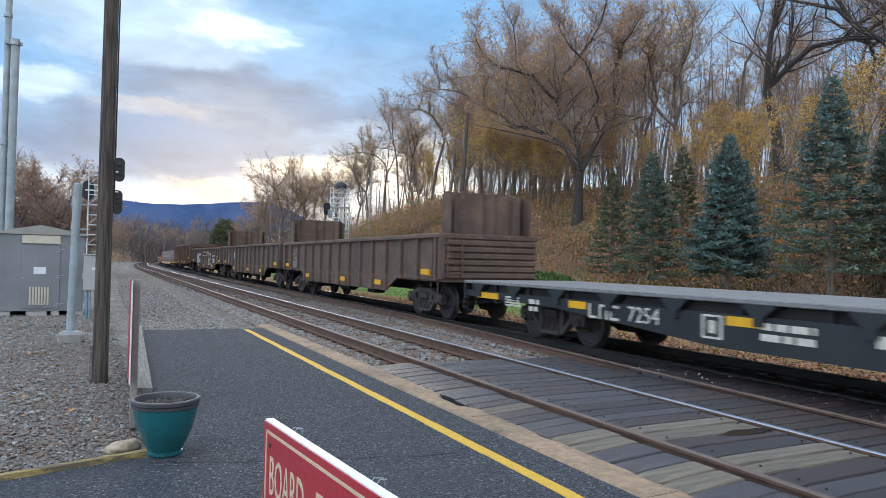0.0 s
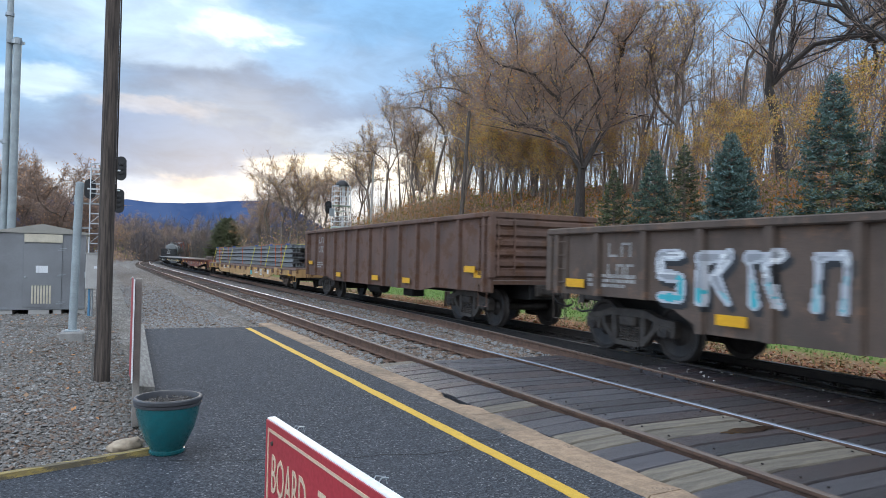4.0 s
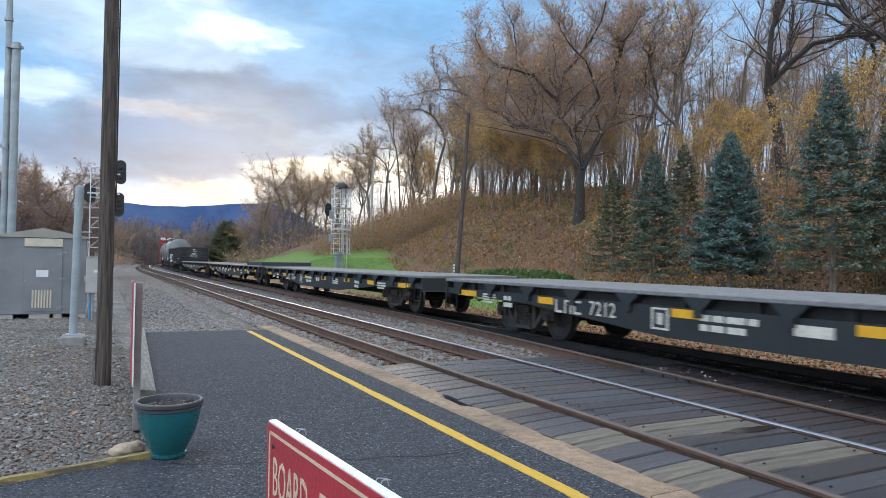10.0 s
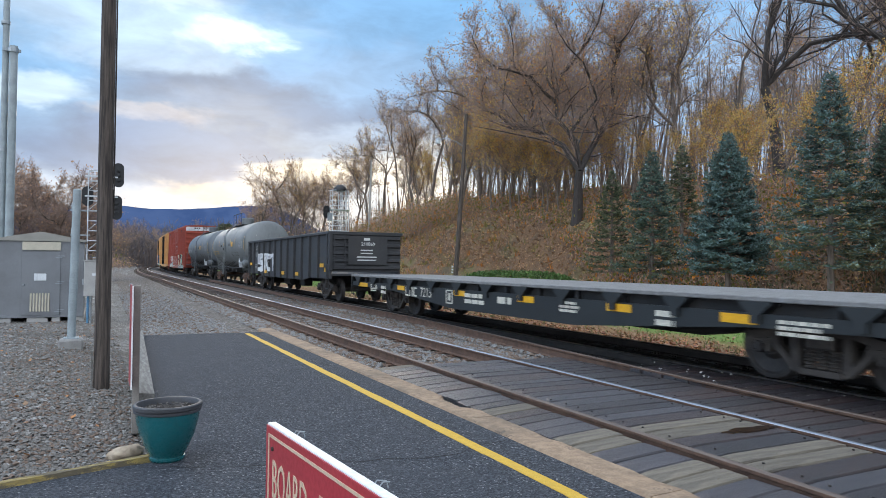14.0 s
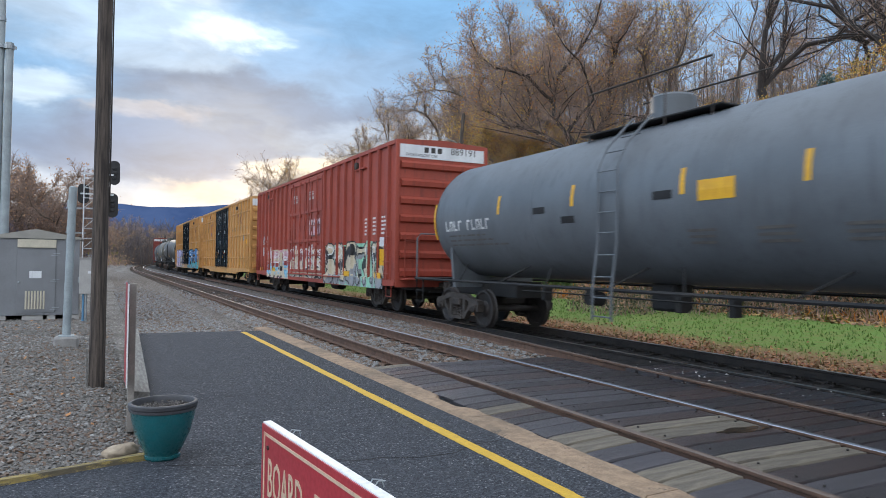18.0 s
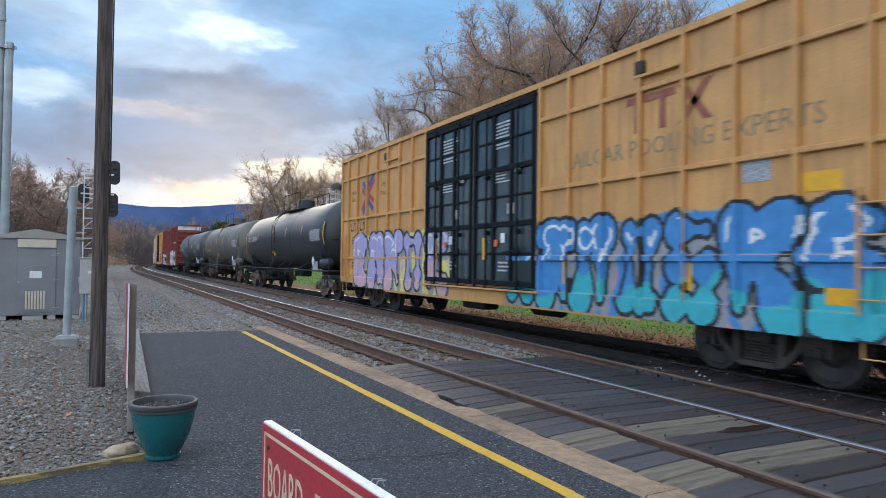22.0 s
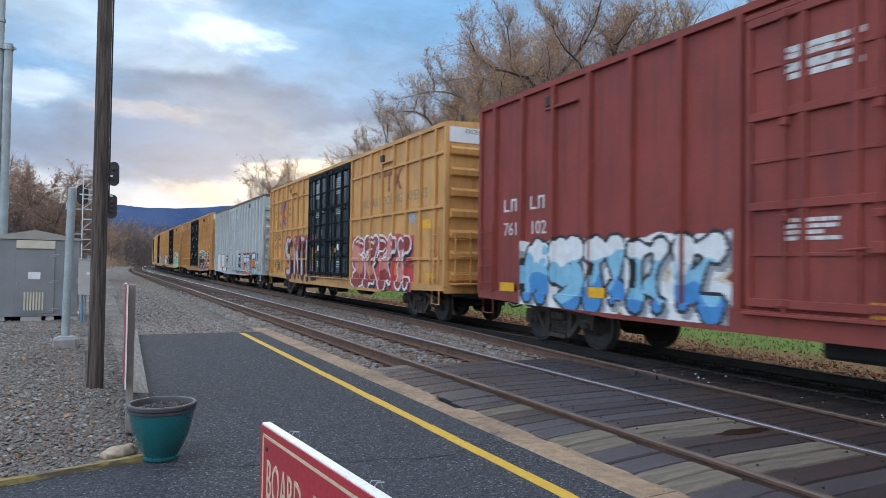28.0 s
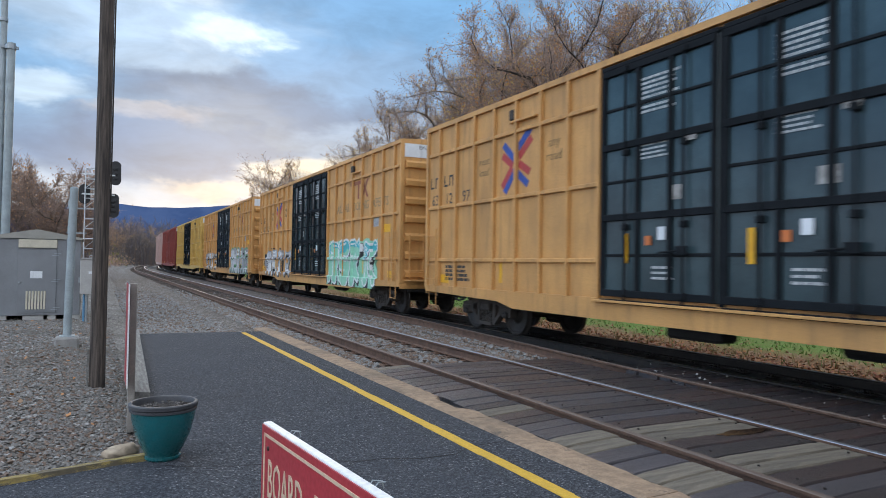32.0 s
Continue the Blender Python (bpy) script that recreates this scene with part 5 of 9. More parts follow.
def post_boxcar(name, label, half, seed, paint, spacing=1.02, door_paint=None, white=True, door=(-2.42, 2.48), kind="post", top=5.15, number=""):
    """A boxcar with vertical posts and doors in the body colour."""
    car = new_car(name, label, "boxcar")
    box_body(car, half, paint, top, STEEL_RUSTY if kind == "grey" else paint)
    box_ends(car, half, paint, top, white, number=number)
    me = Shape().prism([(-1.455, -0.062), (-1.555, -0.046), (-1.555, 0.046), (-1.455, 0.062)], "z", 1.0, top - 0.17).mesh("side_post", paint)
    posts = []
    y = door[1] + 0.10
    while y < half - 0.2:
        posts.append(y)
        y += spacing
    y = door[0] - 0.10
    while y > -half + 0.2:
        posts.append(y)
        y -= spacing
    for y in posts:
        part("side_post", me, None, car, at=(0, y, 0))
        part("side_post", me, None, car, at=Matrix.Rotation(math.pi, 4, "Z") @ Matrix.Translation((0, y, 0)))
    for sx in (-1, 1):
        x0, x1 = sorted((sx * 1.40, sx * 1.53))
        s = Shape().prism([(-half, 1.02), (-half, 0.84), (-half + 3.2, 0.76), (-half + 4.4, 0.70), (half - 4.4, 0.70), (half - 3.2, 0.76), (half, 0.84), (half, 1.02)], "x", x0, x1)
        part("side_sill", s, paint, car)
    mid = (door[0] + door[1]) / 2
    dp = door_paint or paint
    if door[1] - door[0] > 3.6:
        plug_door(car, mid + 0.02, door[1], 1.06, top - 0.32, dp)
        plug_door(car, door[0], mid - 0.02, 1.06, top - 0.32, dp)
    else:
        plug_door(car, door[0], door[1], 1.06, top - 0.32, dp)
    part("door_sill", Shape().box(-1.62, -1.50, door[0] - 2.2, door[1], 0.96, 1.0, c=0.006), paint, car)
    for y in (half - 1.2, half - 4.0, -half + 4.2, -half + 1.3, 0.4):
        part("reflector", plate(y - 0.27, y + 0.27, 1.02, 1.20, -1.532), REFLECT, car)
    for y in (door[1] - 1.3, mid - 1.3):
        part("stencil", bars(-1.52, y, y + 0.75, 4.0, 4.35, 4, seed), MARK_WHITE, car)
        part("stencil", bars(-1.52, y, y + 0.7, 1.9, 2.2, 4, seed + 3), MARK_WHITE, car)
    vent_latch(car, half - 2.6, top - 0.45, paint)
    vent_latch(car, -half + 3.4, top - 0.45, paint)
    add_couplers(car, half)
    add_trucks(car, (-half + 2.35, half - 2.35), "dark")
    return car, ribbed_skin(posts, out=-1.558, half=0.045)


# ---- gondolas ----
def gondola(name, label, half, paint, z_top, z_low, seed, posts=15, drop=True, truck="dark", bulkheads=(), end_ribs=6):
    car = new_car(name, label, "gondola")
    lift = 0.42 if drop else 0.12
    for sx in (-1, 1):
        x0, x1 = sorted((sx * 1.36, sx * 1.42))
        out = [(-half, z_low + lift), (-half + 2.9, z_low + lift), (-half + 3.8, z_low), (half - 3.8, z_low), (half - 2.9, z_low + lift), (half, z_low + lift), (half, z_top), (-half, z_top)]
        part("side_wall", Shape().prism(out, "x", x0, x1), paint, car)
        x0, x1 = sorted((sx * 1.34, sx * 1.53))
        part("top_chord", Shape().box(x0, x1, -half - 0.02, half + 0.02, z_top - 0.09, z_top + 0.03, c=0.02), paint, car)
    ys = [-half + 0.25 + (2 * half - 0.5) * i / (posts - 1) for i in range(posts)]
    me = {}
    for y in ys:
        low = z_low + (lift if abs(y) > half - 3.3 else 0.0)
        if low not in me:
            me[low] = Shape().prism([(-1.415, -0.075), (-1.515, -0.06), (-1.515, 0.06), (-1.415, 0.075)], "z", low, z_top - 0.08).mesh("side_post", paint)
        part("side_post", me[low], None, car, at=(0, y, 0))
        part("side_post", me[low], None, car, at=Matrix.Rotation(math.pi, 4, "Z") @ Matrix.Translation((0, y, 0)))
    for q in (-1, 1):
        a, b = sorted((q * half, q * (half - 0.06)))
        part("end_wall", Shape().box(-1.42, 1.42, a, b, z_low + 0.4, z_top), paint, car)
        for i in range(end_ribs):
            z = z_low + 0.55 + (z_top - z_low - 0.75) * i / (end_ribs - 1)
            part("end_rib", Shape().prism([(q * half, z - 0.10), (q * (half + 0.07), z - 0.05), (q * (half + 0.07), z + 0.04), (q * half, z + 0.09)], "x", -1.40, 1.40), paint, car)
        a, b = sorted((q * half, q * (half + 0.05)))
        part("end_chord", Shape().box(-1.5, 1.5, a, b, z_top - 0.10, z_top + 0.03, c=0.015), paint, car)
        rung_ladder(car, -1.43, q * (half - 0.30), z_low + 0.5, z_top - 0.1, 0.42, "y", paint, 4)
        rung_ladder(car, -1.1, q * (half + 0.10), z_low + 0.5, z_top - 0.1, 0.42, "x", paint, 4)
        part("step", Shape().tube([(-1.46, q * (half - 0.5), 1.0), (-1.46, q * (half - 0.5), 0.52), (-1.46, q * (half - 0.12), 0.52), (-1.46, q * (half - 0.12), 1.0)], 0.015, 6), paint, car)
        part("corner_cap", Shape().box(-1.50, -1.36, q * half - 0.08, q * half + 0.08, z_low + 0.45, z_top, c=0.012), paint, car)
    part("floor", Shape().box(-1.38, 1.38, -half, half, 1.02, 1.10), paint, car)
    s = Shape().box(-0.32, 0.32, -half + 0.1, half - 0.1, 0.66, 1.02, c=0.02).turn([(0, -1.0), (0.19, -0.98), (0.19, 0.2), (0, 0.22)], "y", (-0.7, 1.5, 0.60), 12).box(-0.9, -0.5, -2.2, -1.5, 0.45, 0.8, c=0.03)
    part("underframe", s, BLACK_FRAME, car)
    for q in bulkheads:
        y = q * (half - 0.32)
        s = Shape()
        n = 48
        pts = [(-1.22 + 2.44 * i / n, y + q * 0.0 + 0.07 * math.sin(i * 0.82) * (0.5 + 0.5 * math.sin(i * 0.31))) for i in range(n + 1)]
        zs = [3.38 + 0.07 * noise.noise((i * 0.4, q, seed)) for i in range(n + 1)]
        for i in range(n):
            (xa, ya), (xb, yb) = pts[i], pts[i + 1]
            for d in (-0.05, 0.05):
                s.face([(xa, ya + d, 1.1), (xb, yb + d, 1.1), (xb, yb + d, zs[i + 1]), (xa, ya + d, zs[i])])
            s.face([(xa, ya - 0.05, zs[i]), (xb, yb - 0.05, zs[i + 1]), (xb, yb + 0.05, zs[i + 1]), (xa, ya + 0.05, zs[i])])
        for sx, i in ((-1.22, 0), (1.22, n)):
            s.face([(sx, pts[i][1] - 0.05, 1.1), (sx, pts[i][1] + 0.05, 1.1), (sx, pts[i][1] + 0.05, zs[i]), (sx, pts[i][1] - 0.05, zs[i])])
        s.box(-1.24, -1.18, y - 0.35, y + 0.06, 2.1, 3.3).box(1.18, 1.24, y - 0.35, y + 0.06, 2.1, 3.3)
        part("end_bulkhead", s, GON_BROWN, car, "tall buckled steel end sheet")
    for k in range(5):
        y = half - 1.2 - (2 * half - 2.4) * k / 4
        y = min(((a + b) / 2 for a, b in zip(ys, ys[1:])), key=lambda q: abs(q - y))
        z = z_low + (0.55 if abs(y) > half - 3 else 0.16)
        part("reflector", plate(y - 0.26, y + 0.26, z, z + 0.15, -1.502), REFLECT, car)
    part("reflector", plate(-half + 0.40, -half + 0.80, 1.15, 1.32, -1.422), REFLECT, car)
    part("car_mark", glyphs(-1.42, (ys[-2] + ys[-3]) / 2 - 0.30, (ys[-2] + ys[-3]) / 2 + 0.34, z_top - 0.50, z_top - 0.26, 2), MARK_DIM, car, "worn pale marks")
    part("car_mark", glyphs(-1.42, (ys[-2] + ys[-3]) / 2 - 0.34, (ys[-2] + ys[-3]) / 2 + 0.36, z_top - 0.86, z_top - 0.62, 3), MARK_DIM, car, "worn pale marks")
    part("stencil", bars(-1.42, half - 2.4, half - 1.1, 1.15, 1.4, 3, seed), MARK_DIM, car)
    add_couplers(car, half)
    add_trucks(car, (-half + 1.75, half - 1.75), truck)

    def skin(y, z):
        return -1.515 if min(abs(y - p) for p in ys) < 0.075 else -1.42
    return car, skin


# ---- flatcars ----
def flatcar(name, label, half, paint, deck, seed, marks=MARK_GREY, number=""):
    car = new_car(name, label, "flatcar")
    s = Shape()
    part("deck", s.box(-1.5, 1.5, -half, half, 1.085, 1.155, c=0.012), deck, car)
    for sx in (-1, 1):
        x0, x1 = sorted((sx * 1.42, sx * 1.46))
        belly = [(half, 0.80), (half - 3.6, 0.74), (half - 4.6, 0.66), (half - 7.4, 0.45)]
        out = [(-y, z) for y, z in belly] + belly[::-1] + [(half, 0.93), (-half, 0.93)]
        part("side_sill", Shape().prism(out, "x", x0, x1), paint, car)
        x0, x1 = sorted((sx * 1.32, sx * 1.34))
        part("side_web", Shape().prism([(-half + 0.1, 0.80), (-half + 4.3, 0.80), (-half + 5.6, 0.70), (half - 5.6, 0.70), (half - 4.3, 0.80), (half - 0.1, 0.80), (half - 0.1, 1.085), (-half + 0.1, 1.085)], "x", x0, x1), BLACK_FRAME, car)
    pocket = Shape().prism([(-0.25, 1.086), (0.25, 1.086), (0.25, 1.06), (0.07, 0.91), (0.07, 0.80), (-0.07, 0.80), (-0.07, 0.91), (-0.25, 1.06)], "x", -1.515, -1.34).mesh("stake_pocket", paint)
    k = 14
    for i in range(k):
        y = -half + 0.7 + (2 * half - 1.4) * i / (k - 1)
        part("stake_pocket", pocket, None, car, at=(0, y, 0))
        part("stake_pocket", pocket, None, car, at=Matrix.Rotation(math.pi, 4, "Z") @ Matrix.Translation((0, y, 0)))
    s = Shape().prism([(-half + 0.1, 0.75), (-half + 3.6, 0.75), (-half + 5.4, 0.42), (half - 5.4, 0.42), (half - 3.6, 0.75), (half - 0.1, 0.75), (half - 0.1, 1.08), (-half + 0.1, 1.08)], "x", -0.38, 0.38)
    part("underframe", s, BLACK_FRAME, car)
    bearer = Shape().box(-1.42, 1.42, -0.05, 0.05, 0.80, 1.08).mesh("cross_bearer", BLACK_FRAME)
    for i in range(-7, 8):
        part("cross_bearer", bearer, None, car, at=(0, i * half / 8, 0))
    part("air_tank", Shape().turn([(0, -0.5), (0.19, -0.48), (0.19, 0.6), (0, 0.62)], "y", (-0.85, 1.2, 0.62), 12), BLACK_FRAME, car)
    part("brake_valve", Shape().box(-1.0, -0.6, -2.0, -1.3, 0.50, 0.85, c=0.03), BLACK_FRAME, car)
    for q in (-1, 1):
        a, b = sorted((q * half, q * (half - 0.05)))
        part("end_sill", Shape().box(-1.5, 1.5, a, b, 0.72, 1.09, c=0.01), paint, car)
        part("step", Shape().tube([(-1.47, q * (half - 0.55), 0.8), (-1.47, q * (half - 0.55), 0.46), (-1.47, q * (half - 0.15), 0.46), (-1.47, q * (half - 0.15), 0.8)], 0.015, 6), paint, car)
    s = Shape().turn([(0.20, -0.01), (0.215, 0), (0.20, 0.01), (0.19, 0)], "x", (-1.56, -half + 0.75, 0.80), 18, closed=True).tube([(-1.56, -half + 0.75, 0.80), (-1.4, -half + 0.75, 0.80)], 0.02, 6).tube([(-1.56, -half + 0.56, 0.80), (-1.56, -half + 0.94, 0.80)], 0.011, 4).tube([(-1.56, -half + 0.75, 0.61), (-1.56, -half + 0.75, 0.99)], 0.011, 4)
    part("brake_wheel", s, STEEL_DARK, car)
    for q in (-1, 1):
        part("uncoupling_lever", Shape().tube([(-1.46, q * (half + 0.05), 0.60), (-1.42, q * (half + 0.10), 0.74), (-0.5, q * (half + 0.22), 0.72), (-0.12, q * (half + 0.35), 0.80)], 0.017, 6).tube([(-1.46, q * (half + 0.05), 0.74), (-1.46, q * (half + 0.05), 0.50), (-1.36, q * (half + 0.06), 0.50)], 0.017, 6), MARK_YELLOW if seed == 7 and q < 0 else STEEL_DARK, car)
    for y0, y1 in ((0.6, 1.5), (4.0, 4.5), (7.55, 8.1), (10.4, 11.0), (13.2, 13.8), (15.6, 16.2), (18.2, 19.1)):
        if y1 < 2 * half - 0.2:
            part("reflector", plate(half - y1, half - y0, 0.775, 0.905, -1.462), REFLECT, car)
    part("car_mark", glyphs(-1.46, half - 5.42, half - 4.58, 0.64, 0.89, 3), marks, car, "pale block marks")
    if number:
        side_text(number, 0.36, marks, car, half - 5.93, 0.765, -1.463)
    else:
        part("car_mark", glyphs(-1.46, half - 6.35, half - 5.55, 0.64, 0.89, 4), marks, car, "pale block marks")
    for y, wide, rows in ((2.1, 0.6, 4), (2.9, 0.4, 2), (8.6, 1.0, 2), (9.9, 0.6, 1), (12.2, 0.7, 3), (16.9, 0.8, 3), (14.6, 0.5, 2)):
        part("stencil", bars(-1.46, half - y - wide / 2, half - y + wide / 2, 0.60 if rows == 2 else 0.66, 0.88, rows, seed + int(y * 3)), marks, car)
    part("stencil", Shape().box(-1.466, -1.458, half - 7.48, half - 7.12, 0.56, 0.59).box(-1.466, -1.458, half - 7.48, half - 7.12, 0.87, 0.90).box(-1.466, -1.458, half - 7.48, half - 7.44, 0.56, 0.90).box(-1.466, -1.458, half - 7.16, half - 7.12, 0.56, 0.90).box(-1.466, -1.458, half - 7.36, half - 7.24, 0.64, 0.82), marks, car)
    add_couplers(car, half)
    add_trucks(car, (-half + 2.9, half - 2.9), "dark" if paint == FLAT_BLACK else "rusty")
    return car


def long_flatcar(half):
    car = new_car("flatcar", "long tan-yellow rusty flatcar loaded with steel rails", "flatcar")
    part("deck", Shape().box(-1.5, 1.5, -half, half, 0.96, 1.02, c=0.01), DECK_RUST, car)
    for sx in (-1, 1):
        x0, x1 = sorted((sx * 1.42, sx * 1.47))
        out = [(-half, 0.66), (-half + 4.6, 0.66), (-half + 6.0, 0.42), (half - 6.0, 0.42), (half - 4.6, 0.66), (half, 0.66), (half, 0.96), (-half, 0.96)]
        part("side_sill", Shape().prism(out, "x", x0, x1), FLAT_TAN, car)
        x0, x1 = sorted((sx * 1.40, sx * 1.53))
        part("sill_flange", Shape().box(x0, x1, -half, half, 0.91, 0.97, c=0.008), DECK_RUST, car)
    me = Shape().box(-1.55, -1.46, -0.13, 0.13, 0.72, 0.98, c=0.015).mesh("stake_pocket", DECK_RUST)
    for i in range(15):
        part("stake_pocket", me, None, car, at=(0, -half + 1.0 + (2 * half - 2) * i / 14, 0))
    s = Shape().box(-0.4, 0.4, -half + 0.1, half - 0.1, 0.5, 0.96, c=0.02)
    for i in range(-9, 10):
        s.box(-1.42, 1.42, i * half / 10 - 0.05, i * half / 10 + 0.05, 0.7, 0.96)
    part("underframe", s, BLACK_FRAME, car)
    for q in (-1, 1):
        a, b = sorted((q * half, q * (half - 0.06)))
        part("end_sill", Shape().box(-1.5, 1.5, a, b, 0.60, 0.98, c=0.012), FLAT_TAN, car)
        part("jack_pad", Shape().box(-1.56, -1.44, q * (half - 3.75) - 0.32, q * (half - 3.75) + 0.32, 0.62, 0.98, c=0.015), FLAT_TAN, car)
        part("step", Shape().tube([(-1.47, q * (half - 0.6), 0.7), (-1.47, q * (half - 0.6), 0.42), (-1.47, q * (half - 0.15), 0.42), (-1.47, q * (half - 0.15), 0.7)], 0.015, 6), FLAT_TAN, car)
    for y in (-12.4, -8.9, -4.6, 0.6, 5.2, 9.4, 12.5):
        part("reflector", plate(y - 0.34, y + 0.34, 0.80, 0.90, -1.472), REFLECT, car)
        if abs(y) > 12:
            part("reflector", plate(y - 0.34, y + 0.34, 0.66, 0.76, -1.472), REFLECT, car)
    part("car_mark", glyphs(-1.47, 5.64, 6.58, 0.67, 0.88, 4), MARK_WHITE, car, "white block marks")
    side_text("141164", 0.30, MARK_WHITE, car, 4.97, 0.775, -1.473)
    part("car_mark", glyphs(-1.47, -5.3, -4.4, 0.60, 0.82, 3), MARK_WHITE, car, "white block emblem")
    part("stencil", bars(-1.47, -6.4, -5.8, 0.5, 0.86, 5, 4), MARK_WHITE, car)
    part("placard", plate(-8.0, -7.6, 0.60, 0.84, -1.47), WHITE_PAINT, car, "white card")
    part("paint_patch", plate(-3.6, -3.15, 0.48, 0.72, -1.47), PAINTS["teal"], car, "teal sprayed patch")
    add_couplers(car, half)
    add_trucks(car, (-half + 3.75, half - 3.75), "rusty")
    return car


def rail_stack():
    """Tiers of steel rails, strapped down."""
    load = thing("rail_stack", "stack of grey steel rails strapped to a flatcar", "rail load", group="loads on the train")
    rng = random.Random(8)
    prof = [(-0.07, 0.0), (0.07, 0.0), (0.07, 0.012), (0.012, 0.03), (0.010, 0.125), (0.036, 0.137), (0.036, 0.168), (-0.036, 0.168), (-0.036, 0.137), (-0.010, 0.125), (-0.012, 0.03), (-0.07, 0.012)]
    me = [Shape().prism(prof, "y", -11.95 + d, 11.9 - d).mesh("steel_rail", RAIL_LOAD) for d in (0.0, 0.08, 0.16)]
    for tier in range(5):
        z = 1.05 + tier * 0.225
        for i in range(16):
            if 2 < i and tier < 4 and i < 13:
                if tier % 2:
                    continue
            part("steel_rail", me[rng.randrange(3)], None, load, at=pose(-1.22 + i * 0.163, rng.uniform(-0.15, 0.15), z))
        if tier < 4:
            for k in range(11):
                y = -11.4 + 2.27 * k
                part("dunnage", Shape().box(-1.30, 1.30, y - 0.05, y + 0.05, z + 0.17, z + 0.223, c=0.006), DECK_WOOD, load)
    for y0, y1, m in ((11.0, 12.4, STRAP_YELLOW), (7.6, 8.45, STRAP_YELLOW), (3.66, 4.55, STRAP_YELLOW), (-3.76, -3.0, STRAP_YELLOW), (-7.57, -6.95, STRAP_YELLOW), (-11.2, -10.6, STRAP_YELLOW)):
        s = Shape()
        a, b, w = Vector((-1.34, y0, 2.14)), Vector((-1.56, y0 + 0.45 * (y1 - y0), 0.80)), 0.055
        s.solid([(a.x, a.y - w, a.z), (a.x, a.y + w, a.z), (b.x, b.y + w, b.z), (b.x, b.y - w, b.z), (a.x + 0.01, a.y - w, a.z), (a.x + 0.01, a.y + w, a.z), (b.x + 0.01, b.y + w, b.z), (b.x + 0.01, b.y - w, b.z)], [(0, 1, 2, 3), (7, 6, 5, 4), (0, 4, 5, 1), (2, 6, 7, 3), (1, 5, 6, 2), (0, 3, 7, 4)])
        s.box(-1.34, 1.34, y0 - w, y0 + w, 2.135, 2.145)
        strap = part("strap", s, m, load, "yellow webbing strap")
        part("edge_protector", Shape().box(-1.37, -1.2, y0 - 0.12, y0 + 0.12, 2.09, 2.155, c=0.01), STRAP_BLUE, strap)
    for y in (9.67, 8.98, 5.74, 0.23, -5.34, -8.84, -10.05):
        s = Shape().box(-1.335, -1.32, y - 0.045, y + 0.045, 1.05, 2.14).box(-1.335, 1.335, y - 0.045, y + 0.045, 2.13, 2.142).box(-1.36, -1.33, y - 0.07, y + 0.07, 1.8, 1.95, c=0.01)
        part("strap", s, STRAP_ORANGE, load, "orange webbing strap")
    return load


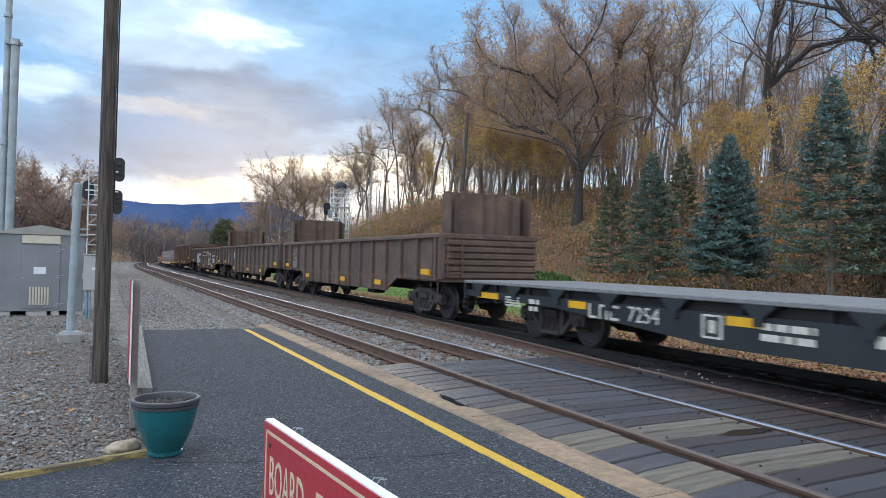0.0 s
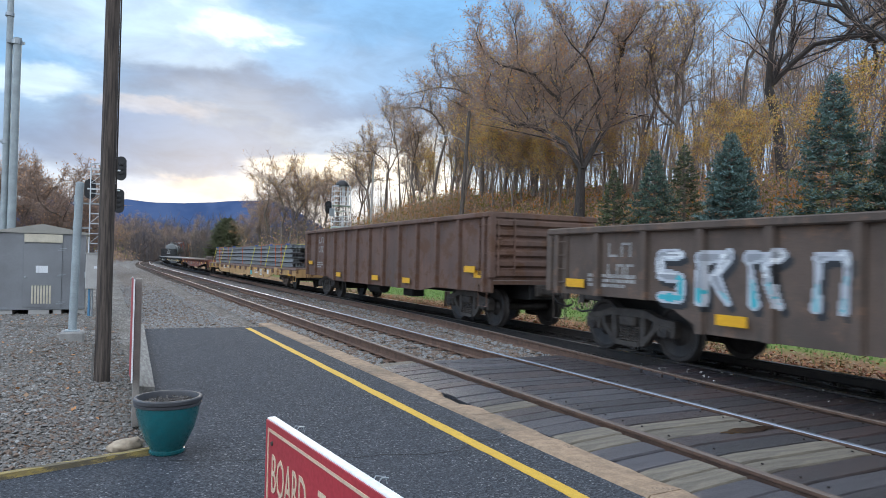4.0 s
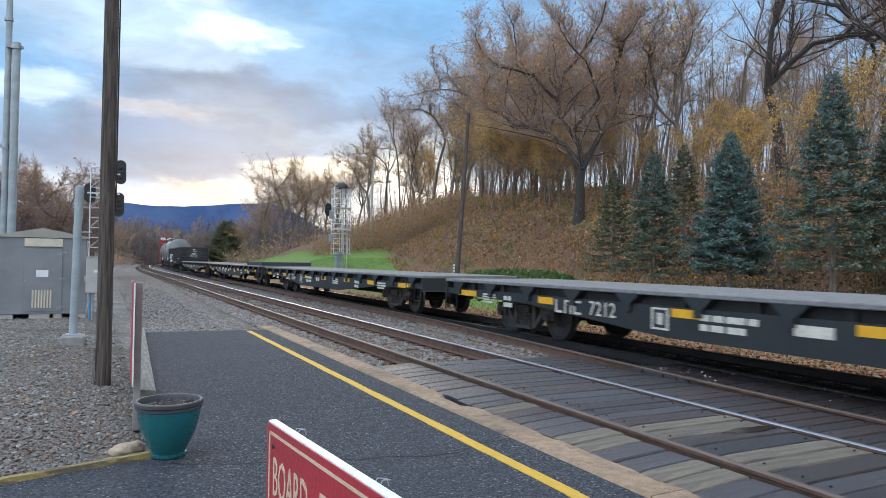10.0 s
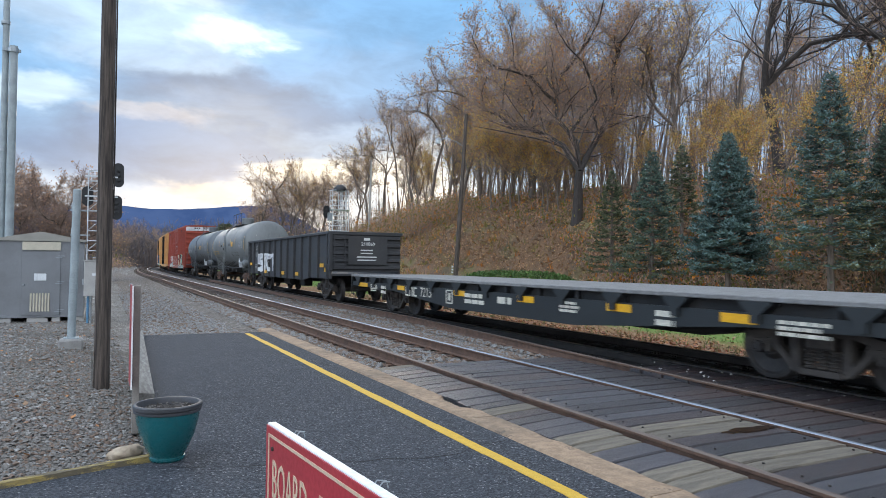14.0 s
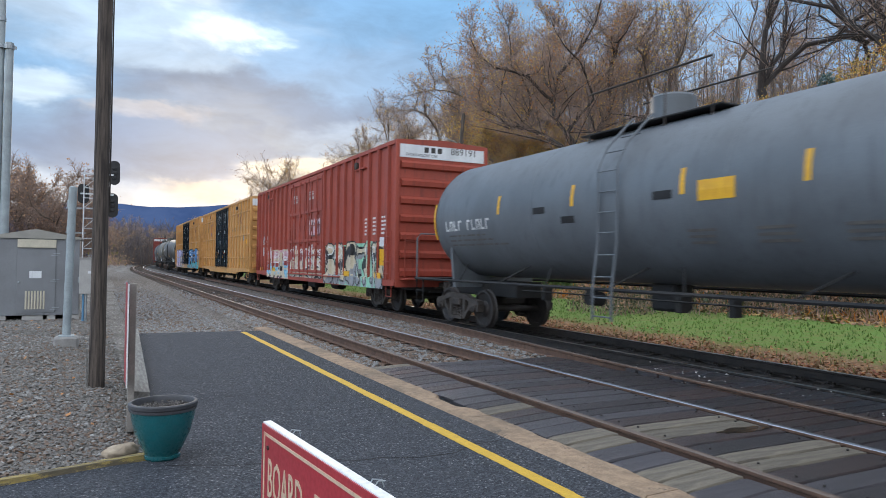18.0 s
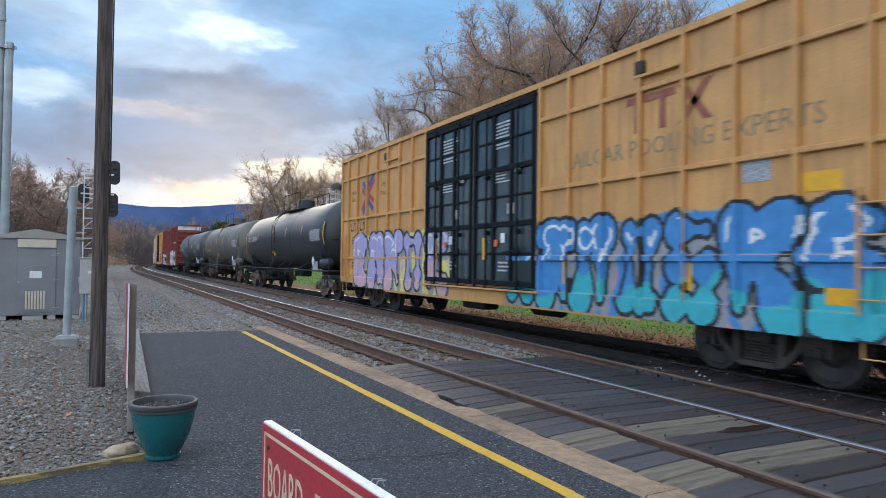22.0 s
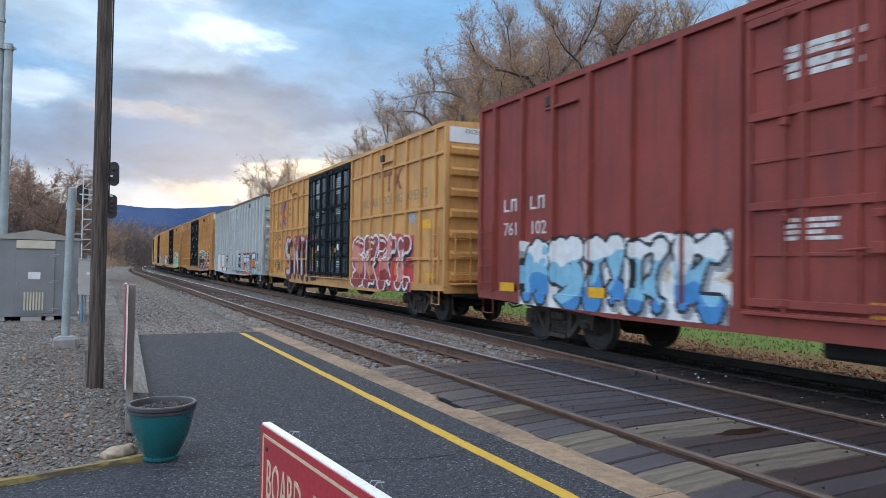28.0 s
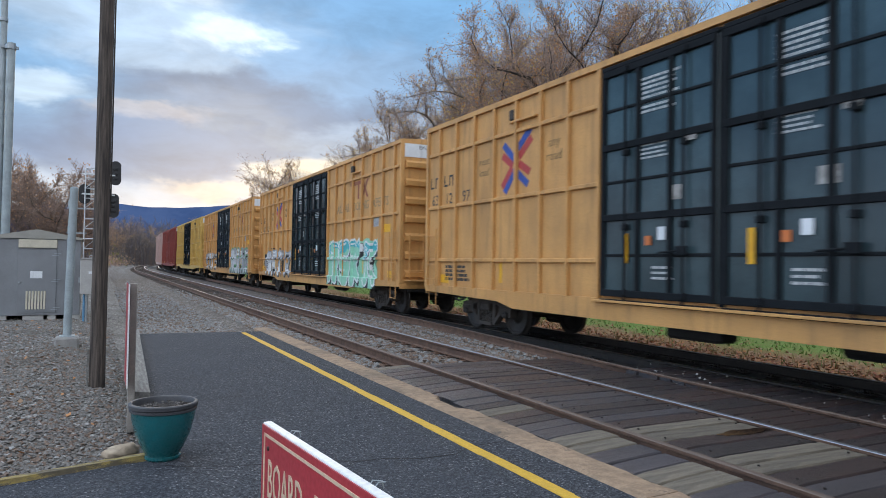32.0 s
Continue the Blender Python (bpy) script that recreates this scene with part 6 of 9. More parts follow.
# ---- tank cars ----
def tank_car(name, label, half, b0, b1, paint, seed, mark, truck="dark", r=1.42, cz=2.60, label_band=True, number="", mark_z=2.45, ladder_y=0.0):
    """half: of the underframe; b0, b1: the barrel's ends along y."""
    car = new_car(name, label, "tank car")
    prof = [(0.0, b0)]
    for i in range(1, 9):
        a = i / 8 * math.pi / 2
        prof.append((r * math.sin(a), b0 + 0.62 * (1 - math.cos(a))))
    k = 10
    prof += [(r, b0 + 0.62 + (b1 - b0 - 1.24) * i / k) for i in range(1, k)]
    for i in range(8, -1, -1):
        a = i / 8 * math.pi / 2
        prof.append((r * math.sin(a), b1 - 0.62 * (1 - math.cos(a))))
    part("tank", Shape().turn(prof, "y", (0, 0, cz), 48), paint, car, smooth=True)
    mid = (b0 + b1) / 2
    for y in (b0 + 0.62, mid - 2.4, mid + 2.4, b1 - 0.62):
        part("weld_seam", Shape().turn([(r + 0.001, y - 0.02), (r + 0.007, y), (r + 0.001, y + 0.02)], "y", (0, 0, cz), 48), paint, car)
    # manway, crash box and walkway on top
    s = Shape().turn([(0.0, cz + r + 0.52), (0.36, cz + r + 0.50), (0.40, cz + r + 0.46), (0.40, cz + r - 0.05)], "z", (0, mid, 0), 20)
    part("manway", s, paint, car, smooth=True)
    for side in (-0.52, 0.52):
        part("top_platform", Shape().box(side - 0.20, side + 0.20, mid - 1.7, mid + 1.7, cz + r - 0.05, cz + r - 0.02, c=0.006), BLACK_FRAME, car)
    for sx in (-0.70, 0.70):
        s = Shape().tube([(sx, mid - 1.5, cz + r - 0.2), (sx, mid - 1.5, cz + r + 0.75), (sx, mid + 1.5, cz + r + 0.75), (sx, mid + 1.5, cz + r - 0.2)], 0.02, 6)
        for y in (-0.5, 0.5):
            s.tube([(sx, mid + y, cz + r - 0.2), (sx, mid + y, cz + r + 0.75)], 0.016, 6)
        part("guard_rail", s, STEEL_DARK, car)
    # side ladder
    s = Shape()
    lad = mid + ladder_y
    for y in (lad - 0.24, lad + 0.24):
        s.tube([(-1.60, y, 0.62), (-1.60, y, 1.15), (-1.50, y, 1.9), (-1.50, y, 3.2), (-1.28, y, 3.62), (-0.72, y, cz + r + 0.06)], 0.022, 6)
    ladder = part("ladder", s, paint if paint != TANK_BLACK else BLACK_FRAME, car)
    for i, (x, z) in enumerate(((-1.60, 0.68), (-1.60, 1.0), (-1.57, 1.35), (-1.52, 1.72), (-1.50, 2.1), (-1.50, 2.45), (-1.50, 2.8), (-1.50, 3.15), (-1.32, 3.5), (-1.0, 3.8))):
        part("rung", Shape().tube([(x, lad - 0.24, z), (x, lad + 0.24, z)], 0.014, 6), paint if paint != TANK_BLACK else BLACK_FRAME, ladder)
    # underframe: stub sills, running rails along both sides, saddles
    for q in (-1, 1):
        a, b = sorted((q * half, q * (half - 3.4)))
        part("stub_sill", Shape().box(-0.36, 0.36, a, b, 0.74, 1.12, c=0.02), BLACK_FRAME, car)
        ys = q * (half - 1.75)
        s = Shape()
        s.prism([(-1.15, 0.95), (-0.45, 0.95), (0.45, 0.95), (1.15, 0.95), (1.25, 1.95), (0.9, 1.5), (0.5, 1.27), (0.0, 1.20), (-0.5, 1.27), (-0.9, 1.5), (-1.25, 1.95)], "y", ys - 0.06, ys + 0.06)
        part("saddle", s, paint, car)
        part("end_platform", Shape().box(-1.45, 1.45, min(q * half, q * (half - 0.55)), max(q * half, q * (half - 0.55)), 1.10, 1.16, c=0.008), BLACK_FRAME, car)
        s = Shape().tube([(-1.42, q * (half - 0.08), 1.14), (-1.42, q * (half - 0.08), 2.22), (-1.32, q * (half - 0.08), 2.34), (1.32, q * (half - 0.08), 2.34), (1.42, q * (half - 0.08), 2.22), (1.42, q * (half - 0.08), 1.14)], 0.022, 6)
        part("end_railing", s, paint if paint != TANK_BLACK else BLACK_FRAME, car)
        s = Shape().tube([(-1.45, q * (half - 0.55), 1.12), (-1.45, q * (half - 0.55), 0.52), (-1.45, q * (half - 0.15), 0.52), (-1.45, q * (half - 0.15), 1.12)], 0.018, 6).tube([(-1.45, q * (half - 0.55), 0.82), (-1.45, q * (half - 0.15), 0.82)], 0.014, 6)
        part("step", s, BLACK_FRAME, car)
    for sx in (-1, 1):
        part("running_rail", Shape().tube([(sx * 1.47, -half + 0.1, 1.13), (sx * 1.47, half - 0.1, 1.13)], 0.035, 6), BLACK_FRAME, car)
    for i in range(7):
        y = -half + 2.6 + (2 * half - 5.2) * i / 6
        part("bracket", Shape().tube([(-1.45, y, 1.13), (-0.95, y - 0.5 * (1 if i % 2 else -1), 1.52)], 0.018, 5), BLACK_FRAME, car)
    s = Shape().box(-0.25, 0.25, mid - 0.3, mid + 0.3, 0.75, 1.25, c=0.05).turn([(0, -0.1), (0.14, -0.08), (0.14, 0.3), (0, 0.32)], "y", (-0.5, mid + 1.4, 0.9), 10).tube([(-1.2, mid - 3, 1.0), (-1.2, mid + 3, 1.0)], 0.014, 4)
    for dy in (-2.2, -1.2, 1.0, 2.4):
        s.box(-1.1, -0.9, mid + dy - 0.06, mid + dy + 0.06, 0.82, 1.12, c=0.01)
    part("outlet_valve", s, BLACK_FRAME, car)
    s = Shape().turn([(0.0, -0.55), (0.14, -0.5), (0.20, -0.4), (0.20, 0.4), (0.14, 0.5), (0, 0.55)], "y", (-1.15, -half + 1.2, 1.42), 16)
    part("air_reservoir", s, paint, car, smooth=True)

    def skin(y, z):
        return -math.sqrt(max(0.05, (r + 0.004) ** 2 - (z - cz) ** 2))

    def patch(name_, y0, y1, z0, z1, m, label_="", dx=0.004):
        sh = Shape()
        n_ = max(2, int((z1 - z0) / 0.12))
        for i in range(n_):
            za, zb = z0 + (z1 - z0) * i / n_, z0 + (z1 - z0) * (i + 1) / n_
            sh.face([(skin(0, za) - dx, y1, za), (skin(0, za) - dx, y0, za), (skin(0, zb) - dx, y0, zb), (skin(0, zb) - dx, y1, zb)])
        part(name_, sh, m, car, label_)
    for y in (b0 + 0.42, b0 + 3.6, mid - 1.6, mid + 1.05, b1 - 3.6, b1 - 0.5):
        big = y < b0 + 1 or y > b1 - 1
        patch("reflector", y - 0.045, y + 0.045, 2.15 if big else 2.62, 3.05 if big else 3.02, REFLECT)
    mz = mark_z
    rng = random.Random(seed)
    y = b1 - 1.1
    for i in range(4 if number else 10):
        w = 0.215
        if i != 4:
            patch("car_mark", y - w * 0.22, y, mz - 0.12, mz + 0.12, mark)
            patch("car_mark", y - w * 0.75, y - w * 0.22, mz + (0.07 if i % 2 else -0.12), mz + (0.12 if i % 2 else -0.07), mark)
            if i % 3 == 1:
                patch("car_mark", y - w * 0.75, y - w * 0.53, mz - 0.12, mz + 0.07, mark)
        y -= w
    if number:
        lean = Vector(((mz - cz) / math.sqrt(r * r - (mz - cz) ** 2), 0, 1)).normalized()
        me = letters(number, 0.36, mark)
        part("lettering", me, None, car, at=Matrix(((0, lean.x, -lean.z, skin(0, mz) - 0.008), (-1, 0, 0, b1 - 2.78), (0, lean.z, lean.x, mz), (0, 0, 0, 1))))
    for j in range(3):
        z = mz - 0.26 - 0.11 * j
        y = b1 - 1.2
        while y > b1 - 2.9 - 0.3 * j:
            w = rng.uniform(0.12, 0.4)
            patch("stencil", y - w, y, z, z + 0.04, MARK_WORN)
            y -= w + 0.07
    if label_band:
        patch("stencil_panel", b0 + 0.9, b0 + 2.3, 2.32, 2.78, mat("printed panel", (0.42, 0.43, 0.43), (0.08, 0.08, 0.085), 32.0, 0.6, bump=0.0, along=(1, 0.4, 2.5)), "panel of small white stencils")
    if number:
        patch("placard", mid + 0.95, mid + 1.60, 1.76, 1.97, REFLECT, "yellow warning panel")
    else:
        patch("placard", mid - 2.55, mid - 1.90, 2.50, 2.80, REFLECT, "yellow warning panel")
        for yy, zz in ((mid + 2.1, 2.54), (mid + 1.2, 2.32), (mid - 1.2, 2.58)):
            patch("stencil_panel", yy - 0.20, yy + 0.20, zz, zz + 0.13, BLACK_FRAME, "black stencil panel")
    for yy in (mid - 1.9, mid - 3.1, b0 + 2.9):
        for j in range(3):
            patch("stencil", yy - rng.uniform(0.15, 0.3), yy + 0.3, 2.06 - 0.09 * j, 2.10 - 0.09 * j, MARK_WORN)
    s = Shape()
    yq, zq = b0 + 1.5, 1.50
    s.solid([(-1.50, yq, zq + 0.21), (-1.50, yq - 0.19, zq), (-1.50, yq, zq - 0.21), (-1.50, yq + 0.19, zq), (-1.485, yq, zq + 0.21), (-1.485, yq - 0.19, zq), (-1.485, yq, zq - 0.21), (-1.485, yq + 0.19, zq)], [(0, 1, 2, 3), (7, 6, 5, 4), (0, 4, 5, 1), (1, 5, 6, 2), (2, 6, 7, 3), (3, 7, 4, 0)])
    s.box(-1.49, -1.30, yq - 0.02, yq + 0.02, 1.15, zq)
    part("hazard_diamond", s, WHITE_PAINT, car, "white diamond placard holder")
    s = Shape()
    for j in range(3):
        z = 3.05 - 0.18 * j
        s.box(-0.75 + 0.1 * j, 0.35 - 0.1 * j, b0 + 0.13 + 0.02 * j, b0 + 0.24, z, z + 0.10)
    part("stencil", s, MARK_DIM, car)
    add_couplers(car, half)
    add_trucks(car, (-half + 1.75, half - 1.75), truck)
    return car, skin


# ---- the cars in their order: distance of each middle from the viewer's line at the start ----
SPEED_ROWS = (14.092, -0.0870, 0.01727)
ON_RAILS = []


def rolled(t):
    """Metres that the train has rolled by t."""
    a, b, c = SPEED_ROWS
    return a * t + b * ((t / 16) ** 2 * 16 - t) + c * ((t / 16) ** 3 * 16 - t)


def couple(car, mid, bogie):
    ON_RAILS.append((car, mid, bogie))


def make_train():
    car = flatcar("flatcar", "empty black flatcar with a grey wooden deck", 10.3, FLAT_BLACK, DECK_WOOD, 1, MARK_CREAM, "7254")
    couple(car, 14.25 - 10.3, 7.4)
    car, sk = gondola("gondola", "dark brown weathered gondola with buckled end sheets", 8.26, GON_BROWN, 2.24, 0.64, 1, bulkheads=(-1, 1))
    couple(car, 23.88, 6.5)
    car, sk = gondola("gondola", "dark brown gondola with tall end sheet", 8.3, GON_DARK, 2.24, 0.62, 2, bulkheads=(1,))
    part("paint_patch", plate(4.2, 4.5, 1.45, 1.85, -1.422), MARK_GREY, car, "white painted panel")
    couple(car, 41.35, 6.5)
    car, sk = gondola("gondola", "black rust-streaked gondola covered in pale outline graffiti", 8.32, GON_DARK, 2.18, 0.58, 3)
    spray(car, -3.2, 1.9, 0.72, 2.05, ("sky",), "cream", None, sk, 31, 4, 0.026, 0.085, hollow=True)
    spray(car, -6.6, -3.4, 0.95, 1.75, ("grey",), "silver", None, sk, 32, 4, 0.026, 0.03)
    spray(car, 2.2, 5.6, 0.9, 1.95, ("teal", "grey"), "silver", None, sk, 33, 4, 0.026, 0.05)
    couple(car, 59.15, 6.55)
    car, sk = gondola("gondola", "tall rusty brown gondola, empty", 7.68, GON_RUST, 2.62, 0.72, 4, posts=13, drop=False)
    couple(car, 77.45, 5.9)
    car = long_flatcar(13.7)
    couple(car, 100.3, 9.95)
    couple(rail_stack(), 100.3, 9.95)
    car = flatcar("flatcar", "faded red rusty flatcar with scattered dunnage on the deck", 10.22, FLAT_RED, DECK_RUST, 6, MARK_DIM)
    couple(car, 124.87, 7.3)
    load = thing("deck_crib", "dark steel crib lying on a red flatcar", "load", group="loads on the train", shape=Shape().box(-1.2, 1.2, -10.0, -6.2, 1.16, 1.22, c=0.01).box(-1.2, -1.08, -10.0, -6.2, 1.22, 1.42, c=0.02).box(1.08, 1.2, -10.0, -6.2, 1.22, 1.42, c=0.02).box(-1.2, 1.2, -10.0, -9.88, 1.22, 1.42, c=0.02).box(-1.2, 1.2, -6.32, -6.2, 1.22, 1.42, c=0.02), material=GON_DARK)
    couple(load, 124.87, 7.3)
    s = Shape()
    for i in range(10):
        for j in range(6):
            q = [(-1.0 + 0.2 * (i + a), -2.6 + 0.5 * (j + b)) for a, b in ((0, 0), (1, 0), (1, 1), (0, 1))]
            s.face([(x, y, 1.18 + 0.13 * max(0.0, noise.noise((x * 1.5, y * 1.1, 3.0)) + 0.35)) for x, y in q])
    couple(thing("tarpaulin", "crumpled brown tarpaulin lying on a red flatcar", "tarpaulin", group="loads on the train", shape=s, material=DECK_RUST, smooth=True), 124.87, 7.3)
    for mid, half, seed, number in ((146.15, 10.3, 7, "7212"), (167.84, 9.98, 8, "7266"), (189.0, 10.4, 9, "7079"), (209.95, 9.85, 10, "7215")):
        car = flatcar("flatcar", "empty black flatcar with yellow reflector strips", half, FLAT_BLACK, DECK_WOOD, seed, MARK_CREAM, number)
        couple(car, mid, half - 2.9)
    s = Shape().box(-1.35, 1.35, -9.9, -5.4, 1.16, 1.20).box(-1.35, -1.28, -9.9, -5.4, 1.18, 1.36, c=0.01).box(1.28, 1.35, -9.9, -5.4, 1.18, 1.36, c=0.01).box(-1.35, 1.35, -9.9, -9.82, 1.18, 1.36, c=0.01)
    couple(thing("steel_tray", "shallow grey steel tray lying on a black flatcar", "load", group="loads on the train", shape=s, material=GON_BLACK), 189.0, 7.5)
    car, sk = gondola("gondola", "clean black gondola with ribbed sides", 7.82, GON_BLACK, 2.68, 0.78, 12, posts=13, drop=False, end_ribs=5)
    part("placard", Shape().box(-0.75, 0.85, -7.905, -7.89, 1.45, 2.55), GON_BLACK, car)
    part("lettering", letters("210869", 0.19, MARK_WHITE), None, car, at=Matrix(((1, 0, 0, 0.05), (0, 0, -1, -7.909), (0, 1, 0, 2.24), (0, 0, 0, 1))))
    for j, (w, z) in enumerate(((0.25, 2.38), (0.5, 1.98), (0.5, 1.86), (0.8, 1.72), (0.75, 1.60))):
        part("stencil", Shape().box(-w / 2, w / 2, -7.915, -7.905, z, z + (0.10 if j < 1 else 0.045)), MARK_WHITE, car)
    spray(car, 1.6, 5.2, 0.95, 2.1, ("white", "silver"), "white", None, sk, 41, 3, 0.026, 0.08)
    couple(car, 230.28, 6.0)
    car, sk = tank_car("tank_car", "pale grey tank car with rusty trucks", 7.05, -6.95, 6.65, TANK_GREY, 21, MARK_YELLOW, "brown", 1.45, mark_z=2.15, ladder_y=0.3)
    couple(car, 246.55, 5.3)
    car, sk = tank_car("tank_car", "dark blue-grey tank car with a crash box on top", 7.85, -7.3, 7.15, TANK_MID, 22, MARK_WHITE, "dark", 1.44, 2.66)
    couple(car, 262.7, 6.1)
    car, sk = post_boxcar("boxcar", "tall brick-red boxcar with grey and mint graffiti along the bottom", 9.48, 23, BOX_RED, 0.80, number="889191")
    for y0, y1, z in ((7.99, 8.60, 2.32), (7.30, 7.84, 2.32), (7.99, 8.60, 1.76), (7.30, 7.84, 1.76), (6.42, 6.98, 1.76)):
        part("number_board", plate(y0, y1, z, z + 0.44, -1.463), WHITE_PAINT, car, "white painted panel")
        if z > 2.0:
            part("car_mark", glyphs(-1.47, y0 + 0.06, y1 - 0.06, z + 0.08, z + 0.36, 2), MARK_BLACK, car)
        else:
            side_text("88" if y0 > 7.9 else "91", 0.40, MARK_BLACK, car, (y0 + y1) / 2, z + 0.22, -1.471)
    for j in range(3):
        spray(car, 8.08 + 0.04 * j, 8.60, 2.90 + 0.36 * j, 3.28 + 0.36 * j, ("cream",), "cream", None, ribbed_skin([]), 55 + j, 2, 0.02, 0.02)
    spray(car, 2.7, 7.0, 0.72, 2.10, ("cream", "sky", "wine", "pink"), "cream", ("pink", "cream"), sk, 51, 6, 0.026, 0.12, splash=0.5)
    spray(car, -2.4, 2.5, 0.85, 2.1, ("cream", "wine"), "white", ("cream", "salmon"), ribbed_skin([], -1.535), 52, 4, 0.026, 0.12)
    spray(car, -8.6, -2.6, 0.72, 2.25, ("grey", "cream", "black", "cream"), "black", ("mint", "cream"), sk, 53, 5, 0.026, 0.15, halo=0.24)
    for j in range(3):
        part("stencil", bars(-1.46, -7.25 - 0.72 * j, -6.85 - 0.72 * j, 2.35, 2.95, 5, 60 + j, 0.5), MARK_WHITE, car)
    part("placard", plate(-8.75, -8.05, 1.42, 1.92, -1.463), REFLECT, car, "large yellow board")
    part("placard", plate(-8.65, -8.15, 2.00, 2.28, -1.463), WHITE_PAINT, car, "white-framed card")
    spray(car, -2.2, -0.6, 2.5, 3.3, ("pink",), "pink", None, ribbed_skin([], -1.535), 54, 3, 0.026, 0.05)
    couple(car, 281.3, 7.1)
    car, sk = pool_boxcar("boxcar", "tall yellow boxcar with black double doors", 9.48, 24, number="63 46 72")
    couple(car, 302.27, 7.1)
    car, sk = pool_boxcar("boxcar", "tall yellow boxcar with blue and lilac graffiti", 9.5, 25, number="63 99 19", mark=7.05)
    spray(car, -9.2, -1.4, 0.70, 2.45, ("teal", "blue", "blue"), "black", ("blue", "salmon"), sk, 61, 7, 0.026, 0.155, halo=0.16)
    spray(car, 1.2, 8.2, 0.72, 2.5, ("pink", "lilac", "lilac"), "black", ("yellow", "pink"), ribbed_skin([2.65 + 0.88 * i for i in range(8)], -1.515), 62, 5, 0.026, 0.17)
    couple(car, 323.26, 7.15)
    car, sk = tank_car("tank_car", "long glossy black tank car", 8.55, -8.1, 7.85, TANK_BLACK, 26, MARK_WHITE, "rusty", 1.43, 2.58, number="255538", mark_z=2.66, ladder_y=0.5)
    couple(car, 342.95, 6.8)
    car, sk = tank_car("tank_car", "dusty grey-brown tank car with yellow marks", 7.85, -7.55, 7.40, TANK_DUST, 27, MARK_YELLOW, "brown", 1.43, number="669403", mark_z=2.20, ladder_y=-0.3)
    couple(car, 360.5, 6.1)
    car, sk = tank_car("tank_car", "worn dark grey tank car with white scrawled graffiti", 8.45, -7.9, 7.85, TANK_WORN, 28, MARK_WHITE, "dark", 1.43)
    spray(car, 3.2, 5.6, 1.6, 2.5, ("silver",), "silver", None, sk, 46, 4, 0.025, 0.025)
    spray(car, -4.8, -2.8, 1.7, 2.4, ("silver",), "silver", None, sk, 47, 4, 0.025, 0.025)
    couple(car, 378.15, 6.7)
    car, sk = post_boxcar("boxcar", "maroon boxcar with blue and white graffiti", 9.4, 29, BOX_MAROON, 1.055, door=(-2.4, 2.34))
    for a in (8.18, 7.20):
        part("car_mark", glyphs(-1.46, a - 0.27, a + 0.27, 2.68, 2.94, 2), MARK_WHITE, car, "white block marks")
    side_text("761", 0.38, MARK_WHITE, car, 8.18, 2.30, -1.462)
    side_text("102", 0.38, MARK_WHITE, car, 7.20, 2.30, -1.462)
    part("stencil", bars(-1.52, 0.6, 1.7, 3.9, 4.35, 4, 9), MARK_WHITE, car)
    spray(car, 2.6, 7.7, 0.78, 2.15, ("blue", "sky", "white"), "black", ("white", "cream"), sk, 71, 5, 0.026, 0.15)
    spray(car, -8.9, -2.5, 0.78, 2.45, ("white", "silver", "white"), "black", ("blue", "yellow"), sk, 72, 5, 0.026, 0.18)
    spray(car, -8.4, -5.2, 2.75, 3.4, ("mint",), "mint", None, sk, 73, 3, 0.026, 0.05)
    couple(car, 397.69, 7.05)
    car, sk = pool_boxcar("boxcar", "tall yellow boxcar with wine-red outline graffiti", 9.48, 30, number="63 95 61", mark=7.05)
    spray(car, -7.6, -2.6, 0.75, 2.45, ("wine", "salmon", "wine"), "white", ("red", "wine"), sk, 81, 4, 0.026, 0.15, halo=0.3)
    spray(car, 1.2, 6.3, 0.75, 3.0, ("silver", "silver", "wine"), "wine", None, ribbed_skin([2.65 + 0.88 * i for i in range(8)], -1.515), 82, 4, 0.026, 0.045)
    couple(car, 418.34, 7.1)
    car, sk = post_boxcar("boxcar", "pale grey boxcar with white and orange-blue graffiti", 7.85, 31, BOX_GREY, 0.82, white=False, door=(-1.45, 1.78), kind="grey", top=5.05)
    spray(car, 2.5, 6.3, 0.80, 1.98, ("white", "white"), "black", ("silver", "grey"), sk, 91, 4, 0.026, 0.17, halo=0.12)
    spray(car, -6.9, -0.7, 0.78, 2.10, ("sky", "sky", "white", "blue"), "black", ("orange", "orange"), sk, 92, 6, 0.026, 0.11, halo=0.20, splash=0.4)
    part("emblem", Shape().prism([(5.70, 4.42), (6.22, 4.50), (6.74, 4.42), (6.66, 3.80), (6.22, 3.38), (5.78, 3.80)], "x", -1.469, -1.459), MARK_WHITE, car, "white shield emblem")
    part("car_mark", glyphs(-1.46, 6.40, 6.90, 2.26, 2.50, 2), MARK_BLACK, car, "dark block marks")
    side_text("10", 0.36, MARK_BLACK, car, 6.64, 1.98, -1.462)
    side_text("95", 0.36, MARK_BLACK, car, 5.86, 1.98, -1.462)
    couple(car, 437.33, 5.5)
    for mid, half, lab, seed, cols in (
            (456.49, 9.52, "tall yellow boxcar with black, white and red graffiti", 32, ("black", "green", "white", ("red", "blue"), -8.5, -2.7)),
            (477.23, 9.42, "tall yellow boxcar with mint green graffiti", 33, ("mint", "teal", "white", ("mint", "green"), -7.6, -2.6)),
            (498.27, 9.5, "tall yellow boxcar with grey-green graffiti", 34, ("silver", "grey", "green", ("grey", "mint"), -8.6, -2.6))):
        car, sk = pool_boxcar("boxcar", lab, half, seed, number="63 12 97" if seed == 32 else "")
        a, b, rim, back, y0, y1 = cols
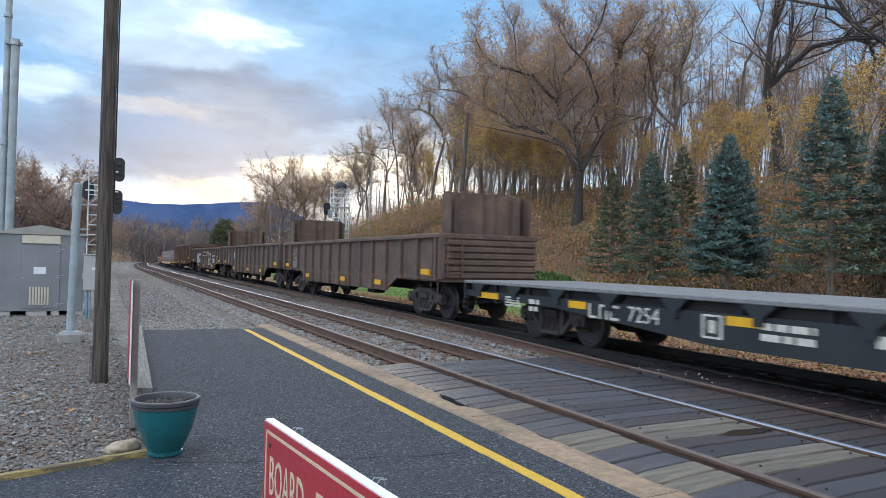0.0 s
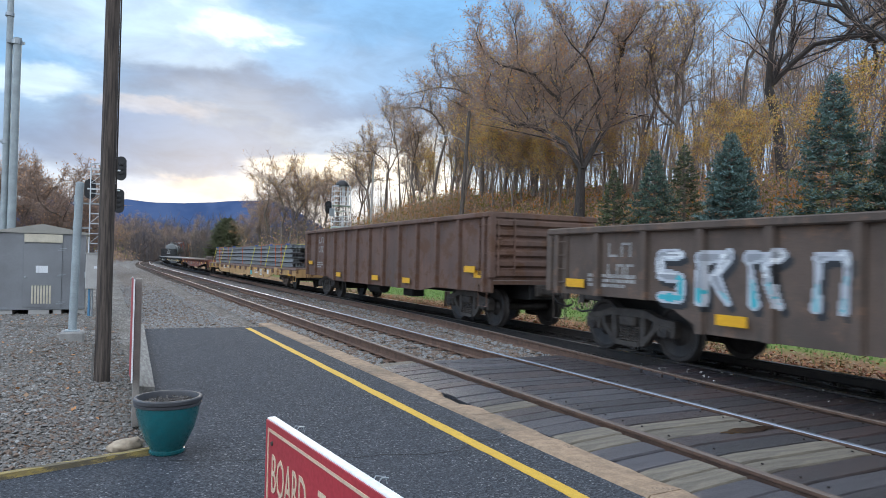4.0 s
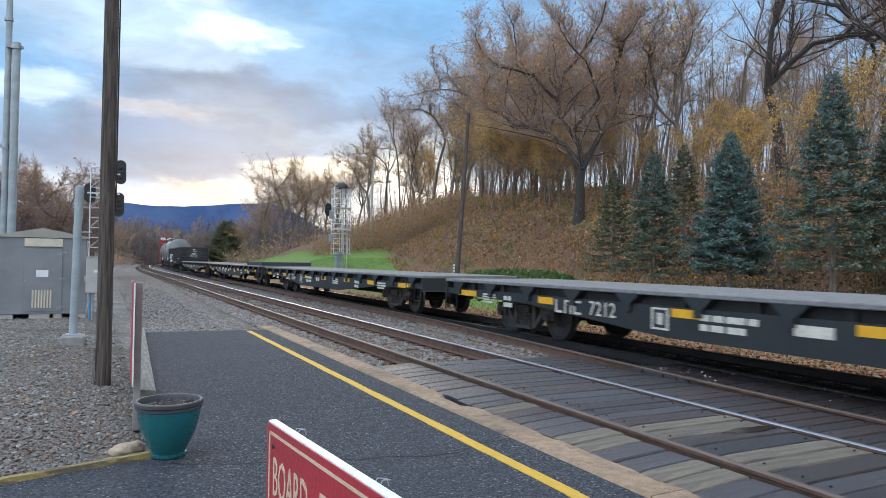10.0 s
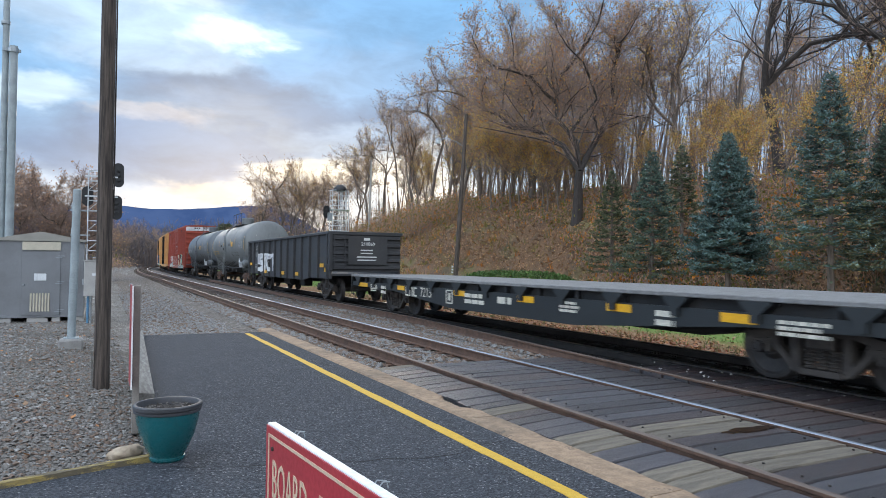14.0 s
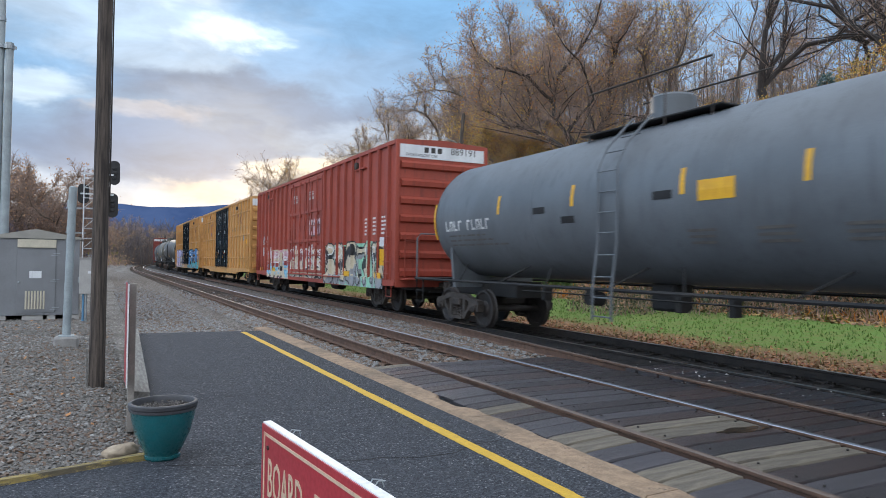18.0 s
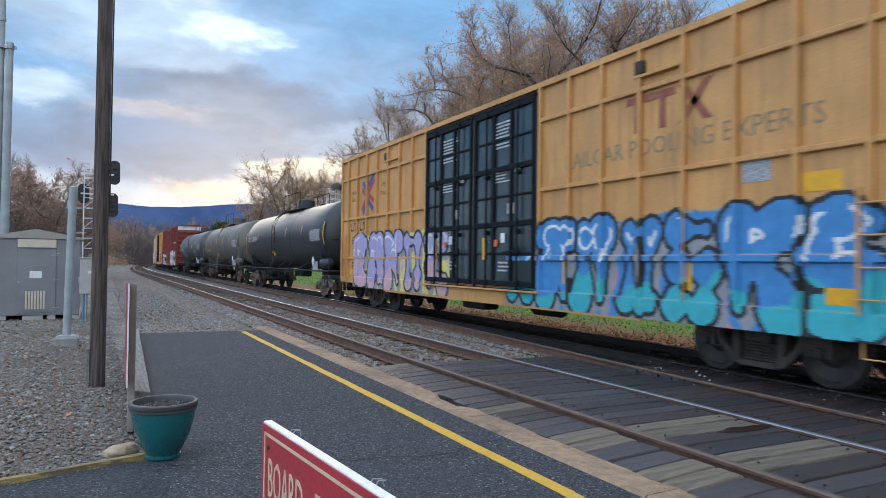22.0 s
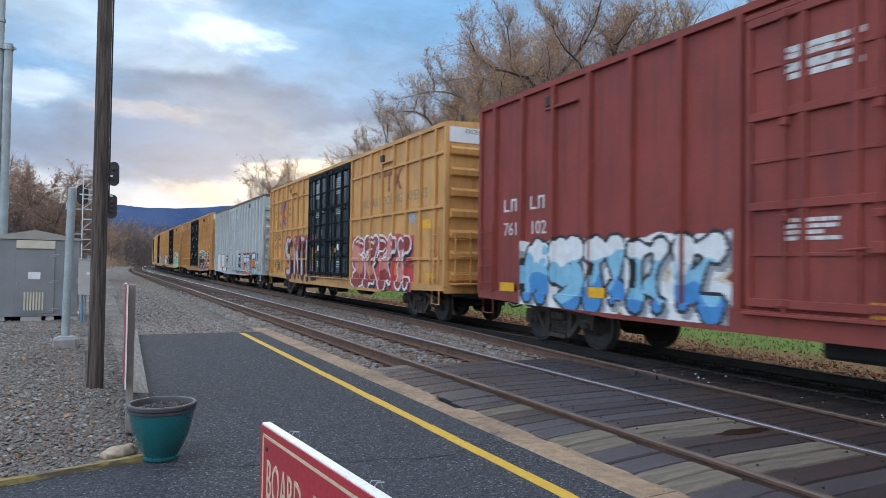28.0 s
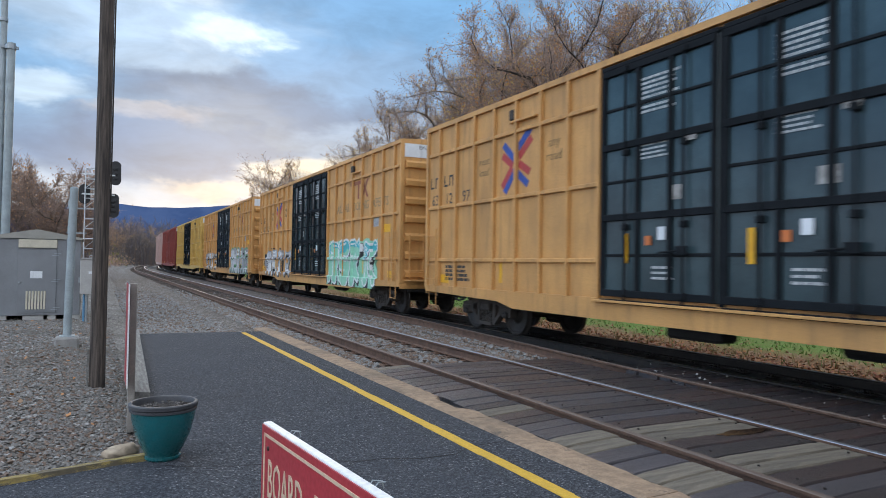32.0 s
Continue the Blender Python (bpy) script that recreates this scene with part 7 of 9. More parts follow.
        spray(car, y0, y1, 0.72, 2.4, (a, a, a, b), rim, back, sk, seed * 3, 4, 0.026, 0.13, halo=0.26)
        if seed != 32:
            spray(car, 2.9, 7.9, 0.8, 2.2, ("white", "silver"), "grey", None, sk, seed * 3 + 1, 4, 0.026, 0.1)
        couple(car, mid, 7.1)
    car, sk = pool_boxcar("boxcar", "pale yellow boxcar with black double doors", 9.5, 35, BOX_GOLD)
    couple(car, 519.2, 7.1)
    car, sk = post_boxcar("boxcar", "dark maroon boxcar with plain doors", 8.9, 36, BOX_MAROON)
    couple(car, 539.6, 6.5)
    car, sk = post_boxcar("boxcar", "faded pinkish boxcar with ribbed sides", 8.9, 37, BOX_PINK)
    couple(car, 559.5, 6.5)


make_train()


# ---- trees and growth ----
def leaf_mat(name, a, b):
    """A thin leaf that lets light through."""
    if name in MATS:
        return MATS[name]
    m = bpy.data.materials.new(name)
    m.use_nodes = True
    n = Nodes(m.node_tree)
    vec = n.add("ShaderNodeTexCoord").outputs["Object"]
    col = n.mix(n.span(n.noise(vec, 1.3, 4.0), 0.35, 0.65), a, b)
    thru, face, both = n.add("ShaderNodeBsdfTranslucent"), n.add("ShaderNodeBsdfDiffuse"), n.add("ShaderNodeMixShader")
    n.put(thru.inputs[0], col), n.put(face.inputs[0], col)
    both.inputs[0].default_value = 0.45
    n.put(both.inputs[1], face.outputs[0]), n.put(both.inputs[2], thru.outputs[0])
    n.put(n.add("ShaderNodeOutputMaterial").inputs[0], both.outputs[0])
    MATS[name] = m
    return m


BARK = mat("grey-brown bark", (0.215, 0.172, 0.142), (0.115, 0.092, 0.076), 5.0, 0.9, bump=0.8, grain=30.0, along=(3, 3, 0.6))
TWIG = mat("brown twigs", (0.36, 0.255, 0.20), (0.26, 0.185, 0.15), 5.0, 0.9, bump=0.0)
LEAVES = [leaf_mat("leaf yellow", (0.72, 0.50, 0.16), (0.64, 0.40, 0.12)), leaf_mat("leaf orange", (0.62, 0.26, 0.06), (0.50, 0.19, 0.045)), leaf_mat("leaf brown", (0.54, 0.34, 0.22), (0.42, 0.255, 0.16)), leaf_mat("leaf olive", (0.24, 0.22, 0.06), (0.17, 0.16, 0.045))]
DARK_BARK = mat("dark bark", (0.060, 0.048, 0.042), (0.030, 0.025, 0.023), 5.0, 0.9, bump=0.9, grain=30.0, along=(3, 3, 0.6))
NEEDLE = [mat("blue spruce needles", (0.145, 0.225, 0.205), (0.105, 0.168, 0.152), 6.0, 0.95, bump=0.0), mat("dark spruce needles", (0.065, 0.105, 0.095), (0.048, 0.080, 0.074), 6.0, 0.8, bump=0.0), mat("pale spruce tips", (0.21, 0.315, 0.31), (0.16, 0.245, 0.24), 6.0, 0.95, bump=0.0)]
PINE_DULL = mat("dull olive shoots", (0.19, 0.20, 0.11), (0.145, 0.155, 0.088), 6.0, 0.85, bump=0.0)
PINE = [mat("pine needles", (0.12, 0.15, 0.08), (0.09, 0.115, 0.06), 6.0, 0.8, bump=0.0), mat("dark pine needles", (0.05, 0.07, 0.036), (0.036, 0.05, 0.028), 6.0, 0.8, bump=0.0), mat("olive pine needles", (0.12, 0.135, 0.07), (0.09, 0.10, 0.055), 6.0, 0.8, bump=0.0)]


GREENER = [mat("green spruce needles", (0.125, 0.185, 0.145), (0.09, 0.14, 0.108), 6.0, 0.95, bump=0.0), NEEDLE[1], mat("pale green spruce tips", (0.18, 0.25, 0.205), (0.14, 0.20, 0.16), 6.0, 0.95, bump=0.0), PINE_DULL]
NEEDLE.append(PINE_DULL)
PINE.append(PINE_DULL)


def bend(rng, p, way, length, k, wander, lift):
    pts = [Vector(p)]
    d = Vector(way).normalized()
    for _ in range(k):
        d = (d + Vector((rng.gauss(0, wander), rng.gauss(0, wander), rng.gauss(0, wander) + lift))).normalized()
        pts.append(pts[-1] + d * length / k)
    return pts, d


def leaf_quads(s, rng, p, count, spread, size, slots):
    for _ in range(count):
        c = p + Vector((rng.gauss(0, spread), rng.gauss(0, spread), rng.gauss(0, spread * 0.7)))
        e = Euler((rng.uniform(0, 6.3), rng.uniform(0, 6.3), rng.uniform(0, 6.3))).to_matrix()
        a, b = e @ Vector((size * rng.uniform(0.6, 1.2), 0, 0)), e @ Vector((0, size * rng.uniform(0.4, 0.9), 0))
        s.face([c - a, c - b * 0.8, c + a, c + b], rng.choice(slots))


def broadleaf(seed, height, limbs=6, lean=0.0, fork=0.3, girth=0.32, spread=0.62, leaf=2.2, slots=(0, 1, 2), tangle=1.0, size=0.085, bark=None, rise=0.15, crook=0.24):
    """A bare autumn tree: the trunk with its limbs, and a crown of fine rising twigs with the last leaves."""
    rng = random.Random(seed)
    wood, crown = Shape(), Shape()
    stem, d = bend(rng, (0, 0, -0.4), (lean, rng.uniform(-0.1, 0.1), 1), height * fork + 0.4, 5, 0.06, 0.05)
    wood.tube(stem, [girth * (1.25 if i == 0 else 1.0 - 0.07 * i) for i in range(6)], 9)
    top = stem[-1]
    leaders = 2 + (seed % 2)
    starts = []
    for k in range(limbs):
        a = 6.283 * k / limbs + rng.uniform(-0.5, 0.5)
        tilt = rng.uniform(0.22, 0.55) if k < leaders else rng.uniform(0.6, 1.1)
        way = Vector((math.cos(a) * math.sin(tilt), math.sin(a) * math.sin(tilt), math.cos(tilt)))
        if k < leaders:
            base = top
        else:
            lead = starts[k % leaders][0]
            j = 1 + (k // leaders) % 3
            base = lead[j].lerp(lead[j + 1], rng.random())
            way = (way * 1.1 + (lead[j + 1] - lead[j]).normalized() * 0.7).normalized()
        length = height * (1 - fork) * (0.95 if k < leaders else spread * rng.uniform(0.6, 0.9))
        pts, _ = bend(rng, base, way, length, 7, crook, 0.05)
        r0 = girth * (0.56 if k < leaders else 0.36) * rng.uniform(0.85, 1.1)
        wood.tube(pts, [r0 * (1 - 0.13 * i) for i in range(8)], 7)
        starts.append((pts, r0, length))
    for pts, r0, length in starts:
        for i in range(1, 8):
            for _ in range(3 if i < 7 else 5):
                p = pts[i - 1].lerp(pts[i], rng.random())
                out = (pts[i] - pts[i - 1]).normalized()
                way = (out + Vector((rng.gauss(0, 0.72), rng.gauss(0, 0.72), rng.gauss(rise, 0.45)))).normalized()
                ln = length * rng.uniform(0.22, 0.42) * (1.15 - 0.09 * i)
                q, _ = bend(rng, p, way, ln, 4, 0.22, 0.04)
                r1 = max(0.013, r0 * (1 - 0.13 * i) * 0.36)
                wood.tube(q, [r1 * (1 - 0.2 * j) for j in range(5)], 4, caps=False)
                for j in range(1, 5):
                    for _ in range(round(3 * tangle)):
                        ahead = (q[j] - q[j - 1]).normalized()
                        way2 = (ahead + Vector((rng.gauss(0, 0.75), rng.gauss(0, 0.75), rng.gauss(rise * 0.8, 0.5)))).normalized()
                        w, d2 = bend(rng, q[j - 1].lerp(q[j], rng.random()), way2, ln * rng.uniform(0.28, 0.55), 3, 0.22, 0.05)
                        crown.tube(w, [0.012, 0.009, 0.006, 0.003], 3, caps=False, slot=4)
                        if rng.random() < 0.8 * tangle:
                            way3 = (d2 + Vector((rng.gauss(0, 0.7), rng.gauss(0, 0.7), rng.gauss(rise * 0.7, 0.4)))).normalized()
                            w3, _ = bend(rng, w[rng.randrange(1, 3)], way3, ln * rng.uniform(0.15, 0.3), 2, 0.2, 0.08)
                            crown.tube(w3, [0.007, 0.005, 0.003], 3, caps=False, slot=4)
                        if leaf and rng.random() < 0.45:
                            leaf_quads(crown, rng, w[-1], rng.randrange(0, int(2 * leaf) + 1), 0.22, size, slots)
    return wood.mesh("trunk", bark or BARK, tidy=False), crown.mesh("crown", LEAVES + [TWIG], tidy=False)


def conifer(seed, height, width, mats, thick=1.0, bare=0.06, thin_foot=0.3, bluff=0.80):
    """A spruce: drooping boughs all round the stem, each a tapering spray of short needle shoots; thinner and duller near the foot."""
    rng = random.Random(seed)
    trunk, crown = Shape(), Shape()
    trunk.tube([(0, 0, -0.3), (0, 0, height * 0.5), (0, 0, height * 0.97)], [0.13, 0.08, 0.015], 7)
    z, a = height * bare, 0.0
    while z < height * 0.99:
        f = 1 - z / height
        foot = max(0.0, 1 - (z / height) / thin_foot) if thin_foot else 0.0
        reach = width * min(1.0, (f * 1.18) ** bluff) * (0.92 + 0.08 * math.sin(z * 2.3 + seed)) + 0.05
        for k in range(round(3 * thick * (1 - 0.75 * foot) + rng.random())):
            a += 2.399 + rng.uniform(-0.4, 0.4)
            ln = reach * rng.uniform(0.70, 1.08)
            out, side = Vector((math.cos(a), math.sin(a), 0)), Vector((-math.sin(a), math.cos(a), 0))
            sag = rng.uniform(0.02, 0.22) * ln * (0.35 + f)
            pts = [Vector((0, 0, z)) + out * ln * u + Vector((0, 0, -sag * u * (1.7 - u) + (0.16 - 0.05 * f) * ln * u * u)) for u in (0, 0.35, 0.7, 1.0)]
            trunk.tube(pts, [0.020, 0.015, 0.010, 0.005], 3, caps=False)
            m = max(3, int(ln / 0.056))
            for i in range(m):
                u = 0.20 + 0.80 * (i + rng.random()) / m
                if u < 0.5 and rng.random() < 0.4:
                    continue
                seg = min(2, int(u * 3))
                p = pts[seg].lerp(pts[seg + 1], min(1.0, u * 3 - seg))
                half = (ln * 0.34 * (1.05 - u) + 0.09) * (1 - 0.3 * foot)
                for sgn in (-1, 1):
                    dull = rng.random() < 0.75 * foot
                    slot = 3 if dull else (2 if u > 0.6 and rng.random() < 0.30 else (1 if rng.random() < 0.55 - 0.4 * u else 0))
                    tip = p + side * sgn * half * rng.uniform(0.45, 1.1) + out * half * rng.uniform(0.1, 0.8) + Vector((0, 0, rng.uniform(-0.10, 0.10)))
                    d = tip - p
                    w = d.cross(Vector((rng.uniform(-0.4, 0.4), rng.uniform(-0.4, 0.4), 1))).normalized() * 0.027
                    mid = p.lerp(tip, 0.6) + Vector((0, 0, 0.025))
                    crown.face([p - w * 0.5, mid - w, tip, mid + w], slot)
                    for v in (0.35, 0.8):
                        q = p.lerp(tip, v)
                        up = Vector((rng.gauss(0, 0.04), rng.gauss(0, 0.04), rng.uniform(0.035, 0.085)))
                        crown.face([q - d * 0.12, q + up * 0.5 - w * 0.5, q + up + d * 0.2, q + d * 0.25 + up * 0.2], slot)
        z += (0.085 + 0.05 * f) * height / 7.0
    return trunk.mesh("trunk", BARK, tidy=False), crown.mesh("crown", mats, tidy=False)


def spot(px, dist):
    """Ground under a bearing (px of a 1568-wide view straight ahead) at a distance."""
    a = radians(26.5) + math.atan((px - 784) / 1213)
    x, y = math.sin(a) * dist, math.cos(a) * dist
    return x, y, land(x, y)


def plant(meshes, name, label, category, x, y, z, turn, size, group):
    ob = thing(name, label, category, Matrix.Translation((x, y, z)) @ Matrix.Rotation(radians(turn), 4, "Z") @ Matrix.Diagonal((size, size, size, 1)), group)
    part("trunk", meshes[0], None, ob)
    part("crown", meshes[1], None, ob)
    return ob


def make_woods():
    rng = random.Random(77)
    kinds = [broadleaf(101, 15.0, 7, 0.05, 0.30, 0.20, 0.6, 2.2, (0, 0, 2, 0), 1.1, 0.08), broadleaf(102, 16.0, 6, -0.05, 0.42, 0.17, 0.5, 1.3, (0, 2, 2), 1.1, 0.075),
             broadleaf(103, 14.0, 8, 0.1, 0.25, 0.20, 0.7, 2.0, (1, 2, 2, 0), 1.1, 0.075), broadleaf(104, 17.0, 5, 0.0, 0.5, 0.13, 0.42, 0.8, (2, 0), 1.1, 0.075), broadleaf(106, 12.0, 7, 0.06, 0.22, 0.14, 0.7, 5.0, (0, 0, 0, 0, 1, 3), 1.0, 0.09)]
    fork = broadleaf(11, 19.0, 11, 0.08, 0.17, 0.38, 0.78, 3.0, (2, 2, 2, 1, 0), 2.6, 0.07, DARK_BARK, 0.15, 0.42)
    oak = broadleaf(25, 20.0, 7, -0.12, 0.33, 0.42, 0.85, 0.15, (2,), 0.8, 0.075, DARK_BARK, 0.1, 0.38)
    kinds.append(broadleaf(131, 8.0, 10, 0.03, 0.14, 0.16, 0.9, 0.5, (2,), 2.4))
    labels = ["tall bare tree with some yellow autumn leaves", "tall slender bare tree on the bank", "spreading bare tree with rusty brown leaves", "thin straight bare tree", "small tree with yellow autumn leaves"]
    g = "trees on the bank"
    x, y, z = spot(1022, 46)
    plant(fork, "tree", "large forked tree with a few rusty leaves on the bank", "tree", x, y, z, 20, 1.0, g)
    for px, d, turn, sz in ((1385, 44, 200, 0.88), (1560, 42, 310, 0.85), (1700, 44, 20, 0.9)):
        x, y, z = spot(px, d)
        plant(oak, "tree", "big dark bare tree with crooked limbs", "tree", x, y, z, turn, sz, g)
    front = [(1210, 52, 0.95, 0), (940, 57, 0.95, 2), (885, 60, 0.98, 0), (850, 66, 1.0, 1), (815, 63, 0.92, 2), (790, 72, 1.0, 0), (762, 78, 0.98, 1), (733, 84, 0.92, 2), (705, 90, 0.85, 3), (678, 92, 0.84, 1), (652, 98, 0.92, 0), (630, 104, 0.82, 2), (610, 112, 0.72, 1),
             (590, 122, 0.80, 1), (575, 128, 0.86, 2), (556, 124, 0.80, 0), (540, 130, 0.92, 2), (526, 126, 0.80, 1), (508, 128, 1.0, 0), (496, 126, 1.16, 2), (482, 130, 0.95, 1), (468, 135, 0.86, 2), (455, 142, 0.80, 2), (442, 146, 0.72, 1), (436, 140, 0.62, 2), (520, 136, 0.8, 3), (600, 118, 0.8, 2), (1120, 55, 0.95, 1), (1290, 54, 0.98, 3), (1500, 50, 0.95, 0), (1620, 52, 1.0, 1)]
    back = []
    for i in range(36):
        px = rng.uniform(760, 1650) if i % 3 else rng.uniform(720, 1100)
        back.append((px, (58 if px > 900 else 75 + (900 - px) * 0.12) + rng.uniform(6, 30), rng.uniform(0.85, 1.1), rng.choice((0, 1, 3, 2, 3, 3))))
    low = [(rng.uniform(640, 1000), 0, 0, 4) for _ in range(9)] + [(rng.uniform(1040, 1568), 0, 0, 4) for _ in range(5)]
    for px, d, sz in ((1345, 36, 0.50), (1388, 38, 0.50), (1540, 35, 0.56), (1200, 44, 0.42), (905, 54, 0.72), (870, 56, 0.8), (960, 52, 0.55), (1066, 50, 0.5), (1100, 53, 0.55), (1120, 49, 0.45)):
        x, y, z = spot(px, d)
        plant(kinds[4], "tree", "small tree thick with golden leaves", "tree", x, y, z, rng.uniform(0, 360), sz, g)
    for px, d, sz, k in front + back:
        x, y, z = spot(px, d)
        plant(kinds[k], "tree", labels[k], "tree", x, y, z, rng.uniform(0, 360), sz * rng.uniform(1.05, 1.18), g)
    for px, _, _, k in low:
        d = (44 if px > 950 else 52 + (950 - px) * 0.10) + rng.uniform(0, 12)
        x, y, z = spot(px, d)
        plant(kinds[4], "tree", labels[4], "tree", x, y, z, rng.uniform(0, 360), rng.uniform(0.4, 0.62), g)
    # beyond the yard, over the bend, and by the hut
    for px, d, sz, k in [(66, 62, 1.14, 5), (30, 66, 1.2, 5), (98, 70, 1.0, 5), (-20, 60, 1.15, 5), (120, 74, 0.85, 5)] + [(185 + 11 * i + rng.uniform(-4, 4), 190 + rng.uniform(-15, 35), rng.uniform(0.62, 0.86), rng.choice((1, 2, 3, 1))) for i in range(16)] + [(350 + 9 * i, 215 + rng.uniform(-10, 30), rng.uniform(0.6, 0.8), rng.choice((1, 2, 3))) for i in range(11)] + [(110 + 9 * i, 170 + rng.uniform(-10, 20), rng.uniform(0.45, 0.6), 2) for i in range(7)]:
        x, y, z = spot(px, d)
        plant(kinds[k], "tree", "bare grey-brown tree beyond the tracks", "tree", x, y, z, rng.uniform(0, 360), sz, "far trees")
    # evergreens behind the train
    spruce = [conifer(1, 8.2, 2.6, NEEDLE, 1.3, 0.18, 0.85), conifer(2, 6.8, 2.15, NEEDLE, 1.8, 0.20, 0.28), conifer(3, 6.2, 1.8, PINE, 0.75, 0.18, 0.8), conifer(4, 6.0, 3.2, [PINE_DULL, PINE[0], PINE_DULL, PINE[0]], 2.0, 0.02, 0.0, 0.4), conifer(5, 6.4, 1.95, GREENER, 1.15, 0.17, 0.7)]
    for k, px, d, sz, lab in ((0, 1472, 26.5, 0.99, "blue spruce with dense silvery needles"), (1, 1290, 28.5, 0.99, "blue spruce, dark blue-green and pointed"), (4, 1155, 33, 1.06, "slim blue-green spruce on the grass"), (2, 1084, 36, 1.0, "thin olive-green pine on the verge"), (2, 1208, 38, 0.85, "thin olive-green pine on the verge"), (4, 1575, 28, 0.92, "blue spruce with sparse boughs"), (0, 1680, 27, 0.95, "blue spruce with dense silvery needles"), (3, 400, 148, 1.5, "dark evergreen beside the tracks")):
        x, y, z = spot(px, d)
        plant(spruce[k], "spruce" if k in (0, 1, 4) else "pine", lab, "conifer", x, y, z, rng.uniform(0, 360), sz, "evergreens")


make_woods()


LITTER = [mat("fallen leaf orange", (0.46, 0.22, 0.085), (0.36, 0.16, 0.06), 3.0, 0.8, bump=0.0), mat("fallen leaf brown", (0.30, 0.17, 0.095), (0.21, 0.12, 0.07), 3.0, 0.85, bump=0.0), mat("fallen leaf yellow", (0.52, 0.34, 0.12), (0.42, 0.26, 0.09), 3.0, 0.8, bump=0.0)]


def leaf_carpet(name, label, count, where, size, mats, seed, category="leaves"):
    rng = random.Random(seed)
    s = Shape()
    for _ in range(count):
        x, y = where(rng)
        z = land(x, y) + 0.03
        c = Vector((x, y, z))
        e = Euler((rng.gauss(0, 0.35), rng.gauss(0, 0.35), rng.uniform(0, 6.3))).to_matrix()
        a, b = e @ Vector((size * rng.uniform(0.6, 1.2), 0, 0)), e @ Vector((0, size * rng.uniform(0.5, 0.9), 0))
        s.face([c - a, c - b, c + a, c + b], rng.randrange(len(mats)))
    return thing(name, label, category, kind="stuff", shape=s, material=mats)


def on_bank(r):
    y = r.uniform(4, 90)
    return lawn_edge(y) - 0.3 + abs(r.gauss(0, 9.5)), y


leaf_carpet("fallen_leaves", "fallen brown and orange leaves on the verge", 15000, lambda r: (11.6 + abs(r.gauss(0, 1.25)), r.uniform(0.5, 34)), 0.05, [LITTER[0], LITTER[1], mat("leaf dull red", (0.30, 0.10, 0.05), (0.22, 0.07, 0.04), 3.0, 0.8, bump=0.0), mat("leaf tan", (0.36, 0.24, 0.15), (0.28, 0.18, 0.11), 3.0, 0.8, bump=0.0)], 5)
leaf_carpet("fallen_leaves", "fallen leaves covering the bank", 70000, on_bank, 0.085, [LITTER[0], LITTER[1], LITTER[2], MATS["leaf tan"]], 6)
leaf_carpet("fallen_leaves", "a few dry leaves on the gravel yard", 260, lambda r: (r.uniform(-5, 0.3), r.uniform(6.5, 22)), 0.04, [LITTER[0], MATS["leaf tan"]], 7)


def make_grass():
    rng = random.Random(9)
    mats = [mat("grass blade", (0.10, 0.185, 0.03), (0.075, 0.145, 0.025), 3.0, 0.7, bump=0.0), mat("grass blade light", (0.16, 0.26, 0.05), (0.125, 0.21, 0.04), 3.0, 0.7, bump=0.0), mat("dry grass", (0.26, 0.20, 0.08), (0.19, 0.15, 0.06), 3.0, 0.8, bump=0.0)]
    s = Shape()
    for i in range(30000):
        x, y = rng.uniform(14.2, 25), rng.uniform(6, 80)
        if x > lawn_edge(y):
            continue
        z = land(x, y) - 0.02
        a, h = rng.uniform(0, 6.3), rng.uniform(0.05, 0.12)
        c, d = math.cos(a) * 0.03, math.sin(a) * 0.03
        s.face([(x - c, y - d, z), (x + c, y + d, z), (x + rng.gauss(0, 0.04), y + rng.gauss(0, 0.04), z + h)], rng.choice((0, 0, 1, 1, 1)))
    thing("grass", "short green grass behind the tracks", "grass", kind="stuff", shape=s, material=mats)
    s = Shape()
    for i in range(600):
        x, y = rng.uniform(11.4, 13.6), rng.uniform(1, 40)
        z = land(x, y) - 0.02
        for _ in range(4):
            a, h = rng.uniform(0, 6.3), rng.uniform(0.08, 0.26)
            c, d = math.cos(a) * 0.012, math.sin(a) * 0.012
            s.face([(x - c, y - d, z), (x + c, y + d, z), (x + rng.gauss(0, 0.07), y + rng.gauss(0, 0.07), z + h)], rng.choice((0, 2, 2, 2, 2)))
    thing("weeds", "dry weeds along the edge of the ballast", "weeds", kind="stuff", shape=s, material=mats)


make_grass()


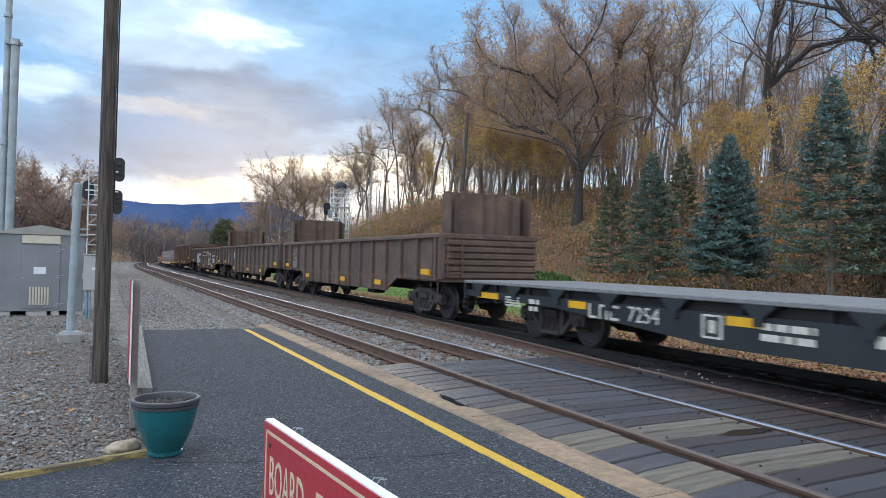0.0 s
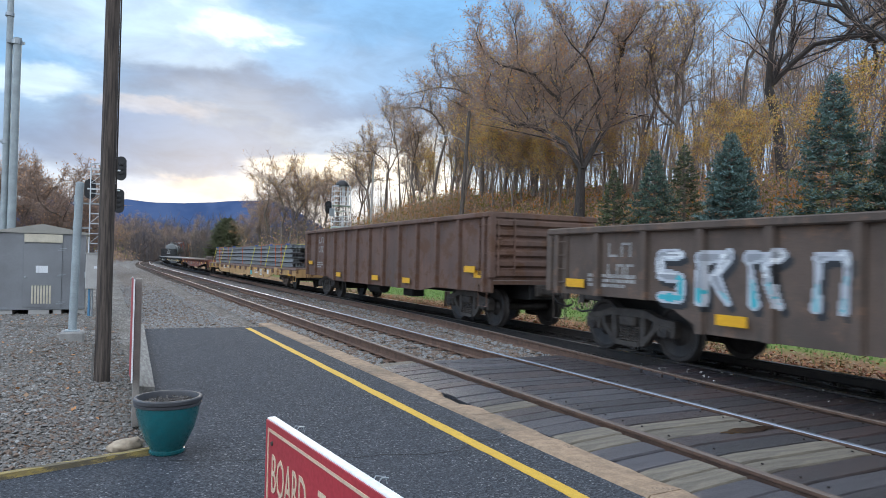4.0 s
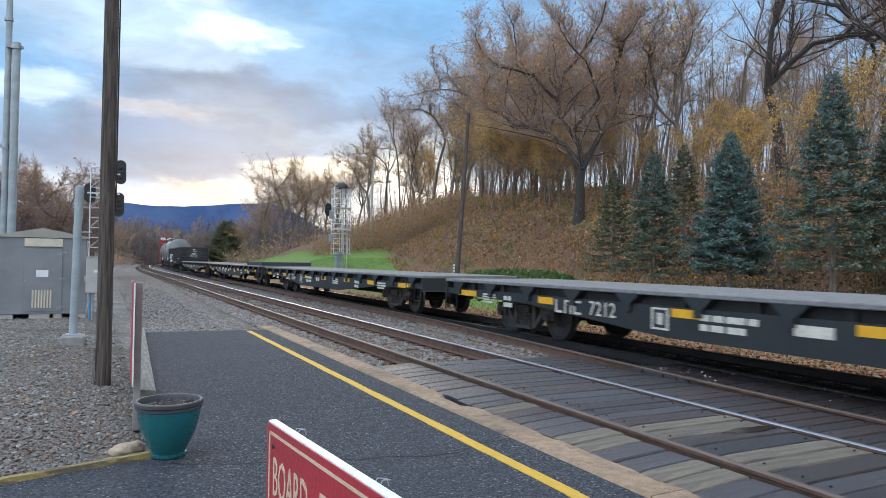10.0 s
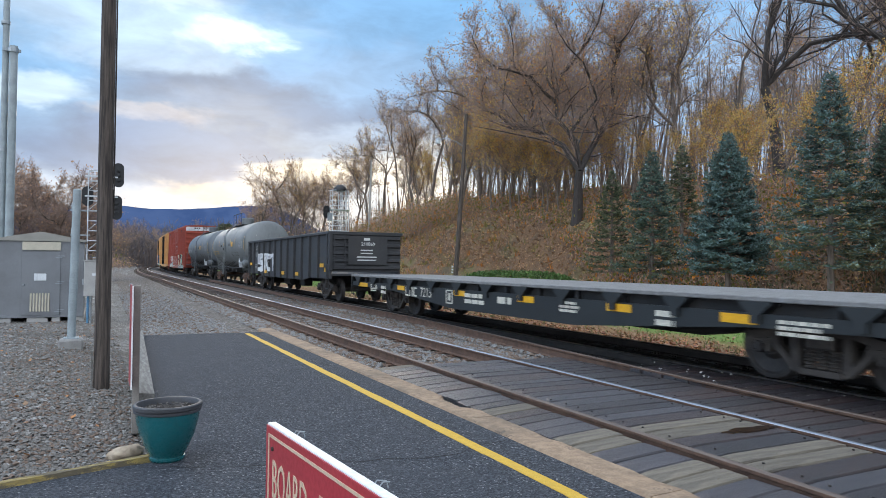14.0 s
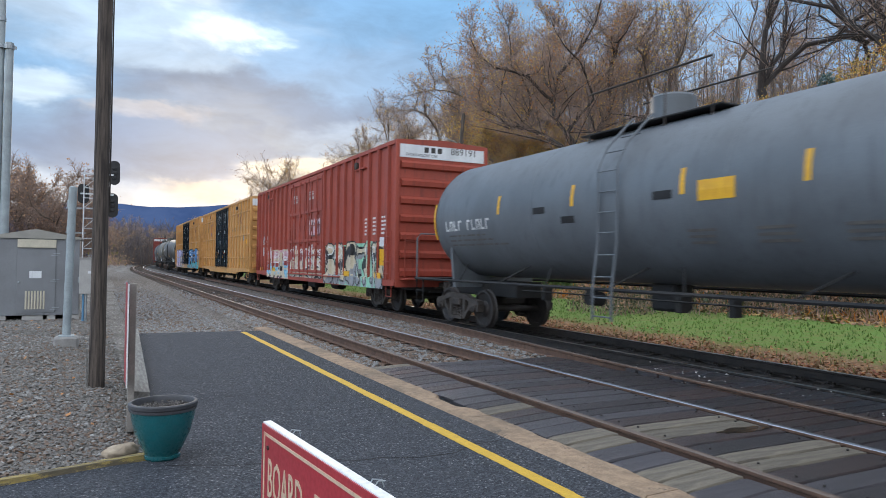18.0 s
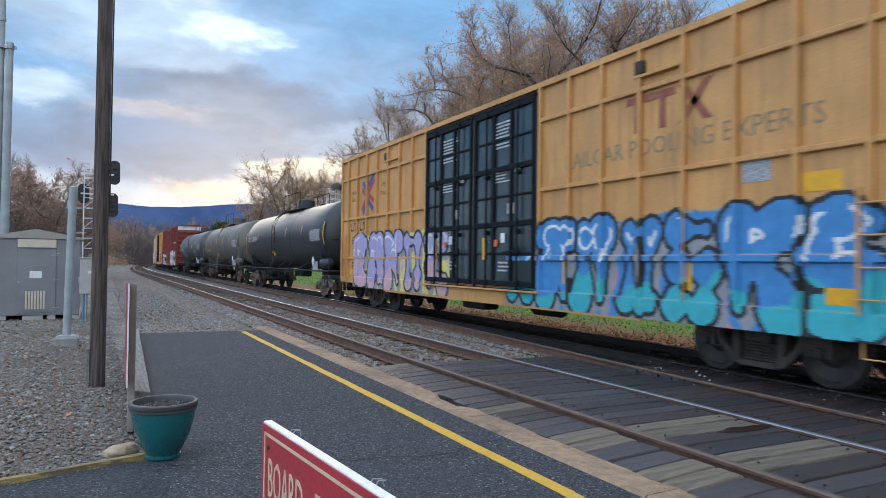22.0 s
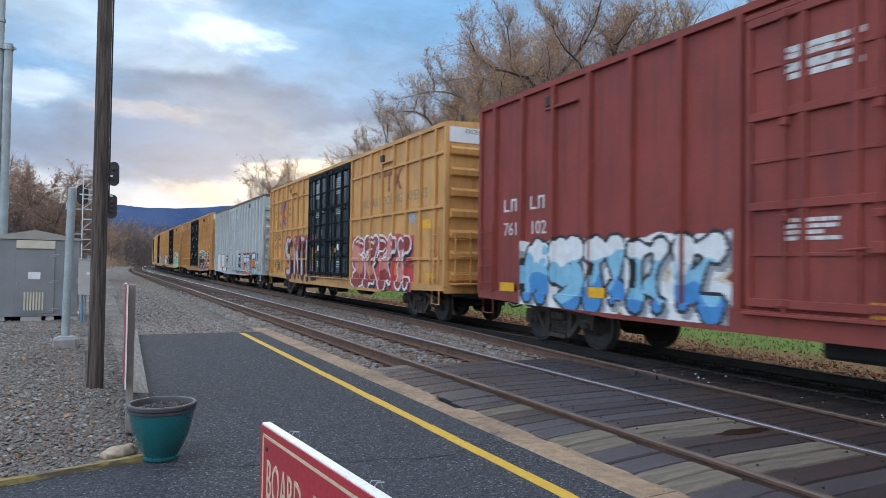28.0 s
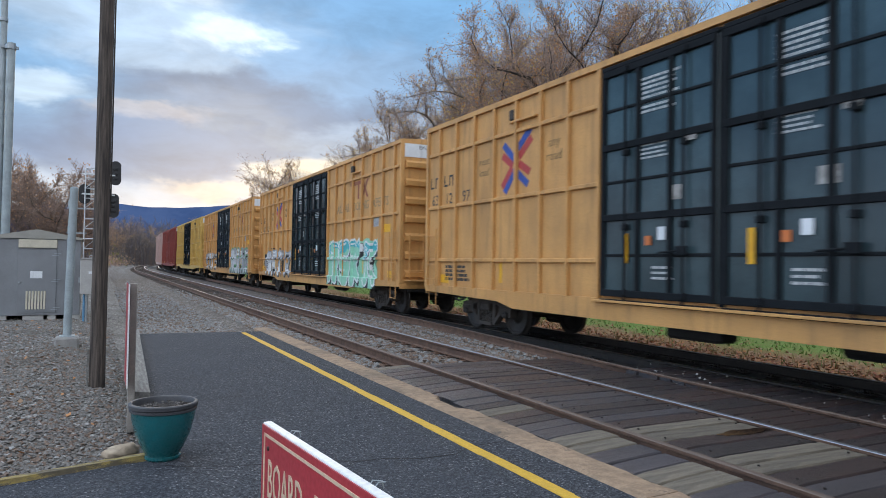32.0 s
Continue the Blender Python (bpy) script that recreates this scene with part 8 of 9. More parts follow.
def make_brush():
    rng = random.Random(14)
    s = Shape()
    for i in range(2700):
        px = rng.uniform(430, 1640) if i % 2 else rng.uniform(430, 840)
        d = (31 if px > 1050 else 40 + (1050 - px) * 0.075) + abs(rng.gauss(0, 9))
        x, y, z = spot(px, d)
        if lay(x, y) < lawn_edge(y) + 0.3 or (820 < px < 1010 and d < 60 and i % 3):
            continue
        h = rng.uniform(0.3, 1.7) * (1.7 if px < 830 else 1.0)
        for _ in range(7):
            w, _ = bend(rng, (x + rng.gauss(0, 0.25), y + rng.gauss(0, 0.25), z - 0.05), (rng.gauss(0, 0.5), rng.gauss(0, 0.5), 1), h * rng.uniform(0.5, 1.1), 3, 0.25, 0.0)
            s.tube(w, [0.016, 0.012, 0.009, 0.004], 3, caps=False, slot=4)
            leaf_quads(s, rng, w[rng.randrange(1, 4)], rng.randrange(1, 6), 0.25, 0.10, (2, 3, 1, 2, 3))
    thing("brushwood", "tangled brown brush and saplings on the bank", "brush", kind="stuff", shape=s, material=LEAVES + [TWIG])
    s = Shape()
    for i in range(420):
        px = rng.uniform(185, 600)
        d = rng.uniform(120, 190)
        x, y, z = spot(px, d)
        if lay(x, y) > 0.5 and lay(x, y) < 20:
            continue
        for _ in range(5):
            w, _ = bend(rng, (x + rng.gauss(0, 0.6), y + rng.gauss(0, 0.6), z - 0.05), (rng.gauss(0, 0.5), rng.gauss(0, 0.5), 1), rng.uniform(1.5, 4.0), 3, 0.25, 0.0)
            s.tube(w, [0.04, 0.03, 0.02, 0.01], 3, caps=False, slot=4)
            leaf_quads(s, rng, w[rng.randrange(1, 4)], rng.randrange(1, 5), 0.5, 0.22, (2, 3, 2))
    thing("brushwood", "brown scrub beside the far bend of the tracks", "brush", kind="stuff", shape=s, material=LEAVES + [TWIG])
    # tussocks and dead stalks all over the bank
    s = Shape()
    for i in range(3200):
        y = rng.uniform(5, 85)
        x = lawn_edge(y) + abs(rng.gauss(0, 7.0))
        z = land(x, y) - 0.03
        slot = rng.choice((2, 2, 3, 3, 4, 1))
        for _ in range(5):
            a, h = rng.uniform(0, 6.3), rng.uniform(0.12, 0.55)
            c, d = math.cos(a) * 0.03, math.sin(a) * 0.03
            px, py = x + rng.gauss(0, 0.12), y + rng.gauss(0, 0.12)
            s.face([(px - c, py - d, z), (px + c, py + d, z), (px + rng.gauss(0, 0.16), py + rng.gauss(0, 0.16), z + h)], slot)
    thing("tussocks", "brown and olive tussocks on the leafy bank", "undergrowth", kind="stuff", shape=s, material=LEAVES + [TWIG])
    # dark leafy undergrowth at the feet of the spruces
    s = Shape()
    for i in range(900):
        x, y, z = spot(rng.uniform(1030, 1700), rng.uniform(25.5, 37))
        h = rng.uniform(0.2, 1.1)
        for _ in range(3):
            w, _ = bend(rng, (x + rng.gauss(0, 0.3), y + rng.gauss(0, 0.3), z - 0.05), (rng.gauss(0, 0.5), rng.gauss(0, 0.5), 1), h, 3, 0.25, 0.0)
            s.tube(w, [0.012, 0.009, 0.006, 0.003], 3, caps=False, slot=2)
            leaf_quads(s, rng, w[rng.randrange(1, 4)], rng.randrange(2, 7), 0.20, 0.07, (0, 0, 1, 1, 3))
    thing("undergrowth", "low dark olive undergrowth below the spruces", "undergrowth", kind="stuff", shape=s, material=[mat("ivy leaf", (0.060, 0.075, 0.030), (0.040, 0.050, 0.022), 5.0, 0.7, bump=0.0), mat("olive shrub leaf", (0.13, 0.125, 0.050), (0.095, 0.09, 0.038), 5.0, 0.75, bump=0.0), TWIG, LEAVES[2]])
    # the low green hedge
    hx, hy, _ = spot(915, 39)
    ob = thing("hedge", "low clipped green hedge at the foot of the bank", "hedge", (hx, hy, land(hx, hy)))
    s = Shape()
    a = radians(26.5 + 6 + 90)
    ex, ey = math.sin(a), math.cos(a)
    greens = [mat("hedge leaf", (0.075, 0.15, 0.03), (0.05, 0.105, 0.024), 5.0, 0.6, bump=0.0), mat("hedge leaf light", (0.13, 0.23, 0.045), (0.09, 0.17, 0.035), 5.0, 0.6, bump=0.0)]
    for _ in range(7500):
        u, v = rng.uniform(-1, 1), rng.uniform(0, math.pi)
        r = (1 - abs(u) ** 4) ** 0.5 * rng.uniform(0.86, 1.04)
        along, across, up = u * 3.6, math.cos(v) * 0.9 * r, math.sin(v) * 1.15 * r
        leaf_quads(s, rng, Vector((ex * along - ey * across, ey * along + ex * across, up)), 1, 0.03, 0.07, (0, 0, 1))
    part("foliage", s, greens, ob)
    s = Shape()
    for _ in range(60):
        u = rng.uniform(-3.0, 3.0)
        s.tube([(ex * u, ey * u, -0.1), (ex * u + rng.gauss(0, 0.2), ey * u + rng.gauss(0, 0.2), 0.6)], [0.02, 0.01], 4)
    part("stems", s, TWIG, ob)


make_brush()


def make_far_woods():
    rng = random.Random(21)
    tones = [mat("far grey-brown wood", (0.15, 0.125, 0.117), (0.105, 0.088, 0.085), 0.5, 0.9, bump=0.0), mat("far rusty wood", (0.18, 0.135, 0.112), (0.13, 0.098, 0.083), 0.5, 0.9, bump=0.0)]
    s = Shape()
    for i in range(1500):
        px = rng.uniform(110, 620)
        d = rng.uniform(185, 270) if px < 460 else rng.uniform(150, 220)
        x, y, z = spot(px, d)
        h = rng.uniform(5.0, 11.5) * (0.72 if px < 190 else 1.0)
        slot = rng.randrange(2)
        w, _ = bend(rng, (x, y, z - 0.3), (rng.gauss(0, 0.1), rng.gauss(0, 0.1), 1), h, 4, 0.07, 0.03)
        s.tube(w, [0.14, 0.11, 0.08, 0.05, 0.02], 3, slot, False)
        for _ in range(11):
            j = rng.randrange(1, 5)
            q, _ = bend(rng, w[j], (rng.gauss(0, 0.7), rng.gauss(0, 0.7), rng.uniform(0.3, 1.2)), h * rng.uniform(0.14, 0.32), 2, 0.2, 0.05)
            s.tube(q, [0.055, 0.04, 0.015], 3, slot, False)
    thing("far_woods", "grey-brown bare woods beyond the bend", "woods", kind="stuff", shape=s, material=tones)
    # thin straight trunks crowding the top of the bank, with saplings between them
    s = Shape()
    for i in range(1000):
        px = rng.uniform(640, 1700)
        if px < 820 and i % 2:
            continue
        d = (54 if px > 950 else 60 + (950 - px) * 0.11) + rng.uniform(0, 38)
        x, y, z = spot(px, d)
        tall = i % 5 < 2
        h = rng.uniform(8.0, 15.0) if tall else rng.uniform(3.0, 8.0)
        slot, r = rng.randrange(2), rng.uniform(0.06, 0.13) if tall else 0.045
        w, _ = bend(rng, (x, y, z - 0.3), (rng.gauss(0, 0.08), rng.gauss(0, 0.08), 1), h, 5, 0.06, 0.03)
        s.tube(w, [r, r * 0.85, r * 0.7, r * 0.5, r * 0.3, 0.008], 4, slot, False)
        for _ in range(13):
            j = rng.randrange(2 if tall else 1, 6)
            q, _ = bend(rng, w[j], (rng.gauss(0, 0.6), rng.gauss(0, 0.6), rng.uniform(0.5, 1.4)), h * rng.uniform(0.10, 0.24), 2, 0.2, 0.08)
            s.tube(q, [0.016, 0.011, 0.005], 3, slot, False)
            if rng.random() < 0.22:
                leaf_quads(s, rng, q[-1], 3, 0.3, 0.085, (2, 3, 3))
    thing("saplings", "crowded bare saplings along the top of the bank", "saplings", kind="stuff", shape=s, material=[mat("pale sapling bark", (0.32, 0.25, 0.195), (0.21, 0.165, 0.13), 2.0, 0.9, bump=0.0), mat("brown sapling bark", (0.24, 0.175, 0.135), (0.15, 0.11, 0.088), 2.0, 0.9, bump=0.0), LEAVES[2], LEAVES[0]])


make_far_woods()


def make_ridge():
    """The long ridge on the horizon, tinted with haze blue."""
    s = Shape()
    n = 90
    for i in range(n + 1):
        px = -700 + 2300 * i / n
        a = radians(26.5) + math.atan((px - 784) / 1213)
        d = 2100
        tall = 150 + 22 * noise.noise((px * 0.004, 1.0, 0)) + 7 * noise.noise((px * 0.02, 5.0, 0)) - 26 * max(0.0, (150 - px) / 300) + 6 * math.exp(-((px - 260) / 90) ** 2) + 34 * math.exp(-((px - 430) / 130) ** 2)
        tall *= 1.0 - 0.93 * min(1.0, max(0.0, (px - 480) / 160)) ** 1.5
        x, y = math.sin(a) * d, math.cos(a) * d
        s.v += [(x, y, -5), (x * 1.02, y * 1.02, tall * 0.5), (x * 1.07, y * 1.07, tall), (x * 1.25, y * 1.25, tall * 0.7)]
    for i in range(n):
        for j in range(3):
            s.f.append((i * 4 + j, (i + 1) * 4 + j, (i + 1) * 4 + j + 1, i * 4 + j + 1))
            s.m.append(0)
    m = bpy.data.materials.new("hazy glowing ridge")
    m.use_nodes = True
    nn = Nodes(m.node_tree)
    vec = nn.add("ShaderNodeTexCoord").outputs["Object"]
    # Haze is put into the colour, and the face glows instead of taking light.
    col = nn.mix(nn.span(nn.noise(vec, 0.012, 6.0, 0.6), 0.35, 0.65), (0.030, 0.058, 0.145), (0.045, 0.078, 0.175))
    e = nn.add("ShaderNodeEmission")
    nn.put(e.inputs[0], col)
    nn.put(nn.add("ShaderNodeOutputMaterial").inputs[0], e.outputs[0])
    thing("backdrop", "wooded ridge on the horizon, coloured haze blue", "ridge", kind="structure", shape=s, material=m, smooth=True)


make_ridge()


# ---- things on and beside the platform ----
GLAZE = mat("teal glazed pot", (0.012, 0.125, 0.140), (0.009, 0.085, 0.092), 2.5, 0.28, bump=0.06, grain=40.0, clear=0.4)
POT_RIM = mat("dark pot rim", (0.075, 0.075, 0.082), (0.045, 0.045, 0.05), 5.0, 0.65, bump=0.1)
SOIL = mat("potting soil", (0.055, 0.045, 0.038), (0.025, 0.02, 0.018), 30.0, 0.95, bump=1.0, grain=90.0)
POLE_WOOD = mat("dark weathered pole wood", (0.135, 0.105, 0.086), (0.032, 0.025, 0.022), 5.0, 0.9, bump=0.9, grain=30.0, along=(7, 7, 0.35), streak=0.3)
GALV = mat("galvanised steel", (0.36, 0.39, 0.41), (0.27, 0.30, 0.32), 4.0, 0.45, 0.6, 0.05, 30.0)
GREY_POST = mat("grey painted post", (0.34, 0.39, 0.41), (0.26, 0.30, 0.315), 4.0, 0.55, 0.1, 0.1, 40.0, dirt=0.15)
HUT_GREY = mat("grey hut panel", (0.225, 0.235, 0.25), (0.185, 0.193, 0.207), 0.8, 0.45, 0.2, 0.05, 50.0, dirt=0.15)
HUT_TRIM = mat("pale hut trim", (0.33, 0.315, 0.28), (0.27, 0.26, 0.23), 2.0, 0.55, bump=0.05)
CREAM = mat("cream louvre", (0.58, 0.53, 0.42), (0.48, 0.44, 0.35), 4.0, 0.6, bump=0.05)
BOX_PALE = mat("pale equipment box", (0.44, 0.43, 0.41), (0.37, 0.36, 0.345), 3.0, 0.5, bump=0.05, dirt=0.1)
SIGN_RED = mat("red sign enamel", (0.46, 0.040, 0.050), (0.38, 0.034, 0.042), 2.0, 0.4, bump=0.03, rust=0.06)
SIGN_CREAM = mat("cream sign paint", (0.68, 0.52, 0.36), (0.60, 0.45, 0.31), 5.0, 0.5, bump=0.0)
SIGN_EDGE = mat("white sign edge", (0.80, 0.80, 0.79), (0.70, 0.70, 0.69), 5.0, 0.5, bump=0.1, dirt=0.08)
ROCK = mat("pale tan stone", (0.46, 0.37, 0.27), (0.28, 0.22, 0.16), 6.0, 0.9, bump=1.0, grain=30.0)
BLACK_SIGNAL = mat("black signal backing", (0.018, 0.018, 0.02), (0.012, 0.012, 0.014), 4.0, 0.5, bump=0.0)
BLUE_PIPE = mat("blue conduit", (0.10, 0.26, 0.42), (0.08, 0.20, 0.33), 5.0, 0.5, bump=0.05)
LAMP_GLASS = mat("street lamp globe", (0.62, 0.66, 0.70), (0.55, 0.58, 0.62), 5.0, 0.25, bump=0.0)


def make_pot():
    pot = thing("planter", "teal glazed plant pot with bare soil at the platform edge", "plant pot", (0.50, 5.84, 0.0))
    prof = [(0.0, 0.0), (0.125, 0.0), (0.135, 0.012), (0.135, 0.03), (0.125, 0.035), (0.155, 0.09), (0.205, 0.20), (0.233, 0.32), (0.240, 0.385), (0.225, 0.385), (0.215, 0.33), (0.0, 0.32)]
    part("body", Shape().turn(prof, "z", sides=40), GLAZE, pot, smooth=True)
    prof = [(0.236, 0.375), (0.250, 0.382), (0.252, 0.398), (0.243, 0.404), (0.256, 0.412), (0.258, 0.436), (0.250, 0.445), (0.232, 0.445), (0.224, 0.43), (0.224, 0.37)]
    part("rim", Shape().turn(prof, "z", sides=40, closed=True), POT_RIM, pot, "dark grey moulded rim", smooth=True)
    rng = random.Random(2)
    s = Shape()
    k = 14
    v = [(0, 0, 0.405)]
    for i in range(1, 5):
        for j in range(k):
            a = 6.283 * j / k
            v.append((0.223 * i / 4 * math.cos(a), 0.223 * i / 4 * math.sin(a), 0.40 + rng.uniform(-0.012, 0.012) - (0.01 if i == 4 else 0)))
    f = [(0, 1 + j, 1 + (j + 1) % k) for j in range(k)]
    for i in range(3):
        f += [(1 + i * k + j, 1 + (i + 1) * k + j, 1 + (i + 1) * k + (j + 1) % k, 1 + i * k + (j + 1) % k) for j in range(k)]
    s.solid(v, f)
    for _ in range(240):
        a, r = rng.uniform(0, 6.3), 0.21 * math.sqrt(rng.random())
        x, y, q = r * math.cos(a), r * math.sin(a), rng.uniform(0.003, 0.007)
        s.solid([(x - q, y, 0.405), (x + q, y - q, 0.405), (x + q, y + q, 0.408), (x, y, 0.405 + q * 1.6)], [(0, 1, 3), (1, 2, 3), (2, 0, 3)], 1 if rng.random() < 0.45 else 0)
    part("soil", s, [SOIL, mat("pale grit", (0.22, 0.20, 0.18), (0.13, 0.12, 0.11), 9.0, 0.9, bump=0.0)], pot, "dark soil with pale grit")
    s = Shape()
    me = bmesh.new()
    bmesh.ops.create_icosphere(me, subdivisions=3, radius=1.0)
    for q in me.verts:
        d = 1 + 0.35 * noise.noise(q.co * 1.9) + 0.14 * noise.noise(q.co * 5)
        q.co = Vector((q.co.x * 0.14 * d, q.co.y * 0.09 * d, q.co.z * 0.06 * d))
    mm = bpy.data.meshes.new("stone")
    me.to_mesh(mm)
    me.free()
    mm.materials.append(ROCK)
    mm.polygons.foreach_set("use_smooth", [True] * len(mm.polygons))
    tagged(new("stone", mm), "pale tan stone lying behind the yellow timber", "stone").matrix_basis = pose(0.22, 6.08, 0.02, 0, 0, 20)


make_pot()


def make_sign():
    """The red boarding sign close to the viewer, parallel to the tracks and lettered towards the yard."""
    ln, tall, th = 1.35, 0.60, 0.034
    sign = thing("platform_sign", "red enamel boarding sign with cream border and letters", "sign", pose(0.53, 2.43, 1.0, 0, 0, 5.5))
    part("board", Shape().box(0.004, th, -ln, 0, -tall, 0, c=0.003), SIGN_EDGE, sign, "white-edged sign board")
    part("face", Shape().box(0.0, 0.004, -ln + 0.003, -0.003, -tall + 0.003, -0.006), SIGN_RED, sign, "red enamel face")
    s = Shape()
    for a, b, c, d in ((-ln + 0.028, -0.028, -0.040, -0.030), (-ln + 0.028, -0.028, -tall + 0.030, -tall + 0.040), (-0.038, -0.028, -tall + 0.03, -0.03), (-ln + 0.028, -ln + 0.038, -tall + 0.03, -0.03)):
        s.box(-0.002, 0.001, a, b, c, d)
    part("border", s, SIGN_CREAM, sign, "cream painted border line")
    turn = Matrix(((0, 0, -1, -0.0015), (-0.53, 0, 0, -0.072), (0, 1, 0, -0.18), (0, 0, 0, 1)))
    me2 = letters("BOARD", 0.185, SIGN_CREAM, 0.002, "LEFT")
    part("lettering", me2, None, sign, at=turn)
    turn2 = turn.copy()
    turn2[1][3] = -0.072 - 0.53 * 0.80
    part("lettering", letters("T", 0.185, SIGN_CREAM, 0.002, "LEFT"), None, sign, at=turn2)
    for y, z in ((-0.075, -0.075), (-ln + 0.075, -0.075)):
        part("bolt", Shape().turn([(0.0, -0.006), (0.007, -0.005), (0.008, 0.0)], "x", (0, y, z), 10), STEEL_DARK, sign)
    for y in (-0.20, -0.80, -1.2):
        part("wire_tie", Shape().tube([(th, y, -0.012), (th + 0.012, y - 0.003, 0.004), (th + 0.030, y - 0.006, 0.003)], 0.002, 6).tube([(th, y + 0.03, -0.015), (th + 0.012, y + 0.03, 0.0), (th + 0.036, y + 0.024, -0.003), (th + 0.040, y + 0.02, -0.022)], 0.002, 6), GALV, sign)
    for y in (-0.25, -1.1):
        part("post", Shape().box(th + 0.004, th + 0.054, y - 0.025, y + 0.025, -0.995, -0.05, c=0.004), GALV, sign, "galvanised sign post")


make_sign()


def make_posts():
    # the utility pole in the gravel
    s = Shape()
    k = 14
    pts = [(0.045, 11.0, -0.35 + 9.0 * i / 12) for i in range(13)]
    s.tube(pts, [0.108 - 0.0012 * i for i in range(13)], k)
    pole = thing("utility_pole", "dark weathered wooden utility pole in the gravel", "utility pole")
    part("shaft", s, POLE_WOOD, pole, smooth=True)
    part("guard_strip", Shape().box(-0.095, -0.068, 10.95, 10.99, -0.3, 0.28, c=0.004), GREY_WOOD, pole, "pale wooden strip")
    part("conduit", Shape().tube([(0.158, 11.0, 2.2), (0.155, 11.0, 5.0), (0.152, 11.0, 8.5)], 0.012, 6), STEEL_DARK, pole)
    # grey bollard post with a concrete foot
    post = thing("steel_post", "grey painted steel post on a concrete foot", "post", (-0.50, 15.8, -0.22))
    part("foot", Shape().box(-0.22, 0.22, -0.22, 0.22, -0.35, 0.20, c=0.035), mat("grey concrete", (0.33, 0.32, 0.30), (0.24, 0.23, 0.22), 5.0, 0.9, bump=0.8), post, "rough concrete block")
    part("base_plate", Shape().box(-0.14, 0.14, -0.14, 0.14, 0.20, 0.225, c=0.004), GREY_POST, post)
    part("shaft", Shape().tube([(0.0, 0, 0.22), (0.055, 0, 3.20)], [0.077, 0.077], 16), GREY_POST, post, smooth=True)
    part("cap", Shape().turn([(0.078, 3.19), (0.078, 3.22), (0.05, 3.235), (0, 3.24)], "z", (0.055, 0, 0), 16), GREY_POST, post)
    # the small sign seen edge-on by the timber edging
    sign = thing("edge_sign", "red sign seen edge-on on a grey square post", "sign", (0.36, 8.14, -0.3))
    part("post", Shape().box(-0.03, 0.04, -0.035, 0.035, 0.0, 1.60, c=0.005), mat("grey-tan square post", (0.30, 0.27, 0.24), (0.21, 0.19, 0.17), 4.0, 0.8, bump=0.4), sign)
    part("plate", Shape().box(-0.055, -0.045, -0.30, 0.30, 0.52, 1.60, c=0.002), SIGN_RED, sign, "red metal plate")
    part("plate_edge", Shape().box(-0.058, -0.042, -0.312, -0.30, 0.52, 1.60, c=0.002), SIGN_EDGE, sign, "white plate edge")
    part("bracket", Shape().tube([(-0.05, -0.3, 1.60), (-0.07, -0.31, 1.63), (-0.09, -0.31, 1.60)], 0.005, 6), GALV, sign)
    # two tall grey masts behind the hut
    for x, y, top, r in ((-2.88, 28.2, 9.25, 0.14), (-3.13, 28.35, 14.0, 0.11)):
        m = thing("mast", "tall grey steel mast behind the equipment hut", "mast", (x, y, land(x, y)))
        part("shaft", Shape().tube([(0, 0, -0.3), (0.02, 0, top)], [r, r * 0.92], 14), GREY_POST, m, smooth=True)
        z = 5.6 if top > 12 else top - 0.15
        part("bracket", Shape().box(-0.30 if top < 12 else -0.2, 0.24, -0.03, 0.03, z - 0.05, z + 0.05, c=0.01).turn([(r + 0.01, z - 0.08), (r + 0.03, z - 0.08), (r + 0.03, z + 0.08), (r + 0.01, z + 0.08)], "z", sides=14, closed=True), GALV, m)
        if top > 12:
            part("collar", Shape().turn([(r, 10.0), (r + 0.03, 10.02), (r + 0.03, 10.14), (r, 10.16)], "z", sides=14), GALV, m)


make_posts()


